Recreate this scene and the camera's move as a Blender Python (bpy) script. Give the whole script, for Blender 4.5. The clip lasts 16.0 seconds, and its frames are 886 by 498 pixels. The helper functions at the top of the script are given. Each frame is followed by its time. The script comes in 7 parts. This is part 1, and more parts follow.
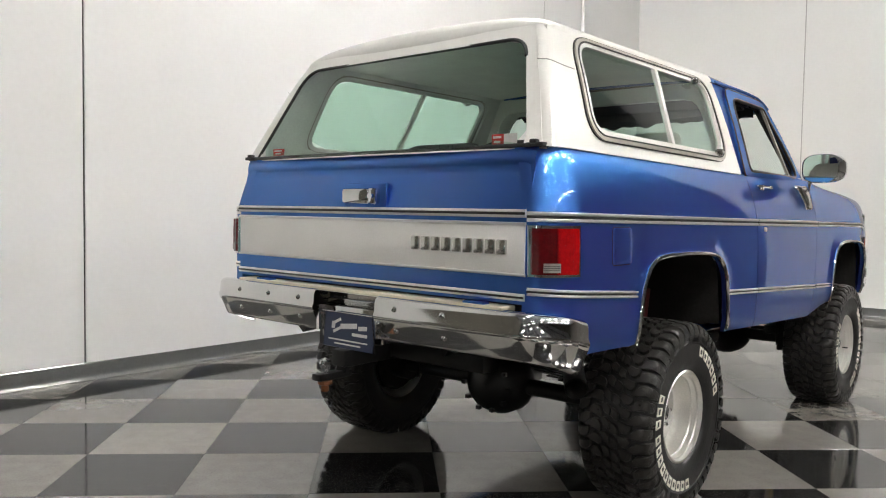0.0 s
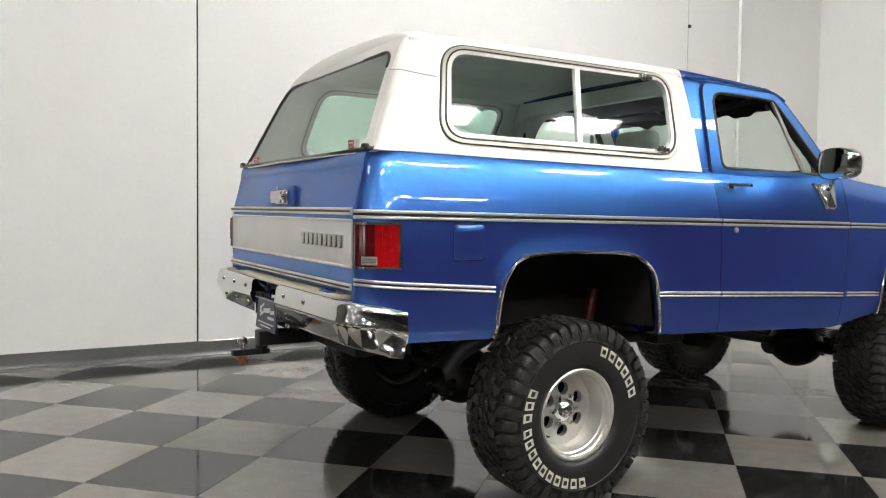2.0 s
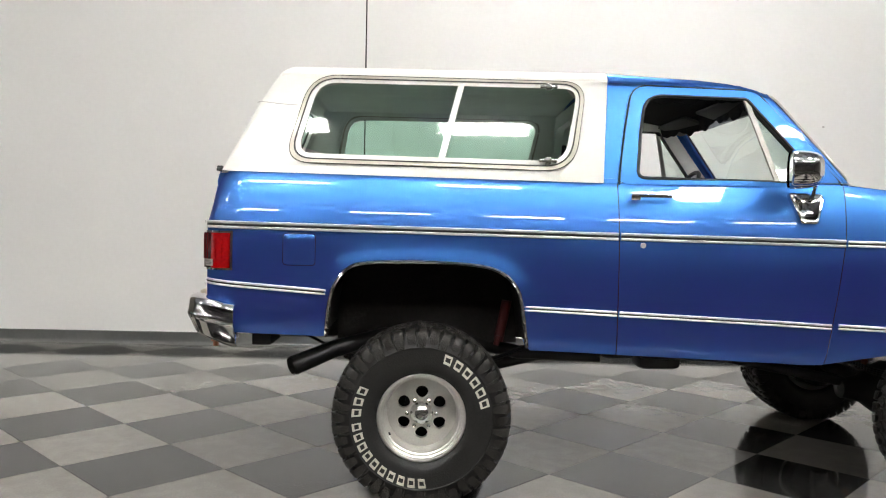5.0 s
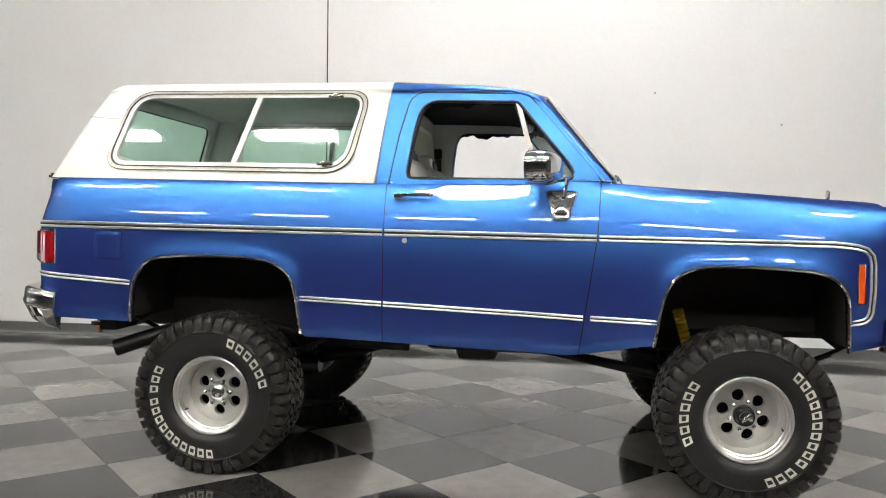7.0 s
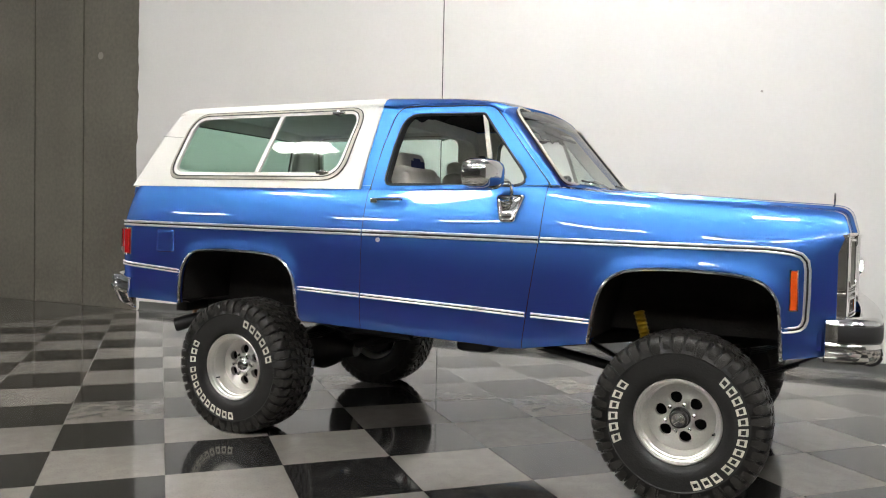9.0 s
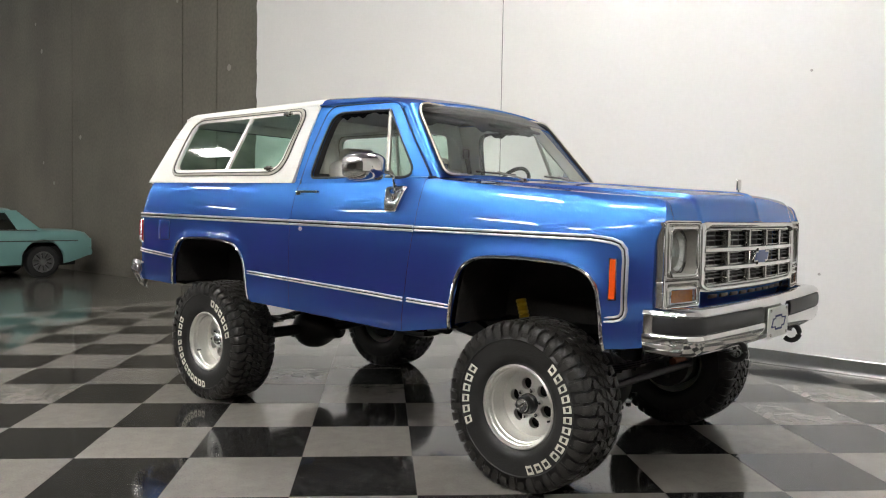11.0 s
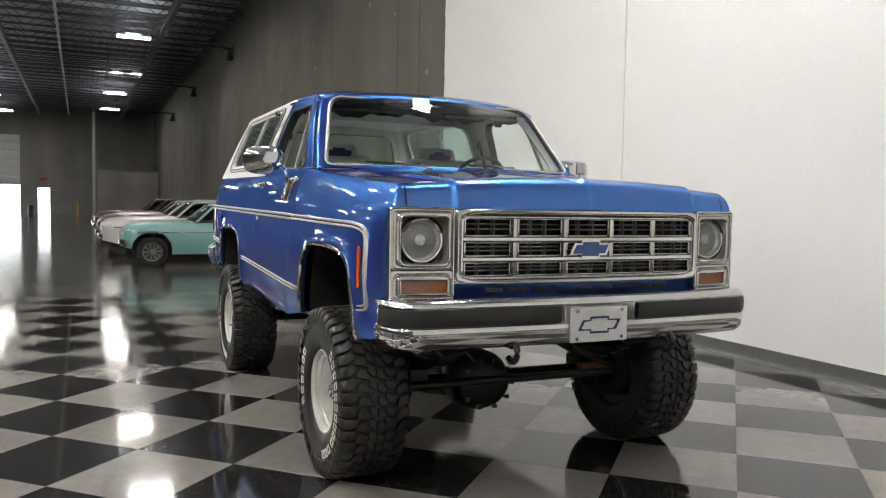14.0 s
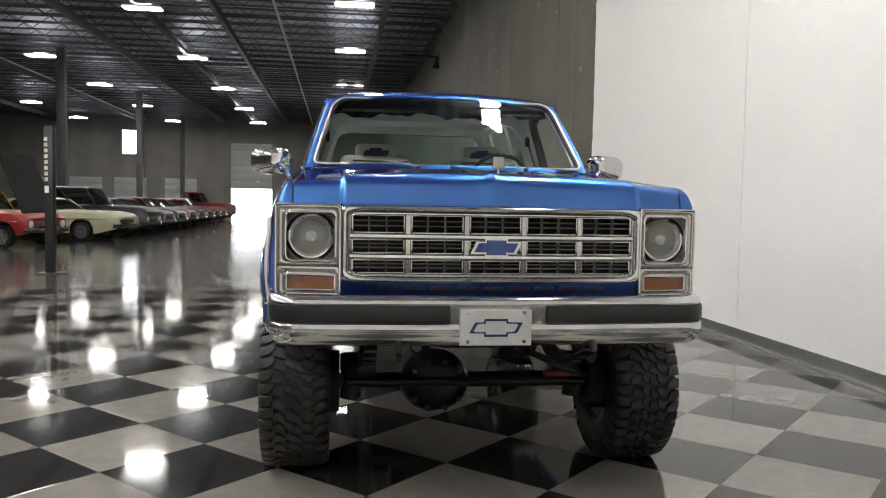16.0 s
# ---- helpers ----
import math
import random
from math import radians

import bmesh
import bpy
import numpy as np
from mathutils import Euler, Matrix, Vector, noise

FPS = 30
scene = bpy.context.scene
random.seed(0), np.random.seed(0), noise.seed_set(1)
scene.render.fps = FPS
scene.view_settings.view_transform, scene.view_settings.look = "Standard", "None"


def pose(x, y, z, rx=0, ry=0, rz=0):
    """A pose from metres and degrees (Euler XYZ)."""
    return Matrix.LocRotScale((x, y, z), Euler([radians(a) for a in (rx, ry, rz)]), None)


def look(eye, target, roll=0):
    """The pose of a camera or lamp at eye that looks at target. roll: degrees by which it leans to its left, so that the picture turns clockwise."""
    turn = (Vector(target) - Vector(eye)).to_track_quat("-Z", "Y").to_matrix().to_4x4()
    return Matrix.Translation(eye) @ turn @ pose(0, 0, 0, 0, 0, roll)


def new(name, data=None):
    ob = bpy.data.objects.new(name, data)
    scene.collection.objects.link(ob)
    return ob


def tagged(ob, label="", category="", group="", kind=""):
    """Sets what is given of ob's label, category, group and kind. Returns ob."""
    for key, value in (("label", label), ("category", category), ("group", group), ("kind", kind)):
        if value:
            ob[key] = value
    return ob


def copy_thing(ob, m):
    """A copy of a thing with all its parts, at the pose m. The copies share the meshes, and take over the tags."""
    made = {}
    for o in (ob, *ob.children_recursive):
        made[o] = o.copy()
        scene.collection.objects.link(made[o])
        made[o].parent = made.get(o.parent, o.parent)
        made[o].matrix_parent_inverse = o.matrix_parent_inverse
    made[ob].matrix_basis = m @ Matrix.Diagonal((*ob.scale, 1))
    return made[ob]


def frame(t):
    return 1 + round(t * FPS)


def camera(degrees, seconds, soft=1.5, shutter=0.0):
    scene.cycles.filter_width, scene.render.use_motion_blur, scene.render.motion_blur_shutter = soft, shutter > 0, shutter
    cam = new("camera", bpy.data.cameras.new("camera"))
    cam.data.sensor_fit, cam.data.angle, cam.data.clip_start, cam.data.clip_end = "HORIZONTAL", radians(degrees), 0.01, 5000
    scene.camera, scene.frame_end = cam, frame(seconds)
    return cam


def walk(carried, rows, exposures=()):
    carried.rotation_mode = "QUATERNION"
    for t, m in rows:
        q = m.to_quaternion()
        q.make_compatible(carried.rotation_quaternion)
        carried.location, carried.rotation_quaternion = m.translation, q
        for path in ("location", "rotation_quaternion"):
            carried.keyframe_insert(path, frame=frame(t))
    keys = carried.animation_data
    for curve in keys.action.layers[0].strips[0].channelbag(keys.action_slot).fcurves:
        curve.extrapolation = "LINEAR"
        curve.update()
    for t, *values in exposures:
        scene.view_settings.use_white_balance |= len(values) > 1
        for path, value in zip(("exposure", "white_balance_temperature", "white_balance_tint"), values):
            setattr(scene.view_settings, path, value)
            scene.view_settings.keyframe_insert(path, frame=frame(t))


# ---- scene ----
cam = camera(58.9, 16.0, 1.1)
PATH = [
    (0, (-4.698, -2.468, 1.322), (-3.188, -1.16, 1.222), 0.9),
    (0.5, (-4.466, -2.799, 1.323), (-3.088, -1.353, 1.227), 0.9),
    (1, (-4.217, -3.125, 1.321), (-2.96, -1.573, 1.228), 0.9),
    (1.5, (-3.954, -3.428, 1.319), (-2.819, -1.784, 1.224), 0.9),
    (2, (-3.64, -3.713, 1.319), (-2.636, -1.986, 1.222), 0.8),
    (2.5, (-3.304, -3.961, 1.319), (-2.452, -2.155, 1.22), 0.9),
    (3, (-2.949, -4.19, 1.308), (-2.277, -2.309, 1.218), 0.8),
    (3.2, (-2.806, -4.259, 1.314), (-2.198, -2.356, 1.22), 1.1),
    (5.3, (-1.045, -4.694, 1.354), (-1.078, -2.695, 1.28), 1.1),
    (5.5, (-0.866, -4.717, 1.345), (-0.926, -2.719, 1.278), 1.1),
    (6, (-0.434, -4.781, 1.339), (-0.543, -2.785, 1.276), 1.0),
    (6.5, (-0.001, -4.833, 1.341), (-0.193, -2.843, 1.274), 0.9),
    (7, (0.408, -4.894, 1.335), (0.133, -2.914, 1.268), 0.8),
    (7.5, (0.827, -4.914, 1.344), (0.42, -2.957, 1.277), 0.9),
    (8, (1.232, -4.91, 1.347), (0.647, -2.999, 1.278), 0.9),
    (8.5, (1.645, -4.872, 1.341), (0.897, -3.018, 1.281), 1.0),
    (8.7, (1.742, -4.907, 1.352), (0.953, -3.07, 1.288), 1.1),
    (10.8, (3.402, -4.257, 1.351), (2.145, -2.704, 1.264), 1.1),
    (11, (3.538, -4.153, 1.359), (2.241, -2.633, 1.266), 1.0),
    (11.5, (3.895, -3.857, 1.344), (2.482, -2.444, 1.261), 0.9),
    (12, (4.194, -3.543, 1.348), (2.704, -2.211, 1.257), 0.8),
    (12.5, (4.484, -3.209, 1.355), (2.912, -1.978, 1.241), 1.0),
    (13, (4.719, -2.845, 1.349), (3.048, -1.751, 1.241), 0.9),
    (13.5, (4.932, -2.466, 1.359), (3.182, -1.506, 1.245), 0.8),
    (14, (5.107, -2.104, 1.351), (3.295, -1.265, 1.239), 1.0),
    (14.5, (5.257, -1.727, 1.347), (3.388, -1.024, 1.241), 1.1),
    (15, (5.378, -1.355, 1.365), (3.466, -0.781, 1.242), 1.1),
    (15.5, (5.439, -1.001, 1.34), (3.488, -0.575, 1.23), 1.0),
    (16, (5.464, -0.679, 1.348), (3.486, -0.411, 1.233), 1.0),
]
walk(cam, [(t, look(eye, target, roll)) for t, eye, target, roll in PATH])

# ---- world, light, exposure ----
LAMP, BOOTH = 76.0, 230.0
world = bpy.data.worlds.new("world")
scene.world = world
world.use_nodes = True
wn = world.node_tree
sky = wn.nodes.new("ShaderNodeTexSky")
sky.sky_type, sky.sun_disc = "NISHITA", False
sky.sun_elevation, sky.sun_rotation = radians(50), radians(60)
wn.links.new(sky.outputs[0], wn.nodes["Background"].inputs[0])
wn.nodes["Background"].inputs[1].default_value = 0.08
scene.view_settings.exposure = 0.0


# ---- materials ----
def mat(name, color, rough=0.5, metal=0.0, var=0.12, scale=6.0, fine=60.0, bump=0.0, coat=0.0, spec=0.5, island=0.0, rvar=0.0):
    """A principled surface with two scales of colour variation and fine relief."""
    m = bpy.data.materials.new(name)
    m.use_nodes = True
    nt = m.node_tree
    b = nt.nodes["Principled BSDF"]
    b.inputs["Roughness"].default_value, b.inputs["Metallic"].default_value = rough, metal
    b.inputs["Specular IOR Level"].default_value = spec
    b.inputs["Coat Weight"].default_value, b.inputs["Coat Roughness"].default_value = coat, 0.03
    co = nt.nodes.new("ShaderNodeTexCoord")
    n1, n2 = nt.nodes.new("ShaderNodeTexNoise"), nt.nodes.new("ShaderNodeTexNoise")
    for n, s, d in ((n1, scale, 4.0), (n2, fine, 3.0)):
        n.inputs["Scale"].default_value, n.inputs["Detail"].default_value = s, d
        nt.links.new(co.outputs["Object"], n.inputs["Vector"])
    mix = nt.nodes.new("ShaderNodeMath")
    mix.operation = "MULTIPLY_ADD"
    mix.inputs[1].default_value = 0.45
    nt.links.new(n2.outputs["Fac"], mix.inputs[0])
    half = nt.nodes.new("ShaderNodeMath")
    half.operation = "MULTIPLY"
    half.inputs[1].default_value = 0.55
    nt.links.new(n1.outputs["Fac"], half.inputs[0])
    nt.links.new(half.outputs[0], mix.inputs[2])
    fac = mix.outputs[0]
    if island:
        ob = nt.nodes.new("ShaderNodeObjectInfo")
        add = nt.nodes.new("ShaderNodeMath")
        add.operation = "MULTIPLY_ADD"
        add.inputs[1].default_value, add.inputs[2].default_value = island, -island / 2
        nt.links.new(ob.outputs["Random"], add.inputs[0])
        s = nt.nodes.new("ShaderNodeMath")
        nt.links.new(fac, s.inputs[0])
        nt.links.new(add.outputs[0], s.inputs[1])
        fac = s.outputs[0]
    ramp = nt.nodes.new("ShaderNodeValToRGB")
    c = Vector(color)
    ramp.color_ramp.elements[0].position, ramp.color_ramp.elements[1].position = 0.3, 0.7
    ramp.color_ramp.elements[0].color = (*(c * (1 - var)), 1)
    ramp.color_ramp.elements[1].color = (*(c * (1 + var)), 1)
    nt.links.new(fac, ramp.inputs[0])
    nt.links.new(ramp.outputs[0], b.inputs["Base Color"])
    if rvar:
        rr = nt.nodes.new("ShaderNodeMapRange")
        rr.inputs["To Min"].default_value, rr.inputs["To Max"].default_value = max(0.02, rough - rvar), rough + rvar
        nt.links.new(n1.outputs["Fac"], rr.inputs["Value"])
        nt.links.new(rr.outputs[0], b.inputs["Roughness"])
    if bump:
        bp = nt.nodes.new("ShaderNodeBump")
        bp.inputs["Strength"].default_value, bp.inputs["Distance"].default_value = bump, 0.01
        nt.links.new(n2.outputs["Fac"], bp.inputs["Height"])
        nt.links.new(bp.outputs[0], b.inputs["Normal"])
    return m


def emit(name, color, strength):
    m = bpy.data.materials.new(name)
    m.use_nodes = True
    b = m.node_tree.nodes["Principled BSDF"]
    b.inputs["Base Color"].default_value = (*color, 1)
    b.inputs["Emission Color"].default_value = (*color, 1)
    b.inputs["Emission Strength"].default_value = strength
    return m


def glass(name, tint, ior=1.5, rough=0.0):
    """A thin pane: what is behind it shows tinted, and the surface mirrors by its Fresnel term."""
    m = bpy.data.materials.new(name)
    m.use_nodes = True
    nt = m.node_tree
    nt.nodes.remove(nt.nodes["Principled BSDF"])
    tr, gl, lw, pw, fr, mx = (nt.nodes.new(k) for k in ("ShaderNodeBsdfTransparent", "ShaderNodeBsdfGlossy", "ShaderNodeLayerWeight", "ShaderNodeMath", "ShaderNodeMath", "ShaderNodeMixShader"))
    tr.inputs[0].default_value = (*tint, 1)
    gl.inputs["Roughness"].default_value = rough
    base = 2 * ((ior - 1) / (ior + 1)) ** 2
    lw.inputs["Blend"].default_value = 0.5
    pw.operation, fr.operation = "POWER", "MULTIPLY_ADD"
    pw.inputs[1].default_value, fr.inputs[1].default_value, fr.inputs[2].default_value = 4.5, 1 - base, base
    nt.links.new(lw.outputs["Facing"], pw.inputs[0])
    nt.links.new(pw.outputs[0], fr.inputs[0])
    nt.links.new(fr.outputs[0], mx.inputs[0])
    nt.links.new(tr.outputs[0], mx.inputs[1])
    nt.links.new(gl.outputs[0], mx.inputs[2])
    nt.links.new(mx.outputs[0], nt.nodes["Material Output"].inputs[0])
    return m


def tile_mat(name, color, speck, amount, rough=0.078):
    """Polished vinyl tile: mottled ground with light chips, faint scuffs in the gloss."""
    m = mat(name, color, rough, var=0.16, scale=9.0, fine=90.0, island=0.35)
    nt = m.node_tree
    b = nt.nodes["Principled BSDF"]
    co = nt.nodes.new("ShaderNodeTexCoord")
    vo = nt.nodes.new("ShaderNodeTexVoronoi")
    vo.inputs["Scale"].default_value = 75.0
    nt.links.new(co.outputs["Object"], vo.inputs["Vector"])
    no = nt.nodes.new("ShaderNodeTexNoise")
    no.inputs["Scale"].default_value = 14.0
    nt.links.new(co.outputs["Object"], no.inputs["Vector"])
    sub = nt.nodes.new("ShaderNodeMath")
    sub.operation = "MULTIPLY"
    sub.inputs[1].default_value = 0.42
    nt.links.new(no.outputs["Fac"], sub.inputs[0])
    lt = nt.nodes.new("ShaderNodeMath")
    lt.operation = "LESS_THAN"
    nt.links.new(vo.outputs["Distance"], lt.inputs[0])
    nt.links.new(sub.outputs[0], lt.inputs[1])
    am = nt.nodes.new("ShaderNodeMath")
    am.operation = "MULTIPLY"
    am.inputs[1].default_value = amount
    nt.links.new(lt.outputs[0], am.inputs[0])
    mx = nt.nodes.new("ShaderNodeMix")
    mx.data_type = "RGBA"
    old = b.inputs["Base Color"].links[0].from_socket
    nt.links.new(am.outputs[0], mx.inputs["Factor"])
    nt.links.new(old, mx.inputs["A"])
    mx.inputs["B"].default_value = (*speck, 1)
    nt.links.new(mx.outputs["Result"], b.inputs["Base Color"])
    sc = nt.nodes.new("ShaderNodeTexNoise")
    sc.inputs["Scale"].default_value, sc.inputs["Detail"].default_value = 2.2, 6.0
    nt.links.new(co.outputs["Object"], sc.inputs["Vector"])
    rr = nt.nodes.new("ShaderNodeMapRange")
    rr.inputs["From Min"].default_value, rr.inputs["From Max"].default_value = 0.35, 0.75
    rr.inputs["To Min"].default_value, rr.inputs["To Max"].default_value = rough * 0.75, rough * 1.5
    nt.links.new(sc.outputs["Fac"], rr.inputs["Value"])
    nt.links.new(rr.outputs[0], b.inputs["Roughness"])
    return m


def streaked(name, color, var, rough=0.8):
    """Cast concrete with vertical run marks and cloudy patches."""
    m = mat(name, color, rough, var=var, scale=0.7, fine=18.0, bump=0.15)
    nt = m.node_tree
    b = nt.nodes["Principled BSDF"]
    co, mp, no, mx, rp = (nt.nodes.new(k) for k in ("ShaderNodeTexCoord", "ShaderNodeMapping", "ShaderNodeTexNoise", "ShaderNodeMix", "ShaderNodeValToRGB"))
    mp.inputs["Scale"].default_value = (0.5, 0.5, 0.10)
    no.inputs["Scale"].default_value, no.inputs["Detail"].default_value = 1.6, 2.5
    nt.links.new(co.outputs["Object"], mp.inputs[0])
    nt.links.new(mp.outputs[0], no.inputs["Vector"])
    rp.color_ramp.elements[0].color, rp.color_ramp.elements[1].color = (0.78, 0.78, 0.77, 1), (1.15, 1.15, 1.15, 1)
    rp.color_ramp.elements[0].position, rp.color_ramp.elements[1].position = 0.3, 0.7
    nt.links.new(no.outputs["Fac"], rp.inputs[0])
    mx.data_type, mx.blend_type = "RGBA", "MULTIPLY"
    mx.inputs["Factor"].default_value = 0.6
    nt.links.new(b.inputs["Base Color"].links[0].from_socket, mx.inputs["A"])
    nt.links.new(rp.outputs[0], mx.inputs["B"])
    nt.links.new(mx.outputs["Result"], b.inputs["Base Color"])
    return m


def flake_paint(name, fine, deep, pigment):
    """Clear-coated metallic paint: fine and coarse aluminium flakes in a deep pigment under a glossy coat. fine, deep: colour, roughness, share."""
    m = mat(name, pigment, 0.5, 0.0, 0.10, 2.0, 400.0, spec=0.0)
    nt = m.node_tree
    last = nt.nodes["Principled BSDF"].outputs[0]
    for color, rough, share in (deep, fine):
        fl, mx = nt.nodes.new("ShaderNodeBsdfGlossy"), nt.nodes.new("ShaderNodeMixShader")
        fl.distribution = "BECKMANN"
        fl.inputs["Color"].default_value, fl.inputs["Roughness"].default_value = (*color, 1), rough
        mx.inputs[0].default_value = share
        nt.links.new(last, mx.inputs[1])
        nt.links.new(fl.outputs[0], mx.inputs[2])
        last = mx.outputs[0]
    co, top, fr = (nt.nodes.new(k) for k in ("ShaderNodeBsdfGlossy", "ShaderNodeMixShader", "ShaderNodeFresnel"))
    co.inputs["Roughness"].default_value = 0.02
    fr.inputs["IOR"].default_value = 1.5
    nt.links.new(fr.outputs[0], top.inputs[0])
    nt.links.new(last, top.inputs[1])
    nt.links.new(co.outputs[0], top.inputs[2])
    nt.links.new(top.outputs[0], nt.nodes["Material Output"].inputs[0])
    return m


BLUE = flake_paint("blue_paint", ((0.095, 0.41, 1.0), 0.385, 0.35), ((0.050, 0.08, 0.60), 0.25, 0.14), (0.020, 0.011, 0.14))
WHITEP = mat("white_gelcoat", (0.77, 0.76, 0.725), 0.28, 0.0, 0.03, 3.0, 80.0, coat=0.3)
CHROME = mat("chrome", (0.72, 0.72, 0.71), 0.07, 1.0, 0.05, 5.0, 60.0)
BRIGHT = mat("bright_anodised_trim", (0.86, 0.855, 0.83), 0.30, 0.8, 0.05, 8.0, 90.0)
DULLCHROME = mat("satin_trim", (0.55, 0.54, 0.51), 0.18, 1.0, 0.08, 8.0, 90.0)
BEZEL = mat("brushed_bezel", (0.56, 0.55, 0.52), 0.24, 0.95, 0.12, 10.0, 140.0)
ALU = mat("cast_aluminium", (0.76, 0.745, 0.71), 0.36, 0.85, 0.1, 9.0, 120.0, bump=0.05)
TRIMCREAM = mat("aged_bright_trim", (0.52, 0.49, 0.42), 0.30, 0.55, 0.1, 8.0, 90.0)
PEWTER = mat("pewter_window_frame", (0.40, 0.375, 0.32), 0.34, 0.6, 0.1, 8.0, 90.0)
WELL = mat("grey_lamp_well", (0.30, 0.29, 0.265), 0.38, 0.5, 0.15, 20.0, 120.0)
BRUSHED = mat("brushed_panel", (0.90, 0.89, 0.86), 0.46, 0.4, 0.06, 4.0, 150.0)
BLACKP = mat("black_trim", (0.012, 0.012, 0.013), 0.45, 0.0, 0.2, 20.0, 200.0)
RUBBER = mat("tyre_rubber", (0.015, 0.0147, 0.0142), 0.42, 0.0, 0.3, 14.0, 120.0, bump=0.15, rvar=0.15, spec=0.35)
TREADR = mat("tread_rubber", (0.019, 0.0175, 0.0155), 0.34, 0.0, 0.5, 30.0, 160.0, bump=0.45, rvar=0.14, spec=0.4)
SEAL = mat("rubber_seal", (0.01, 0.01, 0.01), 0.5, 0.0, 0.2)
LETTER = mat("white_lettering", (0.60, 0.57, 0.49), 0.6, 0.0, 0.15, 30.0, 150.0)
GRILLEGREY = mat("grey_grille_plastic", (0.09, 0.09, 0.09), 0.4, 0.3)
UNDER = mat("undercoat_black", (0.020, 0.019, 0.018), 0.8, 0.0, 0.4, 6.0, 60.0, bump=0.2, spec=0.2)
STEELBLK = mat("black_steel", (0.011, 0.011, 0.011), 0.42, 0.3, 0.3, 8.0, 90.0)
REDM = mat("red_enamel", (0.085, 0.005, 0.005), 0.45)
YELM = mat("yellow_enamel", (0.42, 0.26, 0.015), 0.4)
RUST = mat("rusty_steel", (0.20, 0.075, 0.03), 0.7, 0.2, 0.4, 30.0, 120.0, bump=0.2)
REDLENS = mat("red_lens", (0.30, 0.004, 0.006), 0.10, 0.0, 0.25, 60.0, 220.0, coat=0.6)
DEEPLENS = mat("deep_red_lens", (0.085, 0.003, 0.005), 0.09, 0.0, 0.3, 60.0, 220.0, coat=0.7)
CLEARLENS = mat("clear_lens", (0.26, 0.24, 0.225), 0.12, 0.0, 0.2, 60.0, 220.0, coat=0.6)
AMBER = mat("amber_lens", (0.66, 0.085, 0.010), 0.16, 0.0, 0.15, 60.0, 220.0, coat=0.6)
AMBERDK = mat("amber_signal_lens", (0.22, 0.060, 0.006), 0.14, 0.0, 0.25, 70.0, 220.0, coat=0.7)
LAMPGLASS = glass("headlamp_glass", (0.86, 0.88, 0.88))
REFLECTOR = mat("headlamp_reflector", (0.84, 0.84, 0.82), 0.2, 0.45, 0.25, 22.0, 45.0, bump=0.6)
SEATCLOTH = mat("grey_seat_cloth", (0.60, 0.57, 0.53), 0.85, 0.0, 0.12, 20.0, 240.0, bump=0.25)
SEATDARK = mat("charcoal_seat_cloth", (0.06, 0.06, 0.062), 0.85, 0.0, 0.15, 20.0, 240.0, bump=0.25)
LOGOBLUE = mat("dark_blue_cloth", (0.012, 0.02, 0.11), 0.6)
BADGEBLUE = mat("badge_blue_enamel", (0.05, 0.085, 0.24), 0.3, 0.0, 0.08)
INNER = mat("grey_interior_panel", (0.80, 0.80, 0.76), 0.7, 0.0, 0.1, 6.0, 90.0, bump=0.1)
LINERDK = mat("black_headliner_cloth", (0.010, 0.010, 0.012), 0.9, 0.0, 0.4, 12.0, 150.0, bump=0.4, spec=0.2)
INNERDK = mat("dark_interior_panel", (0.02, 0.02, 0.021), 0.6, 0.0, 0.15, 8.0, 90.0, bump=0.1)
BEIGESTEP = mat("aged_cream_plastic", (0.55, 0.50, 0.38), 0.5, 0.0, 0.15, 12.0, 100.0)
NAVY = mat("navy_plate", (0.012, 0.022, 0.06), 0.35)
PLATEWHITE = mat("plate_white", (0.62, 0.62, 0.60), 0.35)
STICKER = mat("red_sticker", (0.50, 0.04, 0.03), 0.4)
GLASS = glass("tinted_glass", (0.68, 0.86, 0.77), rough=0.045)
VENTGLASS = glass("vent_glass", (0.90, 0.95, 0.92), rough=0.03)
GLASSW = glass("windscreen_glass", (0.87, 0.95, 0.91))
SHADEBAND = glass("windscreen_shade_band", (0.10, 0.12, 0.14))
DARKGLASS = glass("dark_car_glass", (0.25, 0.28, 0.28))
MIRROR = mat("mirror_glass", (0.85, 0.87, 0.86), 0.02, 1.0, 0.0)
WALLW = mat("white_wall_paint", (0.755, 0.75, 0.735), 0.42, 0.0, 0.03, 0.8, 26.0, bump=0.06)
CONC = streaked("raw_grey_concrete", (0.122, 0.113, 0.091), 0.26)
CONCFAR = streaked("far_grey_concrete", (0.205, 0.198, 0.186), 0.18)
FLOORC = mat("polished_concrete", (0.062, 0.060, 0.053), 0.15, 0.0, 0.3, 0.6, 12.0, rvar=0.07, spec=0.3)
DARKTILE = tile_mat("black_floor_tile", (0.016, 0.0155, 0.015), (0.13, 0.12, 0.11), 0.6)
LIGHTTILE = tile_mat("grey_floor_tile", (0.174, 0.163, 0.147), (0.126, 0.118, 0.106), 0.5)
GROUT = mat("floor_subfloor", (0.06, 0.056, 0.05), 0.5)
BASEGREY = mat("grey_cove_base", (0.105, 0.108, 0.104), 0.16, 0.0, 0.12, 4.0, 60.0)
SEAMBLACK = mat("black_joint_sealant", (0.012, 0.012, 0.012), 0.6)
PLUGGREY = mat("concrete_patch", (0.24, 0.23, 0.20), 0.8)
SEAMGREY = mat("painted_joint_sealant", (0.42, 0.41, 0.39), 0.6)
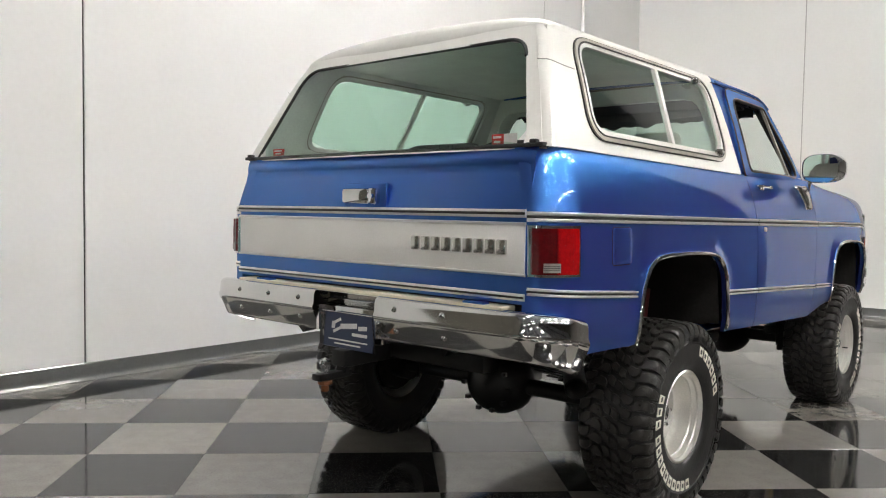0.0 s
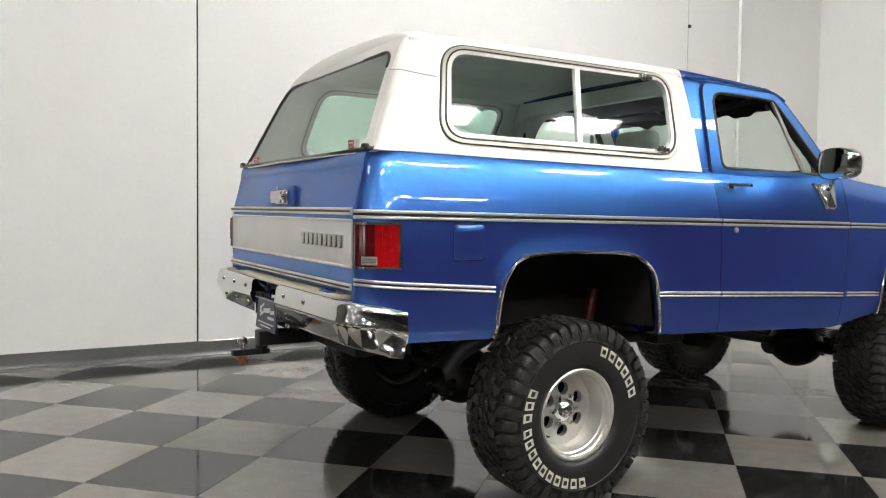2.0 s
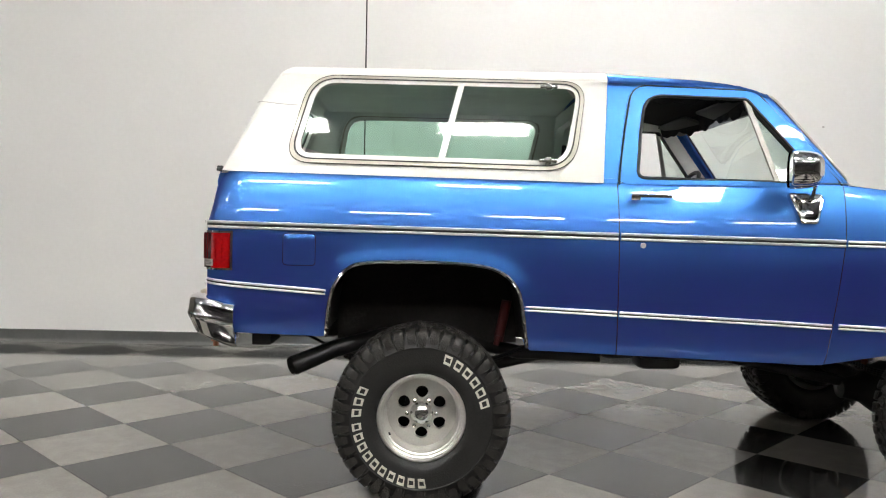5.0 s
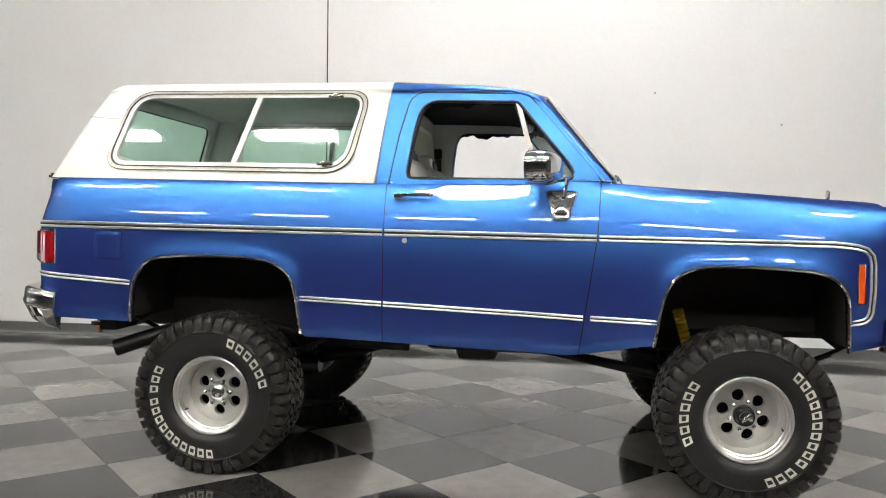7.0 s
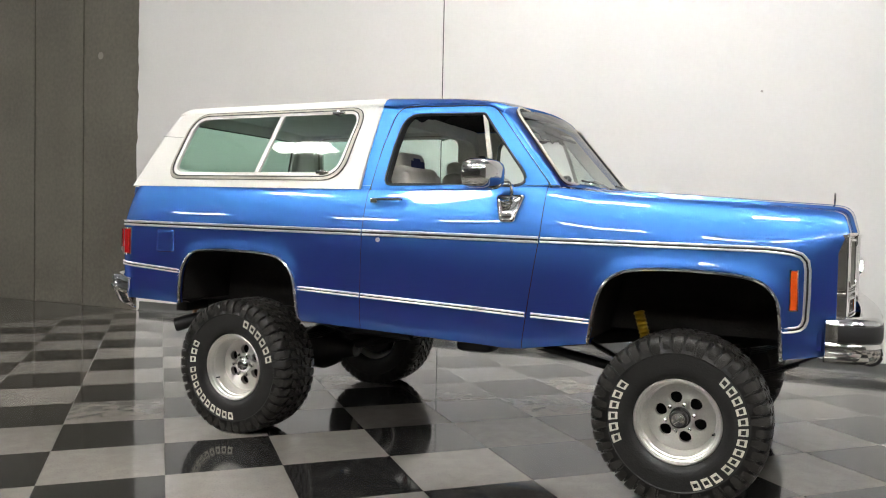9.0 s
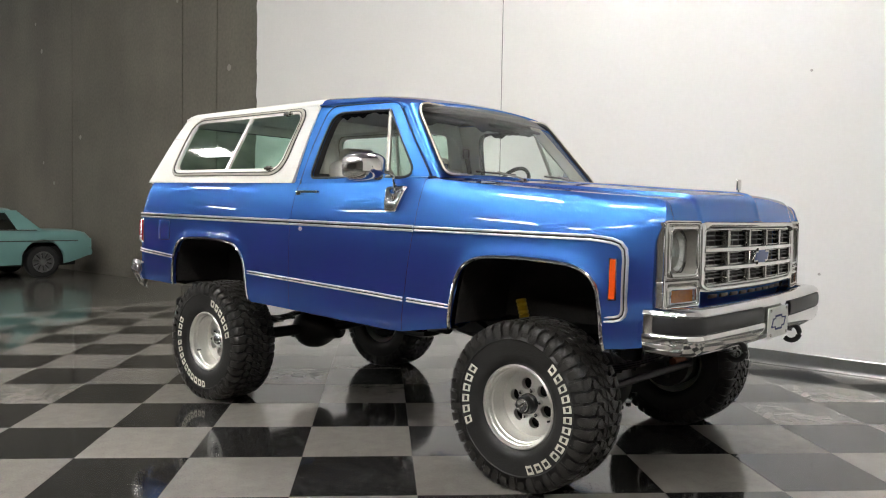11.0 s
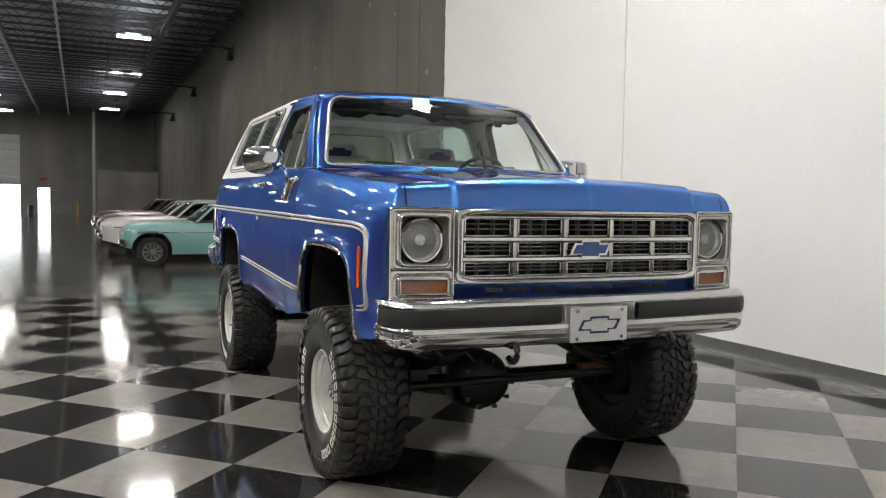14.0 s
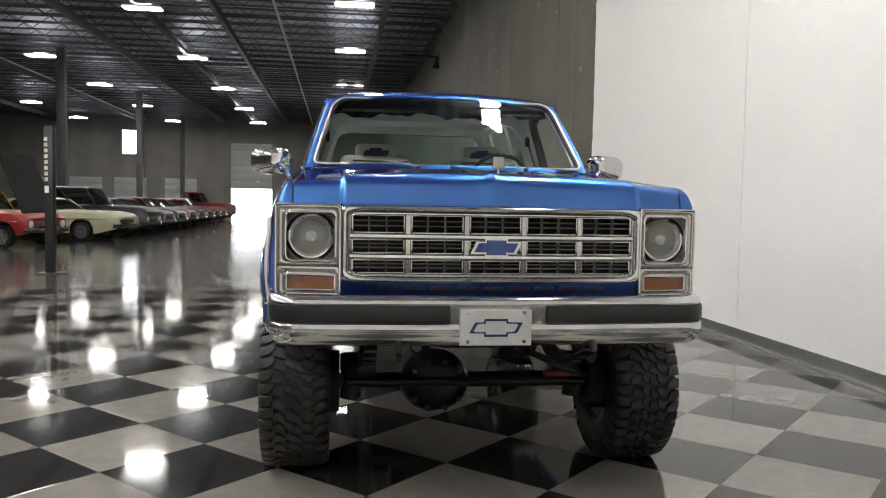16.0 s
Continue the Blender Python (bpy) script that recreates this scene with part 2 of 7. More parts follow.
DECK = mat("grey_roof_deck", (0.52, 0.53, 0.57), 0.45, 0.3, 0.45, 0.35, 5.0)
JOIST = mat("grey_steel_joist", (0.12, 0.12, 0.125), 0.5, 0.2, 0.25, 2.0, 20.0)
PIPEW = mat("white_pipe", (0.82, 0.82, 0.85), 0.4)
FIXTURE = mat("white_enamel_fixture", (0.7, 0.7, 0.68), 0.4)
DIFFUSER = emit("lamp_diffuser", (1.0, 0.968, 0.915), LAMP)
# added cool glow on top of the lamps, only to brighten the roof deck
UPLIGHT = emit("added_deck_uplight", (0.90, 0.94, 1.0), 70.0)
BOOTHLIGHT = emit("booth_lamp_diffuser", (1.0, 0.968, 0.915), BOOTH)
AISLELIGHT = emit("aisle_lamp_diffuser", (1.0, 0.968, 0.915), BOOTH * 0.50)
WALLLIGHT = emit("dim_lamp_diffuser", (1.0, 0.968, 0.915), BOOTH * 0.17)
SHOPLIGHT = emit("shop_lamp_diffuser", (1.0, 0.968, 0.915), BOOTH * 0.34)
DAYLIGHT = emit("daylight_outside", (0.93, 0.97, 1.0), 6.5)
SIGNRED = mat("red_sign_face", (0.45, 0.03, 0.02), 0.4)
DOORP = mat("pale_door_panel", (0.42, 0.43, 0.42), 0.5, 0.0, 0.08, 3.0, 30.0)


# ---- mesh helpers ----
def link(name, bm, material, parent=None, label="", smooth=40):
    me = bpy.data.meshes.new(name)
    bmesh.ops.recalc_face_normals(bm, faces=bm.faces)
    bm.to_mesh(me)
    bm.free()
    for m in material if isinstance(material, (list, tuple)) else (material,):
        me.materials.append(m)
    if smooth:
        me.shade_smooth()
        me.set_sharp_from_angle(angle=radians(smooth))
    ob = new(name, me)
    if parent:
        ob.parent = parent
    if label:
        ob["label"] = label
    return ob


def part(name, bm, material, parent, label="", smooth=40):
    return link(name, bm, material, parent, label, smooth)


def thing(name, label, category, m=None, group="", kind=""):
    ob = new(name)
    if m:
        ob.matrix_world = m
    return tagged(ob, label, category, group, kind)


def box(c, s, bevel=0.0, seg=2, m=None):
    bm = bmesh.new()
    bmesh.ops.create_cube(bm, size=1.0)
    bmesh.ops.scale(bm, vec=s, verts=bm.verts)
    if bevel:
        bmesh.ops.bevel(bm, geom=bm.edges[:], offset=bevel, segments=seg, affect="EDGES", profile=0.5)
    if m:
        bmesh.ops.transform(bm, matrix=m, verts=bm.verts)
    bmesh.ops.translate(bm, vec=c, verts=bm.verts)
    return bm


def join(*bms):
    """One bmesh from several."""
    out = bmesh.new()
    for b in bms:
        me = bpy.data.meshes.new("tmp")
        b.to_mesh(me)
        b.free()
        out.from_mesh(me)
        bpy.data.meshes.remove(me)
    return out


def span(x0, x1, y0, y1, z0, z1, bevel=0.0):
    return box(((x0 + x1) / 2, (y0 + y1) / 2, (z0 + z1) / 2), (abs(x1 - x0), abs(y1 - y0), abs(z1 - z0)), bevel)


def tube(path, r, n=8, caps=True, up=(0.03, 0.05, 1)):
    """A round bar of radius r along a line of points."""
    bm = bmesh.new()
    pts = [Vector(p) for p in path]
    rings = []
    up = Vector(up)
    for i, p in enumerate(pts):
        d = (pts[min(i + 1, len(pts) - 1)] - pts[max(i - 1, 0)]).normalized()
        a = d.cross(up)
        if a.length < 0.1:
            a = d.cross(Vector((1, 0, 0)))
        a.normalize()
        b = a.cross(d)
        rr = r[i] if isinstance(r, (list, tuple)) else r
        rings.append([bm.verts.new(p + rr * (math.cos(k * math.tau / n) * a + math.sin(k * math.tau / n) * b)) for k in range(n)])
    for s, e in zip(rings, rings[1:]):
        for k in range(n):
            bm.faces.new((s[k], s[(k + 1) % n], e[(k + 1) % n], e[k]))
    if caps:
        bm.faces.new(rings[0])
        bm.faces.new(rings[-1][::-1])
    return bm


def ribbon(path, w, h, normal=(0, 1, 0), shift=0.0):
    """A flat moulding: w wide across the path, h proud along the normal."""
    bm = bmesh.new()
    pts = [Vector(p) for p in path]
    rows = []
    for i, p in enumerate(pts):
        nrm = Vector(normal(i) if callable(normal) else normal).normalized()
        d = (pts[min(i + 1, len(pts) - 1)] - pts[max(i - 1, 0)]).normalized()
        a = d.cross(nrm).normalized()
        rows.append([bm.verts.new(p + a * (shift + u * w) + nrm * v * h) for u, v in ((-0.5, 0), (-0.5, 0.45), (-0.32, 0.9), (0, 1.0), (0.32, 0.9), (0.5, 0.45), (0.5, 0))])
    for s, e in zip(rows, rows[1:]):
        for k in range(6):
            bm.faces.new((s[k], s[k + 1], e[k + 1], e[k]))
    bm.faces.new(rows[0])
    bm.faces.new(rows[-1][::-1])
    return bm


def lathe(profile, n=48, axis="y"):
    """Turned shape: profile of (along the axis, radius)."""
    bm = bmesh.new()
    rings = []
    for a, r in profile:
        ring = []
        for k in range(n):
            c, s = math.cos(k * math.tau / n) * r, math.sin(k * math.tau / n) * r
            ring.append(bm.verts.new({"y": (c, a, s), "x": (a, c, s), "z": (c, s, a)}[axis]))
        rings.append(ring)
    for s, e in zip(rings, rings[1:]):
        for k in range(n):
            bm.faces.new((s[k], s[(k + 1) % n], e[(k + 1) % n], e[k]))
    return bm


def disc(c, r, axis="y", n=24, thick=0.004):
    bm = lathe([(-thick / 2, r * 0.001), (-thick / 2, r), (thick / 2, r), (thick / 2, r * 0.001)], n, axis)
    bmesh.ops.translate(bm, vec=c, verts=bm.verts)
    return bm


def sheet(P, off=None):
    """A surface through a grid of points; with off (a vector, or a function of i, j) it gets that thickness and closed edges."""
    bm = bmesh.new()
    n, m = len(P), len(P[0])
    A = [[bm.verts.new(p) for p in row] for row in P]
    for i in range(n - 1):
        for j in range(m - 1):
            bm.faces.new((A[i][j], A[i + 1][j], A[i + 1][j + 1], A[i][j + 1]))
    if off is not None:
        B = [[bm.verts.new(Vector(P[i][j]) + Vector(off(i, j) if callable(off) else off)) for j in range(m)] for i in range(n)]
        for i in range(n - 1):
            for j in range(m - 1):
                bm.faces.new((B[i][j], B[i][j + 1], B[i + 1][j + 1], B[i + 1][j]))
        edge = [(i, 0) for i in range(n)] + [(n - 1, j) for j in range(1, m)] + [(i, m - 1) for i in range(n - 2, -1, -1)] + [(0, j) for j in range(m - 2, 0, -1)]
        shut = all((Vector(row[0]) - Vector(row[-1])).length < 0.00005 for row in P)
        for (a, b), (c, d) in zip(edge, edge[1:] + edge[:1]):
            if shut and b == d and b in (0, m - 1):
                continue
            bm.faces.new((A[a][b], A[c][d], B[c][d], B[a][b]))
    bmesh.ops.remove_doubles(bm, verts=bm.verts, dist=0.00005)
    return bm


def rounded(pts, r, n=5):
    """A closed outline in 2D with its corners rounded; r may be one radius or one per corner."""
    out = []
    k = len(pts)
    for i in range(k):
        p, a, b = Vector(pts[i]), Vector(pts[i - 1]), Vector(pts[(i + 1) % k])
        rr = r[i] if isinstance(r, (list, tuple)) else r
        u, v = (a - p).normalized(), (b - p).normalized()
        ang = u.angle(v)
        d = min(rr / math.tan(ang / 2), 0.48 * (a - p).length, 0.48 * (b - p).length)
        s, e = p + u * d, p + v * d
        for q in range(n + 1):
            t = q / n
            out.append(((1 - t) ** 2) * s + 2 * t * (1 - t) * p + t * t * e)
    return out


def ray_outline(pts, c, n):
    """n points of a closed outline, at even angles seen from c."""
    out = []
    c = Vector(c)
    for k in range(n):
        a = k * math.tau / n
        d = Vector((math.cos(a), math.sin(a)))
        best = None
        for i in range(len(pts)):
            p, q = Vector(pts[i - 1]) - c, Vector(pts[i]) - c
            e = q - p
            den = d.x * e.y - d.y * e.x
            if abs(den) < 1e-12:
                continue
            t = (p.x * e.y - p.y * e.x) / den
            s = (p.x * d.y - p.y * d.x) / den
            if t > 0 and -1e-6 <= s <= 1 + 1e-6 and (best is None or t > best):
                best = t
        out.append(c + d * (best or 0))
    return out


def ring(outer, inner, place, thick, c=None, n=72):
    """A frame between two outlines in 2D, carried into space by place(u, v), thick along the vector."""
    c = c or sum((Vector(p) for p in inner), Vector((0, 0))) / len(inner)
    o, i = ray_outline(outer, c, n), ray_outline(inner, c, n)
    for p in outer if len(outer) <= 10 else ():
        d = Vector(p) - c
        o[round(math.atan2(d.y, d.x) / math.tau * n) % n] = Vector(p)
    mid = [(a + b) / 2 for a, b in zip(o, i)]
    P = [[place(*q) for q in row] + [place(*row[0])] for row in (o, mid, i)]
    return sheet(P, thick)


def bead_ring(outer, inner, place, rise, n=160, depth=0.0):
    """A frame between two outlines with a turned section: rise is a list of (share across, height) along +x."""
    c = sum((Vector(p) for p in inner), Vector((0, 0))) / len(inner)
    o, i = ray_outline(outer, c, n), ray_outline(inner, c, n)
    P = []
    for t, h in rise:
        row = [Vector(place(*(a + (b - a) * t))) + Vector((h, 0, 0)) for a, b in zip(o, i)]
        P.append(row + row[:1])
    return sheet(P)


def chaikin(pts, times=2):
    """Corner cutting of an open line of 2D points."""
    for _ in range(times):
        out = [pts[0]]
        for (a, b), (c, d) in zip(pts, pts[1:]):
            out += [(0.75 * a + 0.25 * c, 0.75 * b + 0.25 * d), (0.25 * a + 0.75 * c, 0.25 * b + 0.75 * d)]
        pts = out + [pts[-1]]
    return pts


def plate(outline, place, thick):
    """A flat piece of an outline in 2D, carried into space by place(u, v)."""
    bm = bmesh.new()
    a = [bm.verts.new(place(*p)) for p in outline]
    b = [bm.verts.new(Vector(place(*p)) + Vector(thick)) for p in outline]
    bm.faces.new(a)
    bm.faces.new(b[::-1])
    for k in range(len(a)):
        bm.faces.new((a[k - 1], a[k], b[k], b[k - 1]))
    return bm


def pane(outline, place, c, n=64, rings=6):
    """A glass sheet inside an outline, following place(u, v)."""
    o = ray_outline(outline, c, n)
    c = Vector(c)
    return sheet([[place(*(c + (q - c) * t)) for q in o + o[:1]] for t in np.linspace(1, 0.01, rings)])


def interp(x, pts):
    return float(np.interp(x, [p[0] for p in pts], [p[1] for p in pts]))


def smooth_curve(pts, n=240, sigma=0.03):
    """A soft curve through a few (a, b) points, as a function."""
    a = np.linspace(pts[0][0], pts[-1][0], n)
    b = np.interp(a, [p[0] for p in pts], [p[1] for p in pts])
    w = max(1, int(sigma / (a[1] - a[0])))
    pad = np.concatenate([2 * b[0] - b[w:0:-1], b, 2 * b[-1] - b[-2:-w - 2:-1]])
    k = np.hanning(2 * w + 3)[1:-1]
    s = np.convolve(pad, k / k.sum(), "same")[w:w + n]
    return lambda x: float(np.interp(x, a, s))


# ---- the room ----
WALL_Y, WALL_X, ROOF, EAST = 3.38, 6.65, 8.75, 16.0
FAR, SOUTH, CHECK, CHECK_Y = -64.0, -34.0, -6.9, -8.6
SEAMS = (-2.03, 4.0)
TILE, TU, TV, TILE_DARK = 0.6096, -0.244, 0.096, 0

tagged(link("wall_north", join(span(CHECK + 0.15, SEAMS[0] - 0.008, WALL_Y, WALL_Y + 0.2, 0, ROOF), span(SEAMS[0] + 0.008, SEAMS[1] - 0.006, WALL_Y, WALL_Y + 0.2, 0, ROOF), span(SEAMS[1] + 0.006, WALL_X, WALL_Y, WALL_Y + 0.2, 0, ROOF)), WALLW, smooth=0),
       "white painted concrete panel wall behind the truck", "wall", kind="structure")
ob = link("joint", span(SEAMS[0] - 0.01, SEAMS[0] + 0.01, WALL_Y + 0.012, WALL_Y + 0.19, 0, ROOF), SEAMBLACK, bpy.data.objects["wall_north"], smooth=0)
ob = link("joint", span(SEAMS[1] - 0.008, SEAMS[1] + 0.008, WALL_Y + 0.006, WALL_Y + 0.19, 0, ROOF), SEAMGREY, bpy.data.objects["wall_north"], smooth=0)
tagged(link("wall_east", join(span(WALL_X, WALL_X + 0.2, 0.92, WALL_Y + 0.2, 0, ROOF), span(WALL_X, WALL_X + 0.2, -3.4, 0.904, 0, ROOF)), WALLW, smooth=0),
       "white painted concrete wall closing the corner", "wall", kind="structure")
link("joint", span(WALL_X + 0.006, WALL_X + 0.19, 0.90, 0.924, 0, ROOF), SEAMGREY, bpy.data.objects["wall_east"], smooth=0)

# raw concrete panels of the long wall, west of the painted stretch
edges = [CHECK + 0.15, -7.9, -8.95, -13.2, -20.6, -28.0, -35.4, -42.8, -50.2, -57.6, FAR]
wall = tagged(link("wall_north_raw", span(FAR, edges[0], WALL_Y + 0.19, WALL_Y + 0.24, 0, ROOF), CONC, smooth=0), "bare grey concrete panel wall with stains and joints", "wall", kind="structure")
for i, (a, b) in enumerate(zip(edges, edges[1:])):
    part("panel", span(b + 0.012, a - 0.012 if i else a, WALL_Y + 0.004, WALL_Y + 0.19, 0, ROOF, 0.004), CONC, wall, smooth=0)
for e in edges[1:-1]:
    link("joint", span(e - 0.013, e + 0.013, WALL_Y + 0.03, WALL_Y + 0.19, 0, ROOF), SEAMBLACK, wall, smooth=0)
# wandering painted edge of the white stretch
rng = random.Random(4)
edge = [[(CHECK + 0.15 - 0.05 - 0.03 * rng.random() - 0.02 * math.sin(z * 1.3), WALL_Y, z), (CHECK + 0.16, WALL_Y, z)] for z in np.linspace(0, ROOF, 90)]
tagged(link("paint_edge", sheet(edge, (0, 0.006, 0)), WALLW, smooth=0), "ragged edge of white wall paint", "trim", kind="structure")

# far end of the hall with its raised door, open doorway and high window
hole = lambda y0, y1, z0, z1: (y0, y1, z0, z1)
openings = [hole(-9.75, -6.3, 0.0, 6.2), hole(-5.1, -4.25, 0.0, 2.15), hole(-18.7, -17.3, 5.1, 7.1)]
ys = sorted({SOUTH, WALL_Y, *(o[0] for o in openings), *(o[1] for o in openings)})
bms = []
for a, b in zip(ys, ys[1:]):
    cut = [o for o in openings if o[0] <= a and b <= o[1]]
    if not cut:
        bms.append(span(FAR - 0.3, FAR, a, b, 0, ROOF))
    else:
        o = cut[0]
        if o[2] > 0:
            bms.append(span(FAR - 0.3, FAR, a, b, 0, o[2]))
        bms.append(span(FAR - 0.3, FAR, a, b, o[3], ROOF))
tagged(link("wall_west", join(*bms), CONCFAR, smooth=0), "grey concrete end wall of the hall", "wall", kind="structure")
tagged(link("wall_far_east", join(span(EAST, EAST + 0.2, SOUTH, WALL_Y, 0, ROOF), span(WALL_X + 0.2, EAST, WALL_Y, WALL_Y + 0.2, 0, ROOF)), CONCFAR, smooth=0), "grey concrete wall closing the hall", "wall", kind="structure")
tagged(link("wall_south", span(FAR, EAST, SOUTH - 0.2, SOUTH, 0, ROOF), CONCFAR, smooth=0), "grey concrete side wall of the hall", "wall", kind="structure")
tagged(link("backdrop", span(FAR - 3.0, FAR - 2.9, -30, 0, -0.5, 9), DAYLIGHT, smooth=0), "bright daylight outside the open doors", "backdrop", kind="structure")
door = thing("door_1", "pale sectional overhead door raised half open", "door", kind="structure")
for k in range(6):
    part("panel", span(FAR - 0.02, FAR + 0.05, -9.75, -6.3, 2.35 + k * 0.64, 2.35 + k * 0.64 + 0.638, 0.006), DOORP, door)
for i, y in enumerate((-13.9, -18.0, -21.6, -25.5)):
    d = thing("door_2", "closed pale overhead door in the end wall", "door", kind="structure")
    for k in range(5):
        part("panel", span(FAR + 0.003, FAR + 0.06, y - 1.3, y + 1.3, k * 0.62, k * 0.62 + 0.618, 0.006), DOORP, d)
win = thing("window_1", "bright high window in the end wall", "window", kind="structure")
part("window_frame", join(span(FAR - 0.1, FAR + 0.02, -18.7, -17.3, 6.08, 6.12), span(FAR - 0.1, FAR + 0.02, -18.02, -17.98, 5.1, 7.1)), FIXTURE, win)

# concrete floor under the hall, subfloor under the tiles
tagged(link("floor_hall", join(span(FAR - 3, CHECK, SOUTH, WALL_Y + 0.1, -0.2, 0.0), span(CHECK, EAST, SOUTH, CHECK_Y, -0.2, 0.0), span(WALL_X + 0.1, EAST, CHECK_Y, WALL_Y + 0.1, -0.2, 0.0)), FLOORC, smooth=0),
       "polished grey concrete floor of the hall", "floor", kind="structure")
floor = tagged(link("floor", span(CHECK, WALL_X + 0.1, CHECK_Y, WALL_Y + 0.1, -0.2, -0.0035), GROUT, smooth=0), "glossy black and grey checkered tile floor", "floor", kind="structure")

# cove base along the painted walls
def cove(x0, x1, y0, y1, along):
    prof = [(0.0, 0.0), (0.034, 0.0), (0.034, 0.003), (0.030, 0.007), (0.022, 0.011), (0.014, 0.018), (0.009, 0.028), (0.006, 0.045), (0.005, 0.125), (0.0, 0.13)]
    P = []
    for t in np.linspace(0, 1, 40):
        P.append([(x0 + (x1 - x0) * t, WALL_Y - d, z) if along == "x" else (WALL_X - d, y0 + (y1 - y0) * t, z) for d, z in prof])
    return sheet(P)
tagged(link("baseboard", join(cove(CHECK + 0.15, WALL_X, 0, 0, "x"), cove(0, 0, -3.4, WALL_Y, "y")), BASEGREY, smooth=30), "dark grey rubber cove base along the wall", "baseboard", kind="structure")

# roof deck with joists and girders
bms = [span(FAR, EAST + 0.2, SOUTH, WALL_Y + 0.2, ROOF, ROOF + 0.15)]
tagged(link("ceiling", join(*bms), DECK, smooth=0), "dark corrugated metal roof deck", "ceiling", kind="structure")
def joist(x):
    bars = [span(x - 0.04, x + 0.04, SOUTH, WALL_Y, ROOF - 0.12, ROOF - 0.04), span(x - 0.035, x + 0.035, SOUTH, WALL_Y, ROOF - 0.66, ROOF - 0.6)]
    y = SOUTH
    while y < WALL_Y - 0.8:
        bars.append(tube([(x, y, ROOF - 0.63), (x, y + 0.75, ROOF - 0.1)], 0.016, 4, False))
        bars.append(tube([(x, y + 0.75, ROOF - 0.1), (x, y + 1.5, ROOF - 0.63)], 0.016, 4, False))
        y += 1.5
    return join(*bars)
first = tagged(link("roof_joist", joist(0), JOIST, smooth=0), "open web steel roof joist", "joist", "roof joists", "structure")
first.location.x = 5.0
for k in range(1, 50):
    c = copy_thing(first, pose(5.0 - k * 1.4, 0, 0))
for y in (0.9, -4.9, -7.4, -10.3, -17.0, -23.8):
    g = tagged(link("roof_girder", join(span(FAR, WALL_X, y - 0.08, y + 0.08, ROOF - 0.69, ROOF - 0.67), span(FAR, WALL_X, y - 0.012, y + 0.012, ROOF - 0.95, ROOF - 0.69), span(FAR, WALL_X, y - 0.08, y + 0.08, ROOF - 0.97, ROOF - 0.95)), JOIST, smooth=0),
               "long steel roof girder", "girder", "roof girders", "structure")
for y, r in ((-2.85, 0.05), (-16.8, 0.045)):
    tagged(link("sprinkler_pipe", tube([(FAR, y, 8.0), (WALL_X, y, 8.0)], r, 10), PIPEW), "white pipe hung below the roof joists", "pipe", kind="structure")
for x, y in ((-30.6, -12.5), (-44.1, -12.5), (-57.4, -12.5)):
    tagged(link("column", span(x - 0.17, x + 0.17, y - 0.17, y + 0.17, 0, ROOF - 0.97, 0.01), JOIST), "grey steel building column", "column", "columns", "structure")

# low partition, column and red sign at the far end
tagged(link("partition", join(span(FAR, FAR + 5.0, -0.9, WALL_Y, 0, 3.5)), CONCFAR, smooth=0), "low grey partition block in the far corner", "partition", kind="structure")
tagged(link("column", span(FAR + 5.1, FAR + 5.3, -1.25, -1.05, 0, ROOF - 0.97, 0.01), DOORP), "pale steel building column", "column", "columns", "structure")
tagged(link("exit_sign", span(FAR + 0.002, FAR + 0.08, -4.95, -4.4, 2.75, 3.0, 0.01), SIGNRED), "small red sign above the doorway", "sign")

# high bay lamps
def high_bay(name, glow, h=0.58):
    t = thing(name, "bright white rectangular high bay lamp hung from the roof", "lamp", group="high bay lamps")
    part("housing", join(span(-0.27, 0.27, -h - 0.04, h + 0.04, 0.012, 0.08, 0.01), span(-0.10, 0.10, -0.3, 0.3, 0.08, 0.15, 0.02)), FIXTURE, t)
    part("diffuser", span(-0.24, 0.24, -h, h, 0.0, 0.011), glow, t, "glowing diffuser")
    # unseen upward slots, added to throw light on the deck and joists
    part("added_upper_slot", join(*[span(g * 0.16, g * 0.24, -h + 0.03, h - 0.03, 0.0805, 0.084) for g in (-1, 1)]), UPLIGHT, t, "unseen glowing slots added on the housing to brighten the roof deck")
    for y in (-0.45, 0.45):
        part("cable", tube([(0, y, 0.15), (0, y, 1.26)], 0.006, 5), BLACKP, t)
    return t
hall = [(x, y) for y, xs in ((-0.2, (-19.6, -27.3, -45.0, -54.0)), (-7.0, (-21.5, -30.4, -39.8, -49.5, -59.0)), (-13.6, (-31.4, -40.0, -49.5, -59.5, -22.0)), (-20.6, (-31.0, -40.0, -49.5, -59.0)), (-27.4, (-40.0, -52.0))) for x in xs]
booth = [(0.5, 1.95)]
dim = [(-10.6, -0.2), (-4.0, -0.2)]
aisle = [(x, -5.9) for x in (8.1, 5.2, 2.3, -0.6, -3.5, -6.4, -13.2)]
shop = [(x, -13.4) for x in (6.4, 3.6, 0.8, -2.2, -5.6, -8.6, -14.2)]
bay = high_bay("high_bay_lamp", DIFFUSER)
bay.matrix_world = pose(*hall[0], 7.5)
for x, y in hall[1:]:
    copy_thing(bay, pose(x, y, 7.5))
for spots, glow, h in ((booth, BOOTHLIGHT, 0.58), (dim, WALLLIGHT, 0.58), (aisle, AISLELIGHT, 0.62), (shop, SHOPLIGHT, 0.9)):
    bay = high_bay("high_bay_lamp", glow, h)
    bay.matrix_world = pose(*spots[0], 7.5, 0, 0, 90)
    for x, y in spots[1:]:
        copy_thing(bay, pose(x, y, 7.5, 0, 0, 90))

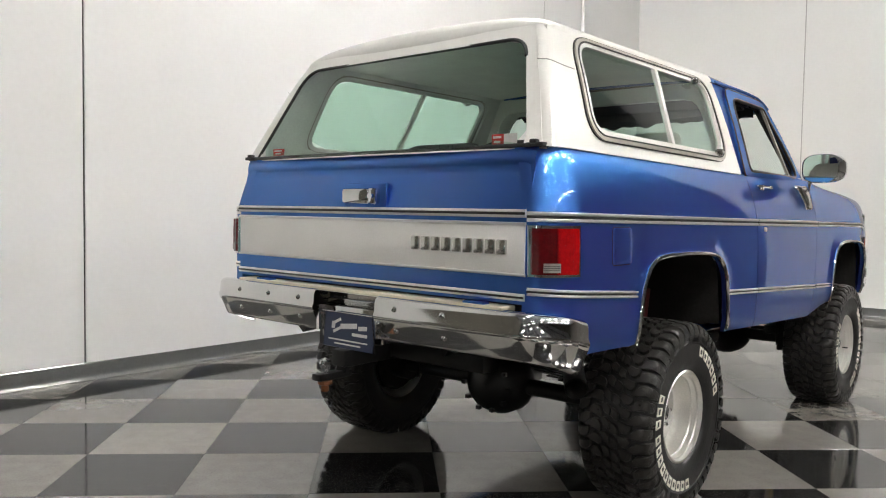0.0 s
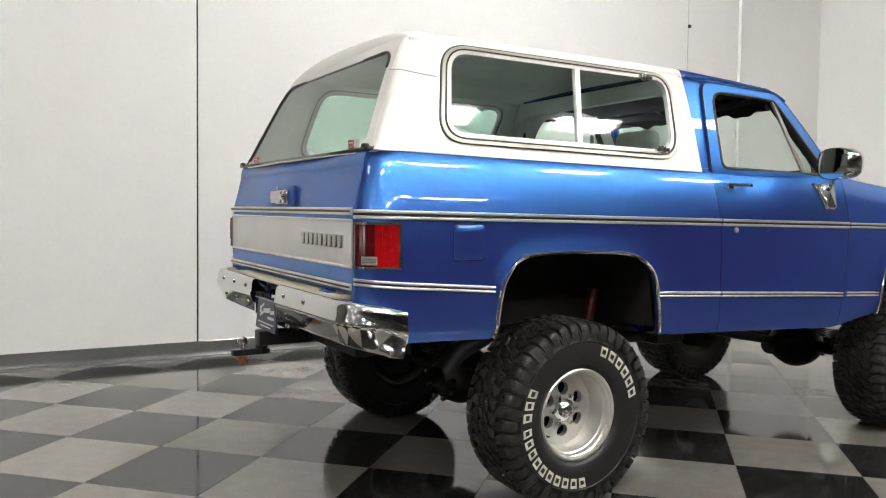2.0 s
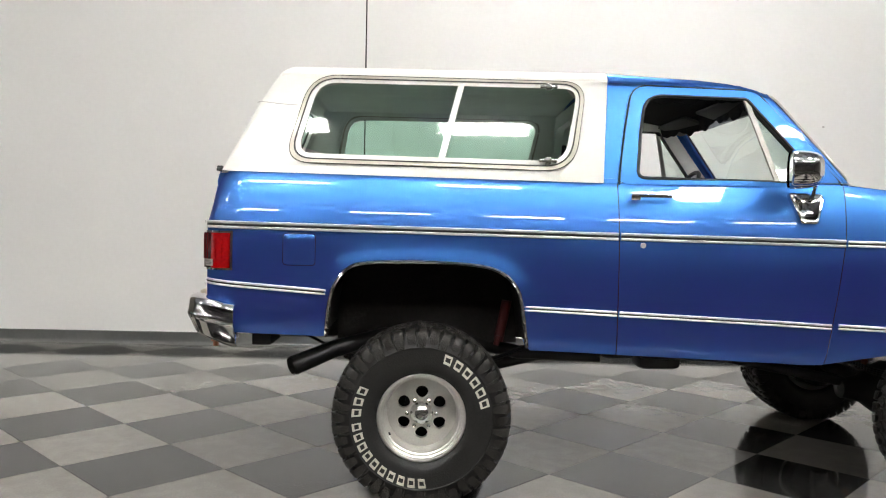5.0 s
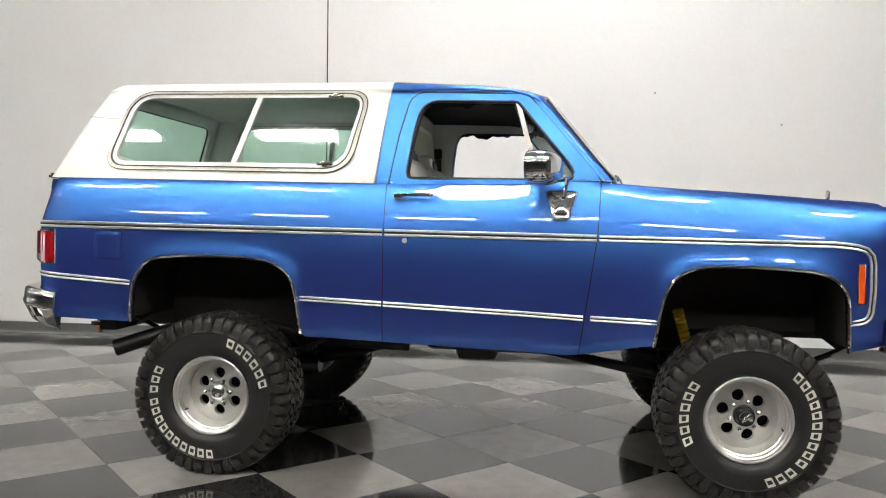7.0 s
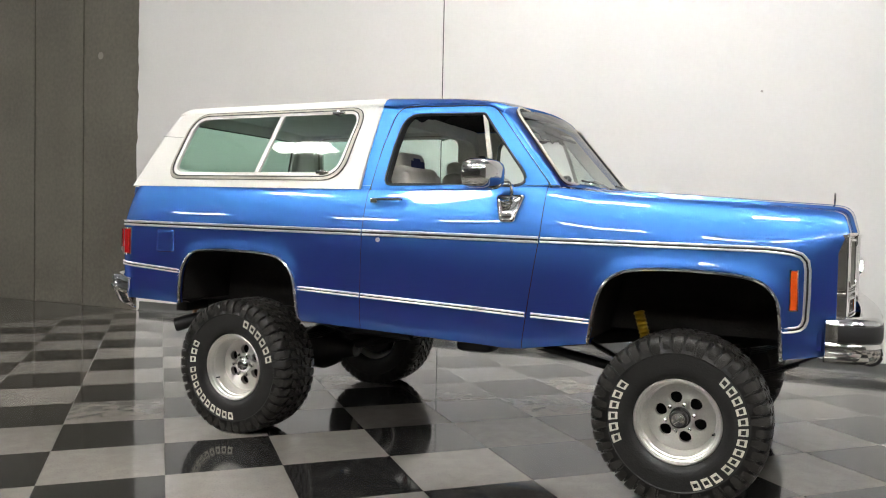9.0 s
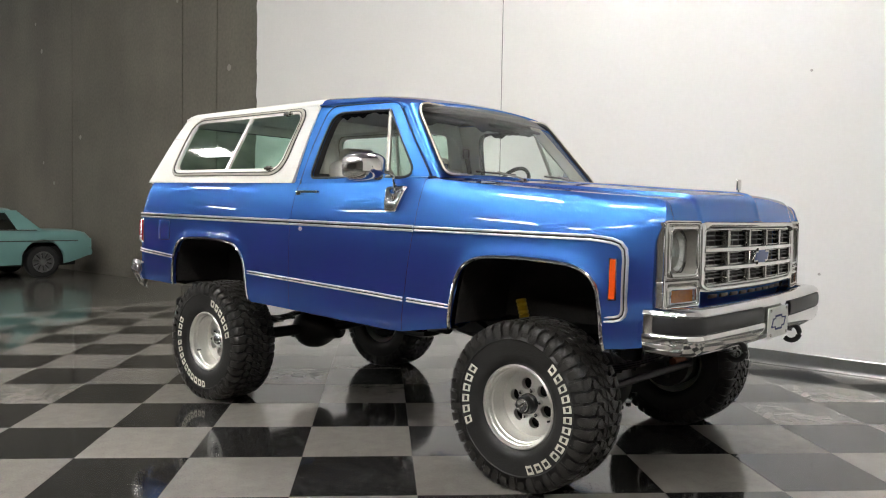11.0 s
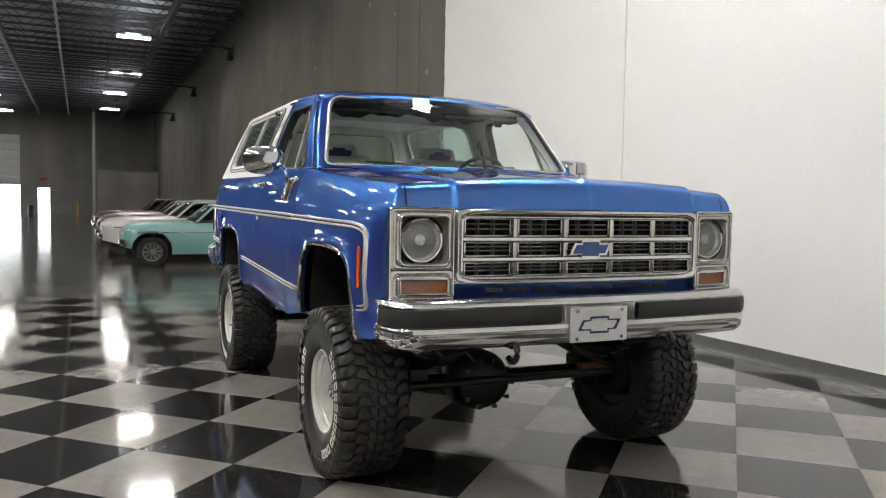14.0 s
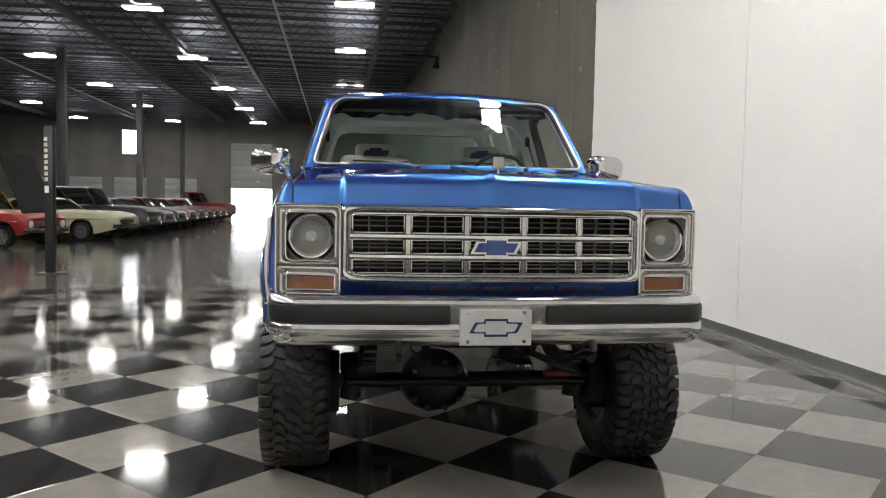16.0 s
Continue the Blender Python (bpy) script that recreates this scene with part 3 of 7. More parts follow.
# ---- the truck: front towards +x, its right side towards -y ----
truck = thing("sport_utility_truck", "lifted metallic blue two-door truck with white top and mud tyres", "truck")
ARCH_R = chaikin([(-1.808, 0.79), (-1.79, 0.988), (-1.745, 1.075), (-1.70, 1.118), (-1.62, 1.141), (-1.35, 1.148), (-1.093, 1.137), (-0.99, 1.108), (-0.925, 1.05), (-0.895, 0.98), (-0.865, 0.755)])
ARCH_F = chaikin([(0.903, 0.75), (0.935, 0.95), (0.965, 1.04), (1.01, 1.098), (1.108, 1.141), (1.36, 1.148), (1.62, 1.133), (1.715, 1.105), (1.768, 1.05), (1.788, 0.98), (1.80, 0.748)])
ZC = lambda x: 1.276 - 0.011 * x
ZL = lambda x: interp(x, [(-2.39, 1.035), (-1.82, 0.995), (-0.87, 0.936), (-0.45, 0.919), (0.6, 0.877), (0.9, 0.866), (1.8, 0.885), (2.05, 0.9)])
ZB = lambda x: interp(x, [(-2.39, 0.80), (-1.83, 0.785), (-0.86, 0.738), (0.5, 0.69), (0.62, 0.692), (0.9, 0.75), (1.78, 0.748), (2.05, 0.778)])
ZT = lambda x: interp(x, [(-2.39, 1.556), (-0.45, 1.535), (0.64, 1.545), (0.78, 1.528), (0.9, 1.512), (1.47, 1.478), (1.9, 1.443), (1.98, 1.4365), (2.01, 1.432), (2.032, 1.422), (2.045, 1.405), (2.0525, 1.385), (2.06, 1.36), (2.066, 1.34)])
LOW_REAR = smooth_curve([(0, 0.980), (0.05, 0.990), (0.12, 0.9945), (0.3, 0.9972), (0.52, 0.9988), (0.68, 0.9985), (0.84, 0.9972), (1.0, 0.9935)], sigma=0.08)
LOW_FRONT = smooth_curve([(0, 0.988), (0.05, 0.999), (0.1, 1.0035), (0.2, 1.0060), (0.3, 1.0070), (0.4, 1.0077), (0.5, 1.0080), (0.6, 1.0077), (0.7, 1.0063), (0.8, 1.0035), (0.9, 0.9992), (1.0, 0.9935)], sigma=0.05)

HIGH_DOOR = smooth_curve([(0, 0.9935), (0.15, 0.9865), (0.3, 0.9784), (0.45, 0.9685), (0.55, 0.9592), (0.65, 0.9475), (0.75, 0.9358), (0.85, 0.9241), (0.95, 0.9124), (1.0, 0.9066)], sigma=0.03)


def LOW(x, t):
    """The side below the crease: upright at the tail, leaning out a little more along the door and wing."""
    f = min(1, max(0, (x + 1.3) / 1.6))
    return LOW_REAR(t) * (1 - f) + LOW_FRONT(t) * f
HIGH = smooth_curve([(0, 0.9935), (0.15, 0.9865), (0.3, 0.9784), (0.45, 0.9689), (0.6, 0.9575), (0.72, 0.9468), (0.85, 0.9334), (0.93, 0.9236), (0.975, 0.917), (1.0, 0.911)], sigma=0.03)


def half_width(x, z):
    zc, zb, zt = ZC(x), ZB(x), ZT(x)
    zt = max(zt, 1.425)
    y = LOW(x, min(1, max(0, (z - zb) / (zc - zb)))) if z < zc else HIGH(min(1, (z - zc) / (zt - zc)))
    f = min(1, max(0, (x + 0.36) / 0.22)) * min(1, max(0, (0.62 - x) / 0.2)) if z > zc else 0
    if f:
        y += f * (HIGH_DOOR(min(1, (z - zc) / (zt - zc))) - y)
    if x > 1.6:
        y -= 0.043 * ((x - 1.6) / 0.45) ** 2 * (1 - 0.55 * min(1, max(0, (z - zc) / (1.42 - zc))))
        y -= 0.055 * ((x - 1.6) / 0.45) ** 2 * min(1, max(0, (0.98 - z) / 0.10))
    return y


def arch_z(x, arch):
    return interp(x, arch) if arch[0][0] <= x <= arch[-1][0] else None


def flare(x, z, arch):
    if not arch:
        return 0.0
    d = min(math.hypot(x - a, z - b) for a, b in arch_fine[id(arch)])
    return 0.011 * math.exp(-(d / 0.05) ** 2)


arch_fine = {}
for A in (ARCH_R, ARCH_F):
    arch_fine[id(A)] = [(a0 + (a1 - a0) * t, b0 + (b1 - b0) * t) for (a0, b0), (a1, b1) in zip(A, A[1:]) for t in (0.0, 0.5)] + [A[-1]]


def side_panel(cols, s, arch=None, slant_lo=None, slant_hi=None, nz=30):
    """Body skin: columns of (x, inset); slants shift the edges of the panel by height."""
    P = []
    x0, x1 = cols[0][0], cols[-1][0]
    for x, inset in cols:
        zb = ZB(x)
        if arch:
            a = arch_z(x, arch)
            if a is not None:
                zb = a
        zt = ZT(x)
        row = []
        for k in range(nz + 1):
            z = zb + (zt - zb) * k / nz
            y = half_width(x, z) - inset + flare(x, z, arch)
            xx = x
            if x < -2.2 and z > ZC(x):
                xx += 0.06 * (z - ZC(x)) / 0.28 * (-2.2 - x) / 0.195
            if x > 1.9:
                xx -= 0.045 * (x - 1.9) / 0.166 * min(1, max(0, (1.37 - z) / 0.12))
            if slant_lo and x < x0 + 0.3:
                xx += slant_lo(z) * (1 - (x - x0) / 0.3)
            if slant_hi and x > x1 - 0.3:
                xx += slant_hi(z) * (1 - (x1 - x) / 0.3)
            row.append((xx, s * y, z))
        P.append(row)
    return sheet(P, (0, -s * 0.022, 0))


CORNER = [(-2.205 - 0.19 * math.sin(a), 0.125 * (1 - math.cos(a))) for a in np.linspace(math.pi / 2, 0.12, 16)]
SLANT = lambda z: interp(z, [(0.69, -0.085), (1.287, 0.0), (1.55, 0.015)])
for s in (-1, 1):
    cols = CORNER + [(x, 0.0) for x in sorted({*np.linspace(-2.2, -0.4435, 40).round(4), *(a for a, b in arch_fine[id(ARCH_R)])})]
    quarter = part("quarter_panel", side_panel(cols, s, ARCH_R), BLUE, truck)
    door = part("door", side_panel([(x, 0.0) for x in np.linspace(-0.4385, 0.6275, 24)], s, None, None, SLANT), BLUE, truck, "metallic blue door with a chrome handle")
    cols = [(x, 0.0) for x in sorted({*np.linspace(0.6325, 1.98, 40).round(4), 2.0, 2.015, 2.03, 2.04, 2.05, 2.06, 2.066, *(a for a, b in arch_fine[id(ARCH_F)])})]
    fender = part("front_fender", side_panel(cols, s, ARCH_F, SLANT), BLUE, truck)

    # bright mouldings
    def along(x0, x1, zf, lift=0.0, n=30, slant=0.0):
        return [(x + slant, s * (half_width(x, zf(x)) + lift), zf(x)) for x in np.linspace(x0, x1, n)]
    def trim_pair(path_of, parent, w=0.036):
        p = path_of(-0.004)
        part("moulding", join(ribbon(p, w * 0.38, 0.0155, (0, s, 0), w * 0.32), ribbon(p, w * 0.38, 0.0155, (0, s, 0), -w * 0.32)), BRIGHT, parent, "bright chrome side moulding")
        part("moulding_insert", ribbon(p, w * 0.34, 0.0115, (0, s, 0)), BLACKP, parent, "black insert of the moulding")
    def quarter_belt(l):
        return [(x, s * (half_width(x, ZC(x)) - i + l), ZC(x)) for x, i in CORNER] + along(-2.2, -0.447, ZC, l)
    trim_pair(quarter_belt, quarter)
    trim_pair(lambda l: along(-0.434, 0.624, ZC, l), door)
    def fender_belt(l):
        p = along(0.637, 1.72, ZC, l)
        for x, z in ((1.78, 1.252), (1.83, 1.246), (1.870, 1.233), (1.893, 1.207), (1.90, 1.165), (1.90, 1.05), (1.896, 0.94), (1.888, 0.915), (1.872, 0.9), (1.848, 0.893), (1.803, 0.888)):
            p.append((x, s * (half_width(x, z) + l), z))
        return p
    trim_pair(fender_belt, fender, 0.030)
    trim_pair(lambda l: [(x, s * (half_width(x, ZL(x)) - i + l), ZL(x)) for x, i in CORNER] + along(-2.2, -1.81, ZL, l, 8), quarter, 0.028)
    trim_pair(lambda l: along(-0.875, -0.447, ZL, l, 10), quarter, 0.026)
    trim_pair(lambda l: [(x + SLANT(ZL(x)) * (0 if x < 0.3 else (x - 0.3) / 0.326), y, z) for x, y, z in along(-0.434, 0.622, ZL, l)], door, 0.026)
    trim_pair(lambda l: along(0.60, 0.91, ZL, l, 10), fender, 0.026)
    for arch, owner in ((ARCH_R, quarter), (ARCH_F, fender)):
        lip = [(a, s * (half_width(a, b) + 0.019), b) for a, b in arch_fine[id(arch)]]
        part("arch_moulding", tube(lip, 0.0095, 8, True, (0, 1, 0.001)), CHROME, owner, "chrome wheel arch moulding")

    # door furniture
    zh = 1.474
    handle = join(ribbon([(x, s * (half_width(x, zh) + 0.030), zh) for x in np.linspace(-0.385, -0.195, 10)], 0.018, 0.012, (0, s, 0)),
                  span(-0.39, -0.345, s * 0.955, s * 0.992, zh - 0.022, zh + 0.008, 0.005), span(-0.215, -0.195, s * 0.955, s * 0.985, zh - 0.01, zh + 0.008, 0.004))
    part("door_handle", handle, CHROME, door, "chrome pull handle with push button")
    part("door_lock", disc((-0.33, s * (half_width(-0.33, 1.242) + 0.002), 1.242), 0.013, "y", 16, 0.012), BRIGHT, door, "chrome lock cylinder")

    # side marker and fuel flap
    part("side_marker", join(sheet([[(x, s * (half_width(x, z) + 0.010), z) for z in np.linspace(0.985, 1.163, 6)] for x in (1.832, 1.845, 1.858)], (0, -s * 0.012, 0))), AMBER, fender, "orange side marker lens")
    part("marker_bezel", tube([(x, s * (half_width(x, z) + 0.006), z) for x, z in ((1.829, 0.981), (1.861, 0.981), (1.861, 1.167), (1.829, 1.167), (1.829, 0.981))], 0.005, 6), CHROME, fender)
    if s < 0:
        flap = rounded([(-2.012, 1.118), (-1.862, 1.118), (-1.862, 1.265), (-2.012, 1.265)], 0.018)
        fo = ray_outline(flap, (-1.937, 1.1915), 64)
        rows = []
        for t, l in ((0.985, -0.004), (0.985, 0.003), (0.965, 0.0065), (0.93, 0.008), (0.6, 0.008), (0.01, 0.008)):
            q = [Vector((-1.937, 1.1915)) + (p - Vector((-1.937, 1.1915))) * t for p in fo]
            rows.append([(p.x, s * (half_width(p.x, p.y) + l), p.y) for p in q + q[:1]])
        part("fuel_flap", sheet(rows), BLUE, quarter)
        part("flap_gap", tube([(p.x, s * (half_width(p.x, p.y) - 0.0005), p.y) for p in flap + flap[:1]], 0.0022, 5, True, (0, 1, 0.001)), SEAL, quarter)
    # dark shut lines
    part("shut_line", tube([(-0.441, s * (half_width(-0.441, z) - 0.006), z) for z in np.linspace(0.74, 1.53, 24)], 0.0055, 6), SEAL, door)
    part("shut_line", tube([(0.630 + SLANT(z), s * (half_width(0.63, z) - 0.006), z) for z in np.linspace(0.70, 1.545, 24)], 0.0055, 6), SEAL, door)

    # tail lamp wrapped round the corner
    W = [(-2.205 - 0.193 * math.sin(a), 0.123 * (1 - math.cos(a))) for a in np.linspace(math.pi / 2, 0.2, 6)]
    def lamp_sheet(w0, w1, z0, z1, lift, thick):
        path = np.array(W)
        pts = [np.array([np.interp(t, range(len(W)), path[:, 0]), np.interp(t, range(len(W)), path[:, 1])]) for t in np.linspace(w0, w1, 14)]
        return sheet([[(x - lift * 0.7, s * (half_width(-2.3, z) - i + lift), z) for z in np.linspace(z0, z1, 6)] for x, i in pts], (0.006, -s * thick, 0))
    lampb = part("tail_lamp", lamp_sheet(0, 5, 1.088, 1.272, 0.004, 0.01), CHROME, truck, "tail lamp with red lens and chrome rim")
    part("lens", lamp_sheet(0.3, 2.72, 1.098, 1.262, 0.012, 0.012), DEEPLENS, lampb, "deep red ribbed lens")
    part("lens", lamp_sheet(2.76, 4.78, 1.098, 1.262, 0.012, 0.012), REDLENS, lampb, "bright red ribbed lens")
    rev = part("reversing_lens", lamp_sheet(1.45, 3.0, 1.106, 1.139, 0.0155, 0.003), CLEARLENS, lampb, "clear reversing lens")
    for z in (1.116, 1.1225, 1.129):
        part("lens_rib", lamp_sheet(1.5, 2.95, z - 0.001, z + 0.001, 0.0165, 0.002), BLACKP, lampb)
    for t in (0.9, 1.5, 2.1, 2.74, 3.4, 4.1):
        part("lens_rib", lamp_sheet(t - 0.03, t + 0.03, 1.14, 1.26, 0.0145, 0.003), DEEPLENS if t < 3 else REDLENS, lampb)

# ---- tail ----
GX = lambda z: -2.394 + (0.06 * (z - 1.30) / 0.28 if z > 1.30 else 0.0)
rows = [(0.985, 0.004), (1.0, 0), (1.05, 0), (1.29, 0), (1.33, 0.0), (1.40, 0.002), (1.46, 0.004), (1.488, 0.005), (1.496, 0.0), (1.504, -0.006), (1.52, -0.008), (1.538, -0.006), (1.551, 0.002), (1.556, 0.02)]
ys = [-0.868, -0.86, -0.84, -0.825, *np.linspace(-0.8, 0.8, 21), 0.825, 0.84, 0.86, 0.868]
gate = part("tailgate", sheet([[(GX(z) + d * (1 if abs(y) < 0.805 else 0.4), y, z) for z, d in rows] for y in ys], (0.03, 0, 0)), BLUE, truck, "blue tailgate with brushed panel and chrome strips")
part("brushed_panel", span(-2.401, -2.394, -0.862, 0.862, 1.095, 1.272, 0.002), BRUSHED, gate, "brushed aluminium panel")
for z, w in ((1.313, 0.030), (1.276, 0.012), (1.092, 0.010), (1.012, 0.026)):
    part("strip", ribbon([(-2.398, y, z) for y in np.linspace(-0.866, 0.866, 12)], w, 0.010, (-1, 0, 0)), BRIGHT, gate, "chrome strip")
part("strip_insert", ribbon([(-2.4085, y, 1.313) for y in np.linspace(-0.866, 0.866, 12)], 0.010, 0.0015, (-1, 0, 0)), BLACKP, gate)
part("strip_insert", ribbon([(-2.4085, y, 1.012) for y in np.linspace(-0.866, 0.866, 12)], 0.008, 0.0015, (-1, 0, 0)), BLACKP, gate)
part("gate_handle", join(span(-2.432, -2.385, -0.082, 0.08, 1.342, 1.408, 0.014), span(-2.426, -2.38, -0.118, -0.070, 1.34, 1.41, 0.014), disc((-2.43, -0.10, 1.375), 0.014, "x", 14, 0.012)), CHROME, gate, "chrome pull handle with lock")
part("handle_rim", span(-2.392, -2.375, -0.155, 0.10, 1.33, 1.43, 0.006), BLUE, gate)
for k in range(9):
    y = -0.335 - k * 0.0535
    part("badge_bar", span(-2.412, -2.399, y - 0.021, y + 0.021, 1.163, 1.217, 0.004), DULLCHROME, gate)
for y in (0.62, -0.66):
    part("bump_stop", span(-2.44, -2.40, y - 0.05, y + 0.05, 0.972, 0.986, 0.004), BLUE, gate)
for s in (-1, 1):
    part("top_clamp", join(span(-2.352, -2.30, s * 0.82, s * 0.895, 1.555, 1.570, 0.004), span(-2.357, -2.33, s * 0.84, s * 0.87, 1.565, 1.582, 0.005)), BLACKP, truck, "black clamp of the removable top")
part("seal_strip", span(-2.345, -2.30, -0.88, 0.88, 1.553, 1.566, 0.004), SEAL, gate)

# rear bumper, cut away at the number plate
def sweep(path, prof):
    """A section (out, z) carried along a plan path of (x, y, nx, ny)."""
    fold = lambda d, k: d * (1 - 0.6 * min(1, k / 0.3)) if d < 0 else d
    return sheet([[(x + nx * fold(d, sum(k)), y + ny * fold(d, sum(k)), z - sum(k) * (0.034 + 0.12 * (0.968 - z))) for d, z in prof] for x, y, nx, ny, *k in path])
def rb_path(y0, y1, n):
    out = []
    for y in np.linspace(y0, y1, n):
        out.append((-2.442 + 0.008 * (abs(y) / 0.9) ** 2, y, -1, 0))
    return out
def bumper_end(sgn):
    """The end of the bumper: a wide turn forwards that droops towards its tip."""
    c = []
    for k in range(13):
        a = k / 12 * math.pi / 2
        c.append((-2.434 + 0.12 - 0.12 * math.cos(a), sgn * (0.868 + 0.12 * math.sin(a)), -math.cos(a), sgn * math.sin(a), 0.55 * (k / 12) ** 2))
    c += [(-2.28, sgn * 0.989, 0, sgn, 0.8), (-2.235, sgn * 0.986, 0, sgn, 1.0), (-2.230, sgn * 0.975, 0, sgn, 1.0)]
    return c
RB = [(-0.105, 0.950), (-0.06, 0.958), (-0.02, 0.966), (0.01, 0.968), (0.03, 0.964), (0.041, 0.954), (0.045, 0.94), (0.047, 0.905), (0.052, 0.896), (0.053, 0.886), (0.047, 0.868), (0.03, 0.835), (0.015, 0.800), (0.006, 0.788), (-0.008, 0.783), (-0.03, 0.79)]
def end_cap(sgn):
    """The folded-in end face of the bumper with its raised lip."""
    x, y, nx, ny, k = bumper_end(sgn)[-2]
    face = [(y + ny * d * (0.4 if d < 0 else 1), z - k * (0.034 + 0.12 * (0.968 - z))) for d, z in RB]
    cy, cz = y - ny * 0.03, 0.85
    return sheet([[(x + o, cy + (p - cy) * t, cz + (q - cz) * t) for p, q in face + face[:1]] for o, t in ((-0.003, 1.0), (0.003, 0.99), (0.003, 0.90), (-0.008, 0.84), (-0.008, 0.02))])
bm = join(end_cap(1), end_cap(-1), sweep(rb_path(0.19, 0.858, 10) + bumper_end(1), RB), sweep(rb_path(-0.19, -0.858, 10) + bumper_end(-1), RB), sweep(rb_path(-0.19, 0.19, 4), RB[:5] + [(-0.03, 0.90)]))
rbump = part("rear_bumper", bm, CHROME, truck, "chrome rear step bumper with bolts and plate recess")
part("step_pad", span(-2.452, -2.36, -0.80, 0.80, 0.958, 0.977, 0.006), BEIGESTEP, rbump, "aged cream step pad")
for y in (0.75, 0.52, 0.30, -0.30, -0.55):
    part("bolt", lathe([(0, 0.013), (-0.006, 0.011), (-0.009, 0.004)], 12, "x"), CHROME, rbump).location = (-2.442 - 0.0435 + 0.008 * (abs(y) / 0.9) ** 2, y, 0.925)
    part("bolt", lathe([(0, 0.013), (-0.006, 0.011), (-0.009, 0.004)], 12, "x"), CHROME, rbump).location = (-2.442 - 0.029 + 0.008 * (abs(y) / 0.9) ** 2, y, 0.838)
part("plate_bracket", join(span(-2.44, -2.41, -0.185, 0.185, 0.76, 0.90, 0.004), span(-2.472, -2.44, 0.172, 0.188, 0.79, 0.9), span(-2.472, -2.44, -0.188, -0.172, 0.79, 0.9)), CHROME, rbump)
tilt = pose(-2.475, -0.026, 0.806, 0, 6, 0)
plate_r = part("number_plate", box((0, 0, 0), (0.006, 0.305, 0.152), 0.002, 1, tilt.to_3x3().to_4x4()), NAVY, truck, "dark blue dealer plate with pale writing")
plate_r.location = tilt.translation
def on_plate(y, z, w, h, tl=0.0, mtl=PLATEWHITE):
    b = box((0, 0, 0), (0.002, w, h), 0, 1, Matrix.Rotation(radians(tl), 4, "X"))
    bmesh.ops.translate(b, vec=(-0.004, y, z), verts=b.verts)
    bmesh.ops.rotate(b, cent=(0, 0, 0), matrix=tilt.to_3x3(), verts=b.verts)
    return part("writing_bar", b, mtl, plate_r)
# a swash of a mark and three lines of bars
for y, z, w, h, tl in ((0.075, 0.035, 0.05, 0.012, -25), (0.095, 0.018, 0.02, 0.03, 0), (0.07, 0.0, 0.05, 0.012, -25), (0.0, 0.02, 0.10, 0.022, -6), (-0.085, 0.018, 0.05, 0.018, -6), (-0.07, -0.012, 0.09, 0.013, 0), (0.0, -0.042, 0.24, 0.006, 0), (0.0, -0.058, 0.16, 0.006, 0)):
    on_plate(y, z, w, h, tl)
part("plate_rim", tube([(-0.005 - 0.1045 * dz, y, dz) for y, dz in ((-0.153, -0.076), (0.153, -0.076), (0.153, 0.076), (-0.153, 0.076), (-0.153, -0.076))], 0.003, 6), DULLCHROME, plate_r)
hitch = part("tow_hitch", join(span(-2.52, -2.2, 0.02, 0.10, 0.66, 0.73, 0.006), span(-2.64, -2.46, 0.035, 0.085, 0.615, 0.645, 0.006), tube([(-2.48, 0.06, 0.69), (-2.50, 0.06, 0.63)], 0.03, 8), span(-2.25, -2.15, -0.5, 0.5, 0.67, 0.75, 0.005)), STEELBLK, truck, "black receiver hitch with ball mount")
hitch.location.y = -0.07
part("tow_ball", lathe([(0.655, 0.001), (0.655, 0.018), (0.668, 0.016), (0.68, 0.022), (0.695, 0.025), (0.71, 0.021), (0.72, 0.001)], 18, "z"), CHROME, hitch, "chrome tow ball").location = (-2.59, 0.06, -0.012)
part("ball_nut", lathe([(0.58, 0.001), (0.58, 0.016), (0.605, 0.016), (0.61, 0.03), (0.624, 0.03), (0.624, 0.001)], 8, "z"), RUST, hitch, "rusty ball nut").location = (-2.59, 0.06, -0.012)

# ---- white top ----
YC = lambda z: 0.922 - 0.353 * (z - 1.54) - 0.02 * ((z - 1.54) / 0.5) ** 3
XR = lambda z: interp(z, [(1.55, -2.322), (1.889, -2.165), (1.98, -2.115), (2.06, -2.068)])
top = part("hard_top", ring([(-2.31, 1.556), (-0.508, 1.533), (-0.485, 1.8), (-0.460, 2.06), (-2.035, 2.06), (-2.135, 1.889)],
                            rounded([(-2.02, 1.612), (-0.655, 1.595), (-0.575, 2.034), (-1.92, 2.04)], [0.10, 0.16, 0.10, 0.16], 10),
                            lambda x, z: (x, -YC(z), z), (0, 0.03, 0), n=240), WHITEP, truck, "white fibreglass removable top with tinted windows")
part("top_side", ring([(-2.31, 1.556), (-0.508, 1.533), (-0.485, 1.8), (-0.460, 2.06), (-2.035, 2.06), (-2.135, 1.889)],
                      rounded([(-2.02, 1.612), (-0.655, 1.595), (-0.575, 2.034), (-1.92, 2.04)], [0.10, 0.16, 0.10, 0.16], 10),
                      lambda x, z: (x, YC(z), z), (0, -0.03, 0), n=240), WHITEP, top)
RY = lambda z: YC(z) - 0.035
def rear_face(y, z):
    return (XR(z) - 0.012 - 0.03 * (1 - (y / 0.85) ** 2), y, z)
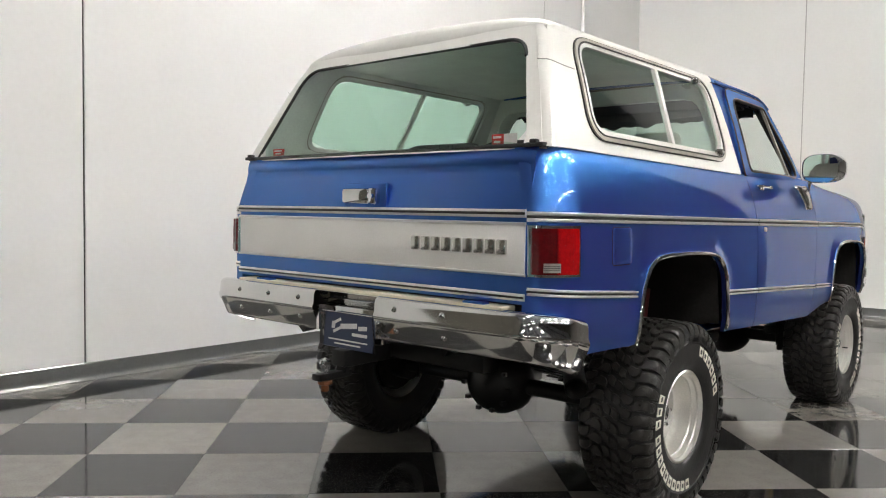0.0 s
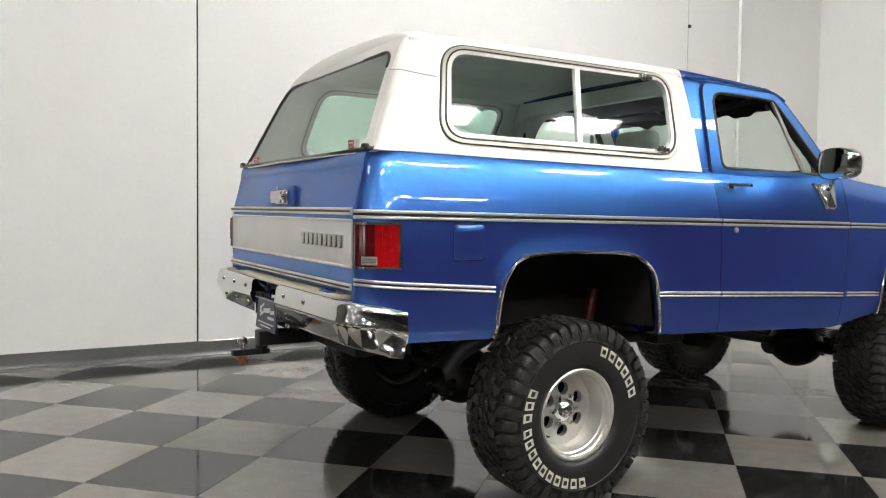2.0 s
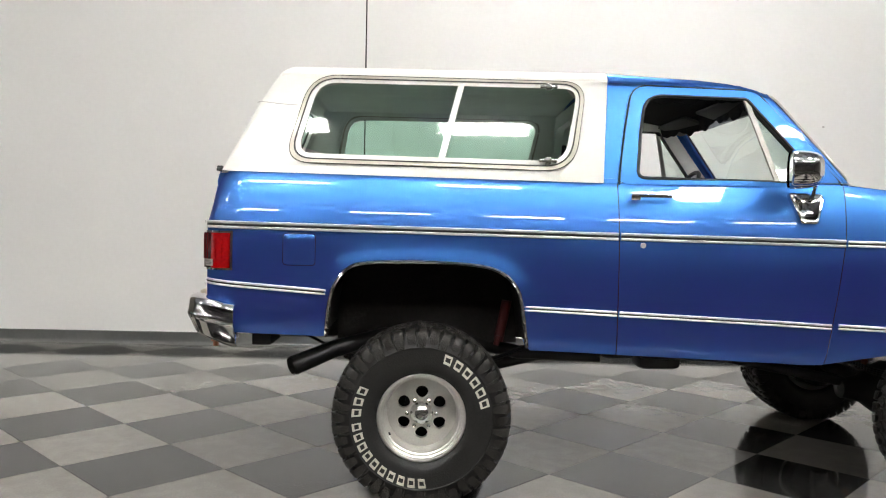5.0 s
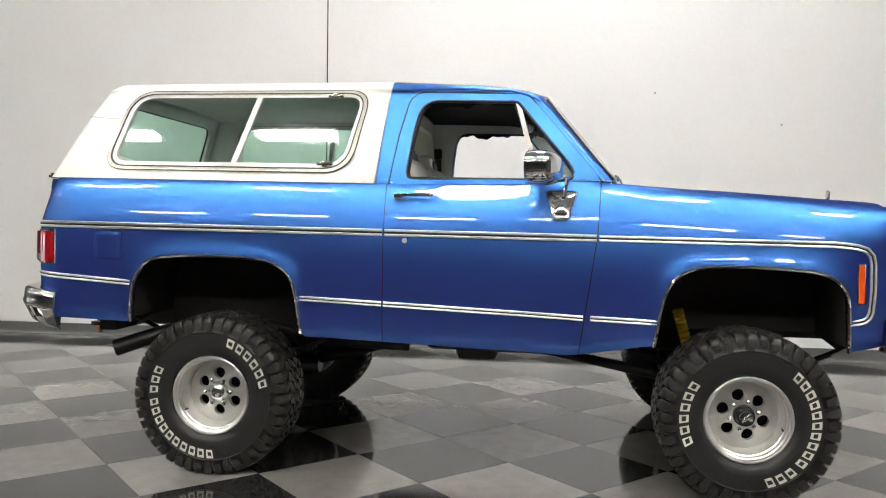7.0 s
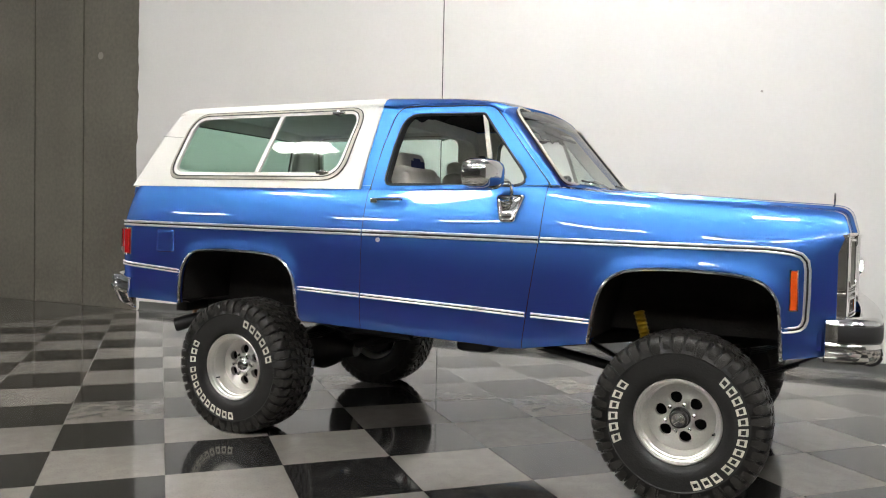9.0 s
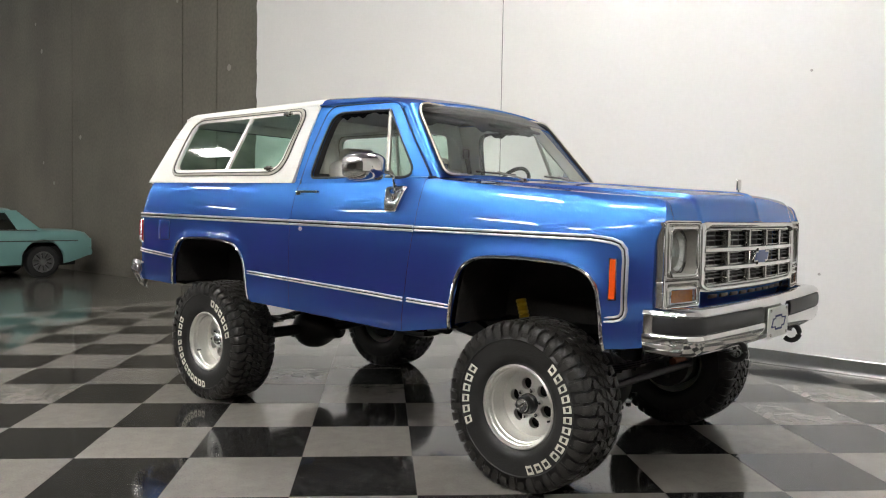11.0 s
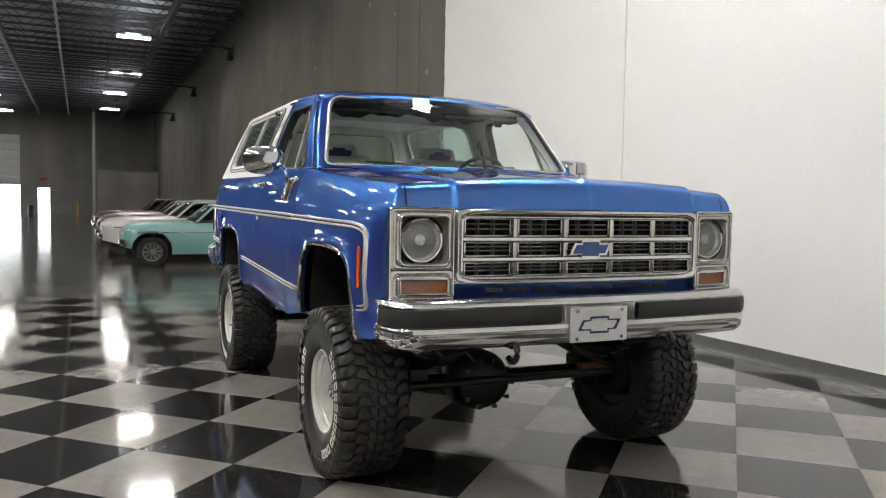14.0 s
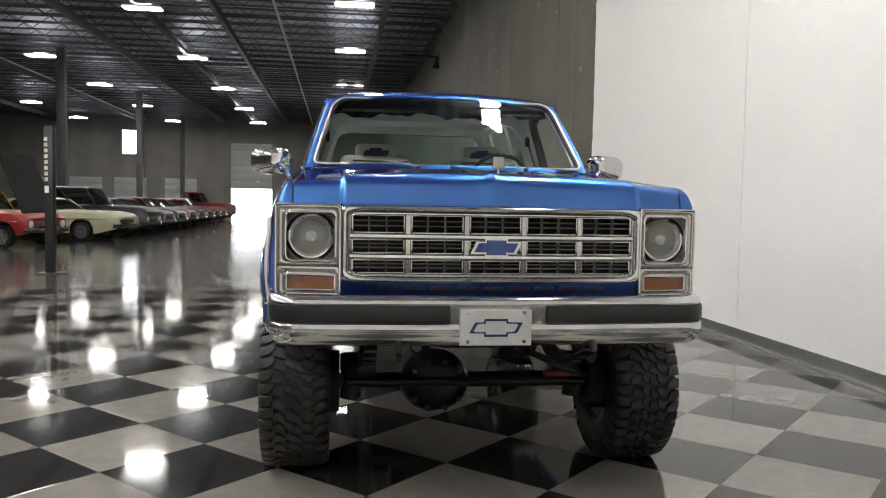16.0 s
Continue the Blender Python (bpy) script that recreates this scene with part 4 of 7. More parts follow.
def tail_corner(s):
    P = []
    for z in np.linspace(1.556, 2.06, 16):
        xs = -2.31 if z < 1.56 else interp(z, [(1.556, -2.31), (1.889, -2.135), (2.06, -2.035)])
        a, b = Vector((xs, s * YC(z), z)), Vector(rear_face(s * RY(z), z))
        c = Vector((b.x + 0.004, a.y - s * 0.002, z))
        P.append([((1 - t) ** 2) * a + 2 * t * (1 - t) * c + t * t * b for t in np.linspace(0, 1, 7)])
    return sheet(P, (0.02, -s * 0.02, 0))
for s in (-1, 1):
    part("top_corner", tail_corner(s), WHITEP, top)
    part("corner_joint", tube([Vector(q) for q in ((-2.14, s * (YC(1.9) + 0.001), 1.9), (-2.165, s * (YC(1.9) - 0.004), 1.902), (-2.19, s * (RY(1.9) + 0.002), 1.903))[::-1] + ((-2.06, s * (YC(1.892) + 0.001), 1.892), (-1.985, s * (YC(1.888) + 0.0005), 1.888))], 0.0022, 5), SEAMGREY, top)
REAR_IN = rounded([(-0.815, 1.553), (0.815, 1.553), (0.662, 2.005), (-0.662, 2.005)], [0.01, 0.01, 0.12, 0.12], 7)
part("rear_frame", ring([(-RY(1.556), 1.548), (RY(1.556), 1.548), (RY(1.8), 1.8), (RY(2.06), 2.06), (-RY(2.06), 2.06), (-RY(1.8), 1.8)], REAR_IN, rear_face, (0.03, 0, 0), n=96), WHITEP, top)
def top_roof(x0, x1, front):
    """Roof skin: rolls up from its side edges; the tail end (or the brow over the windscreen) rolls down."""
    xs = list(np.linspace(x0, x1, 28)) if front else sorted({*np.linspace(x0, x0 + 0.10, 12), *np.linspace(x0 + 0.10, x1, 16)})
    P = []
    for x in xs:
        row = []
        for a in np.linspace(-1, 1, 45):
            y = 0.722 * math.copysign(abs(a) ** 0.55, a)
            e = abs(y) / 0.722
            if front:
                base = interp(x, [(-0.455, 2.056), (0.0, 2.045), (0.15, 2.034), (0.25, 2.018), (0.345, 1.99)])
                rise = interp(x, [(-0.455, 0.050), (0.345, 0.026)])
                fall, lead = 1.0, 0.06 * (1 - e * e) * ((x - x0) / (x1 - x0)) ** 2
            else:
                base, rise = 2.056, 0.050
                t = min(1.0, (x - x0) / 0.075)
                fall = math.sqrt(max(0.0, 1 - (1 - t) ** 2))
                lead = -0.04 * (1 - e * e) * max(0.0, 1 - (x - x0) / 0.4)
            z = base + (rise * math.sqrt(max(0.0, 1 - e ** 9)) + 0.026 * (1 - e * e)) * fall
            row.append((x + lead, y, z))
        P.append(row)
    return sheet(P, (0, 0, -0.02))
part("top_roof", top_roof(-2.078, -0.460, False), WHITEP, top)
def side_place(s, d=0.0):
    return lambda x, z: (x, s * (YC(z) + d), z)
for s in (-1, 1):
    o = rounded([(-2.03, 1.605), (-0.648, 1.588), (-0.568, 2.04), (-1.927, 2.047)], [0.10, 0.17, 0.10, 0.17], 14)
    i = rounded([(-2.0, 1.627), (-0.672, 1.612), (-0.592, 2.022), (-1.91, 2.027)], [0.085, 0.145, 0.085, 0.145], 14)
    i2 = rounded([(-1.97, 1.648), (-0.69, 1.634), (-0.612, 2.003), (-1.89, 2.008)], [0.06, 0.115, 0.06, 0.115], 14)
    wdw = part("side_window", ring(o, i, side_place(s, 0.012), (0, -s * 0.03, 0), n=360), PEWTER, top, "sliding side window in a pewter and white frame")
    part("seal", ring(rounded([(-2.036, 1.600), (-0.643, 1.583), (-0.563, 2.045), (-1.931, 2.052)], [0.105, 0.175, 0.105, 0.175], 14), o, side_place(s, 0.006), (0, -s * 0.02, 0), n=360), SEAL, wdw)
    part("seal", ring(rounded([(-2.009, 1.6205), (-0.666, 1.6045), (-0.586, 2.0285), (-1.915, 2.0335)], [0.09, 0.15, 0.09, 0.15], 14), i, side_place(s, 0.0145), (0, -s * 0.006, 0), n=360), SEAL, wdw)
    part("sash", ring(i, i2, side_place(s, 0.008), (0, -s * 0.025, 0), n=360), WHITEP, wdw, "white painted sash")
    part("sash_bar", plate([(-1.296, 1.64), (-1.266, 1.64), (-1.174, 2.006), (-1.204, 2.006)], side_place(s, 0.010), (0, -s * 0.02, 0)), WHITEP, wdw)
    ob = part("pane", pane(i2, side_place(s, -0.008), (-1.3, 1.81)), GLASS, wdw, "green tinted glass")
    ob.visible_shadow = False
    for x, z in ((-0.757, 2.008), (-0.775, 1.634)):
        part("latch", join(box((x, s * (YC(z) + 0.022), z), (0.085, 0.02, 0.018), 0.005), box((x, s * (YC(z) + 0.02), z), (0.03, 0.03, 0.035), 0.006)), DULLCHROME, wdw, "bright sash latch")
def rear_glass(y, z):
    p = rear_face(y, z)
    return (p[0] + 0.004, y, z)
gl = part("rear_glass", pane(REAR_IN, rear_glass, (0, 1.78)), GLASS, top, "green tinted rear glass with small stickers")
gl.visible_shadow = False
part("glass_seal", tube([rear_face(p.x, p.y) for p in REAR_IN if p.y > 1.56], 0.0075, 8), SEAL, gl, "black rubber glass seal")
for y, w, h, m in ((-0.675, 0.055, 0.042, STICKER), (0.655, 0.085, 0.032, STICKER)):
    p = rear_face(y, 1.605)
    st = part("sticker", box((p[0] - 0.004, y, 1.588), (0.002, w, h), 0, 1), m, gl, "small red sticker")
    for dz, k in ((0.22, 0.7), (-0.2, 0.5)):
        part("writing_bar", box((p[0] - 0.0055, y + 0.04 * w, 1.588 + dz * h), (0.001, w * k, h * 0.2), 0, 1), PLATEWHITE, st)
p = rear_face(-0.735, 1.6)
part("sticker", box((p[0] - 0.006, -0.735, 1.590), (0.002, 0.06, 0.038), 0, 1), PLATEWHITE, gl, "small white sticker")

# ---- cab ----
YD = lambda z: 0.914 - 0.353 * (z - 1.54) - 0.16 * (z - 1.54) * (z - 2.02)
YN = lambda x: 0.036 * max(0.0, (x - 0.2) / 0.5) ** 1.5
DOOR_OUT = rounded([(-0.437, 1.53), (-0.40, 1.78), (-0.345, 2.032), (0.275, 2.015), (0.672, 1.535)], [0.005, 0.2, 0.10, 0.10, 0.01], 6)
DOOR_IN = rounded([(-0.345, 1.562), (-0.318, 1.78), (-0.280, 1.978), (0.222, 1.968), (0.558, 1.553)], [0.04, 0.2, 0.11, 0.035, 0.06], 6)
for s in (-1, 1):
    cp = lambda x, z, d=0.0, s=s: (x, s * (YD(z) - YN(x) + d), z)
    part("cab_side", ring([(-0.506, 1.53), (-0.458, 2.06), (0.16, 2.038), (0.26, 2.02), (0.345, 1.985), (0.70, 1.556), (0.685, 1.53)], [(p.x, p.y) for p in DOOR_OUT], lambda x, z: cp(x, z, -0.012), (0, -s * 0.03, 0), c=Vector((0.05, 1.76)), n=120), BLUE, truck)
    fr = part("door_frame", ring([(p.x * 0.99 + 0.0005, p.y * 0.996 + 0.007) for p in DOOR_OUT], DOOR_IN, lambda x, z: cp(x, z, 0.004), (0, -s * 0.03, 0), c=Vector((0.05, 1.76)), n=120), BLUE, truck, "blue door window frame")
    part("window_reveal", sheet([[cp(0.05 + (p.x - 0.05) * k, 1.76 + (p.y - 1.76) * k, d) for p in DOOR_IN + DOOR_IN[:1]] for k, d in ((0.988, -0.010), (0.985, -0.054))]), INNERDK, fr)
    part("frame_gap", tube([cp(p.x * 0.99 + 0.0005, p.y * 0.996 + 0.007, 0.003) for p in DOOR_OUT], 0.0045, 5, True, (0, 1, 0.001)), SEAL, fr)
    part("seal", tube([cp(p.x, p.y, 0.002) for p in DOOR_IN + DOOR_IN[:1]], 0.009, 6), SEAL, fr)
    part("vent_bar", plate([(0.318, 1.56), (0.345, 1.56), (0.232, 1.965), (0.208, 1.965)], lambda x, z: cp(x, z, 0.004), (0, -s * 0.015, 0)), WELL, fr, "grey vent window bar")
    vent = part("vent_pane", plate([(0.345, 1.565), (0.53, 1.565), (0.228, 1.955)], lambda x, z: cp(x, z, -0.008 - 0.06 * (z - 1.56)), (0, -s * 0.001, 0)), VENTGLASS, fr, smooth=0)
    vent.visible_shadow = False
    part("drip_rail", tube([cp(x, z, 0.006) for x, z in ((-0.45, 2.045), (-0.2, 2.046), (0.0, 2.042), (0.19, 2.03), (0.27, 2.008), (0.33, 1.975))], 0.007, 6), BLUE, truck)
part("cab_roof", top_roof(-0.455, 0.345, True), BLUE, truck)

WS = lambda u, v: (interp(v, [(0, 0.705), (1, 0.352)]) + (0.085 - 0.03 * v) * (1 - u * u), u * (0.835 - 0.13 * v), 1.562 + 0.443 * v + 0.035 * v * (1 - u * u))
WSP = lambda y, z, d=0.0: tuple(Vector(WS(y / 0.8, z / 0.5)) + Vector((d, 0, d * 0.5)))
WS_IN = rounded([(-0.785, 0.012), (0.785, 0.012), (0.785, 0.488), (-0.785, 0.488)], [0.05, 0.05, 0.085, 0.085], 7)
SPLIT = 0.422
lower_o = [(-0.785, SPLIT), *[(p.x, p.y) for p in WS_IN if p.y < 0.2 and p.x < 0], *[(p.x, p.y) for p in WS_IN if p.y < 0.2 and p.x > 0], (0.785, SPLIT)]
upper_o = [(-0.785, SPLIT), (0.785, SPLIT), *[(p.x, p.y) for p in WS_IN if p.y > SPLIT and p.x > 0], *[(p.x, p.y) for p in WS_IN if p.y > SPLIT and p.x < 0]]
ws = part("windscreen", pane(lower_o, WSP, (0, 0.2), 96, 8), GLASSW, truck, "curved windscreen with dark shade band")
ws.visible_shadow = False
sb = part("shade_band", pane(upper_o, WSP, (0, 0.445), 120, 6), SHADEBAND, ws, "dark shade band")
sb.visible_shadow = False
loop = [WSP(p.x, p.y) for p in WS_IN + WS_IN[:1]]
for s in (-1, 1):
    # pillar skin from the windscreen's edge round to the cab side
    rows = []
    for v in np.linspace(-0.02, 1.0, 14):
        a = Vector(WSP(s * 0.788, v * 0.5, -0.004))
        z = 1.548 + (1.990 - 1.548) * (v + 0.02) / 1.02
        x = interp(z, [(1.53, 0.70), (1.556, 0.70), (1.985, 0.345), (2.0, 0.32)])
        b = Vector((x - 0.02, s * (YD(z) - YN(x - 0.02) - 0.010), z))
        c = Vector(((a.x + b.x) / 2 + 0.012, s * (max(abs(a.y), abs(b.y)) + 0.004), (a.z + b.z) / 2 + 0.004))
        rows.append([((1 - t) ** 2) * a + 2 * t * (1 - t) * c + t * t * b for t in np.linspace(0, 1, 7)])
    part("windscreen_pillar", sheet(rows, (-0.012, -s * 0.008, 0)), BLUE, truck)
part("windscreen_frame", ring([(-0.80, -0.004), (0.80, -0.004), (0.80, 0.504), (-0.80, 0.504)], [(p.x * 0.985, 0.25 + (p.y - 0.25) * 0.97) for p in WS_IN], lambda y, z: WSP(y, z, -0.003), (-0.012, 0, -0.004), c=Vector((0, 0.25)), n=120), BLUE, ws)
part("windscreen_seal", tube([Vector(p) + Vector((0.004, 0, 0)) for p in loop], 0.011, 8), SEAL, ws)
part("windscreen_trim", tube([Vector(p) + Vector((0.013, 0, 0.006)) for p in [WSP(p.x * 1.012, 0.25 + (p.y - 0.25) * 1.02) for p in WS_IN + WS_IN[:1]]], 0.0065, 8), TRIMCREAM, ws, "bright windscreen trim")

# cowl, hood: a profile from the cowl to the lip, with the raised centre standing off it
HOODP = [(x, z, 0.0, 1.0) for x, z in ((0.70, 1.545), (0.80, 1.535), (0.90, 1.5245), (1.0, 1.515), (1.1, 1.505), (1.2, 1.4975), (1.3, 1.490), (1.4, 1.4825), (1.5, 1.475), (1.6, 1.4675), (1.7, 1.460), (1.8, 1.453), (1.9, 1.446), (1.96, 1.4415), (1.995, 1.438))]
HOODP += [(2.018, 1.4325, 0.2, 0.98), (2.033, 1.4255, 0.5, 0.86), (2.044, 1.415, 0.75, 0.62), (2.0505, 1.401, 0.92, 0.36), (2.0555, 1.382, 0.97, 0.22), (2.061, 1.364, 0.98, 0.17), (2.067, 1.347, 0.98, 0.15), (2.069, 1.340, 0.98, 0.15)]
def hood_at(k, y):
    x, z, nx, nz = HOODP[k]
    a = abs(y)
    lift = 0.030 * (1 - (a / 0.865) ** 2) * min(1.0, max(0.0, (z - 1.338) / 0.095))
    t = min(1.0, max(0.0, (0.668 - a) / 0.026))
    step = (0.014 * t * t * (3 - 2 * t)) * min(1.0, max(0.12, (x - 0.72) / 0.55)) + 0.010 * max(0.0, 1 - a / 0.045) ** 2
    bow = 0.055 * (1 - (y / 0.865) ** 2) * max(0.0, (x - 1.2) / 0.87) ** 2
    return (x + bow + step * nx, y, z + lift + step * nz)
def hood_z(x, y):
    ks = [hood_at(k, y) for k in range(16)]
    return float(np.interp(x, [p[0] for p in ks], [p[2] for p in ks]))
hys = sorted({*np.linspace(-0.862, 0.862, 31), *(g * k for g in (-1, 1) for k in (0.642, 0.647, 0.652, 0.657, 0.662, 0.667, 0.672, 0.69, 0.01, 0.02, 0.03, 0.045))})
hood = part("hood", sheet([[hood_at(k, y) for y in hys] for k in range(1, len(HOODP))], (-0.004, 0, -0.02)), BLUE, truck, "blue hood with raised centre panel", 50)
for s in (-1, 1):
    part("shut_line", tube([Vector(hood_at(k, s * 0.866)) + Vector((-0.004, 0, -0.006)) for k in range(2, len(HOODP))], 0.0055, 6), SEAL, hood)
    # inner shoulder of the fender, level with the hood
    rows = []
    for k in range(len(HOODP)):
        x, z, nx, nz = HOODP[k]
        yo = half_width(x, ZT(x)) - 0.001
        rows.append([(x - 0.012 * nx * u * u, s * (yo + (0.8705 - yo) * t), z - 0.010 * nz * u * u) for t, u in ((0, 1), (0.12, 0.6), (0.3, 0.2), (0.6, 0), (1, 0))])
    part("fender_shoulder", sheet(rows, (-0.004, 0, -0.018)), BLUE, truck)
part("shut_line", tube([(hood_at(22, y)[0] - 0.006, y, 1.3365) for y in np.linspace(-0.93, 0.93, 25)], 0.006, 6), SEAL, hood)
cowl = part("cowl", sheet([[(x + 0.06 * (1 - (y / 0.86) ** 2), y, hood_z(x, y) - 0.006) for y in hys] for x in np.linspace(0.675, 0.83, 8)], (0, 0, -0.02)), BLUE, truck)
for k in range(44):
    y = -0.60 + k * 0.0279
    part("cowl_slot", box((0.745 + 0.06 * (1 - (y / 0.86) ** 2), y, hood_z(0.745 + 0.06 * (1 - (y / 0.86) ** 2), y) - 0.004), (0.028, 0.012, 0.004), 0.002, 1), SEAL, cowl)
for s, y0 in ((1, -0.20), (1, 0.45)):
    base = Vector((0.805, y0, 1.566))
    tip = Vector(WS((y0 - 0.22) / 0.83, 0.06)) + Vector((0.020, 0, 0.012))
    blade = [Vector(WS((y0 - 0.22 + d) / 0.83, 0.045 + 0.04 * (0.17 - d))) + Vector((0.014, 0, 0.008)) for d in (-0.17, -0.08, 0.0, 0.08, 0.16)]
    w = part("wiper", tube(blade, 0.006, 6), BLACKP, truck, "black wiper blade on a silver arm")
    part("wiper_arm", tube([base, base.lerp(tip, 0.35) + Vector((0.004, 0, 0.004)), tip], 0.006, 6), WELL, w, "silver wiper arm")
    part("wiper_pivot", lathe([(-0.012, 0.016), (0.004, 0.014), (0.009, 0.001)], 12, "z"), BLACKP, w).location = base
part("hood_ornament", join(tube([(2.02, 0.03, 1.44), (2.02, 0.03, 1.505)], 0.005, 8), box((2.02, 0.03, 1.532), (0.010, 0.05, 0.056), 0.004)), DULLCHROME, truck, "small upright chrome hood ornament")

# ---- front ----
GF = lambda y: 2.14 - 0.1 * y * y
def front(d=0.0):
    return lambda y, z: (GF(y) + d, y, z)
def rect(y0, y1, z0, z1, r):
    return rounded([(y0, z0), (y1, z0), (y1, z1), (y0, z1)], r)
grille = part("grille", bead_ring(rect(-0.664, 0.664, 1.008, 1.336, 0.02), rect(-0.618, 0.618, 1.048, 1.296, 0.016), front(0.0), [(0, -0.04), (0, 0.012), (0.10, 0.020), (0.28, 0.024), (0.46, 0.020), (0.56, 0.012), (0.62, 0.004), (0.70, 0.003), (0.76, 0.010), (0.88, 0.012), (0.97, 0.008), (1, 0.0), (1, -0.04)], 240), CHROME, truck, "chrome grille with fifteen dark cells")
part("grille_groove", bead_ring(rect(-0.642, 0.642, 1.028, 1.315, 0.018), rect(-0.633, 0.633, 1.035, 1.308, 0.018), front(0.0), [(0, 0.0045), (1, 0.0045)], 240), BLACKP, grille)
for z in (1.205, 1.118):
    part("bar", ribbon([(GF(y) - 0.004, y, z) for y in np.linspace(-0.625, 0.625, 15)], 0.026, 0.022, (1, 0, 0)), CHROME, grille, "chrome cross bar")
for k in range(1, 5):
    y = -0.63 + 0.252 * k
    part("upright", span(GF(y) - 0.03, GF(y) + 0.006, y - 0.011, y + 0.011, 1.045, 1.30, 0.003), DULLCHROME, grille)
zr = ((1.045, 1.106), (1.131, 1.193), (1.218, 1.298))
for k in range(5):
    for z0, z1 in zr:
        y0, y1 = -0.63 + 0.252 * k + 0.012, -0.63 + 0.252 * (k + 1) - 0.012
        ym = (y0 + y1) / 2
        g = GF(ym) - 0.002
        part("cell_frame", join(span(g - 0.02, g, y0, y0 + 0.007, z0, z1, 0.0015), span(g - 0.02, g, y1 - 0.007, y1, z0, z1, 0.0015), span(g - 0.02, g - 0.001, y0 + 0.007, y1 - 0.007, z0, z0 + 0.006, 0.0015), span(g - 0.02, g - 0.001, y0 + 0.007, y1 - 0.007, z1 - 0.006, z1, 0.0015)), DULLCHROME, grille)
        bars = [span(GF(ym) - 0.05, GF(ym) - 0.018, y - 0.003, y + 0.003, z0, z1) for y in (y0 + (y1 - y0) / 3, y0 + 2 * (y1 - y0) / 3)]
        bars += [span(GF(ym) - 0.05, GF(ym) - 0.016, y0, y1, z - 0.0025, z + 0.0025) for z in (z0 + (z1 - z0) * 0.38, z0 + (z1 - z0) * 0.66)]
        part("cell_lattice", join(*bars), GRILLEGREY, grille)
part("grille_back", span(1.98, 2.0, -0.66, 0.66, 1.0, 1.335), UNDER, grille)
bow_tie = [(-0.112, -0.026), (-0.05, -0.026), (-0.05, -0.042), (0.05, -0.042), (0.05, -0.026), (0.088, -0.026), (0.112, 0.026), (0.05, 0.026), (0.05, 0.042), (-0.05, 0.042), (-0.05, 0.026), (-0.088, 0.026)]
badge = part("badge", plate([(y, 1.163 + z) for y, z in bow_tie], lambda y, z: (2.152, y, z), (0.010, 0, 0)), CHROME, grille, "small chrome and blue badge", smooth=0)
part("badge_face", plate([(y * 0.86, 1.163 + z * 0.76) for y, z in bow_tie], lambda y, z: (2.1625, y, z), (0.002, 0, 0)), BADGEBLUE, grille, smooth=0)
for s in (-1, 1):
    bz = rounded([(s * 0.666, 0.955), (s * 0.938, 0.955), (s * 0.938, 1.336), (s * 0.666, 1.336)], 0.012)
    op = rounded([(s * 0.684, 1.095), (s * 0.896, 1.095), (s * 0.896, 1.306), (s * 0.684, 1.306)], 0.03)
    upper = rounded([(s * 0.666, 1.075), (s * 0.938, 1.075), (s * 0.938, 1.336), (s * 0.666, 1.336)], 0.010)
    lower = rounded([(s * 0.666, 0.955), (s * 0.938, 0.955), (s * 0.938, 1.0745), (s * 0.666, 1.0745)], 0.010)
    sig = rounded([(s * 0.688, 0.972), (s * 0.892, 0.972), (s * 0.892, 1.036), (s * 0.688, 1.036)], 0.008)
    SEC = [(0, -0.05), (0, 0.004), (0.08, 0.012), (0.30, 0.013), (0.40, 0.006), (0.62, 0.004), (0.72, 0.010), (0.90, 0.011), (1, 0.004), (1, -0.02)]
    b = part("headlamp_bezel", bead_ring(upper, op, front(0.0), SEC, 120), BEZEL, truck, "satin chrome headlamp surround")
    part("signal_surround", bead_ring(lower, sig, front(0.0), SEC, 120), BEZEL, b)
    part("bezel_rim", tube([front(0.010)(p.x, p.y) for p in bz + bz[:1]], 0.006, 6), CHROME, b)
    part("signal_rim", tube([front(0.010)(p.x, p.y) for p in sig + sig[:1]], 0.005, 6), CHROME, b)
    part("well_rim", tube([front(0.010)(p.x, p.y) for p in op + op[:1]], 0.005, 6), CHROME, b)
    inner = rounded([(s * 0.697, 1.108), (s * 0.883, 1.108), (s * 0.883, 1.293), (s * 0.697, 1.293)], 0.03)
    o2, i2 = ray_outline(op, (s * 0.79, 1.2), 64), ray_outline(inner, (s * 0.79, 1.2), 64)
    part("bezel_well", sheet([[(GF(p.x) + 0.004, p.x, p.y) for p in o2 + o2[:1]], [(2.03, q.x, q.y) for q in i2 + i2[:1]], [(2.028, s * 0.79 + (q.x - s * 0.79) * 0.1, 1.2 + (q.y - 1.2) * 0.1) for q in i2 + i2[:1]]]), WELL, b)
    lamp = part("headlamp", lathe([(0.0, 0.096), (0.018, 0.099), (0.024, 0.094), (0.022, 0.088)], 40, "x"), CHROME, truck, "round sealed beam headlamp")
    lamp.location = (2.034, s * 0.79, 1.2)
    ob = part("lens", lathe([(0.016, 0.089), (0.030, 0.075), (0.040, 0.05), (0.045, 0.025), (0.046, 0.001)], 40, "x"), LAMPGLASS, lamp, "domed glass lens")
    ob.visible_shadow = False
    part("reflector", lathe([(0.016, 0.088), (-0.010, 0.075), (-0.035, 0.05), (-0.048, 0.022), (-0.05, 0.001)], 40, "x"), REFLECTOR, lamp, "silvered reflector bowl")
    part("bulb_shield", lathe([(-0.03, 0.001), (-0.02, 0.022), (0.0, 0.024), (0.006, 0.001)], 20, "x"), REFLECTOR, lamp)
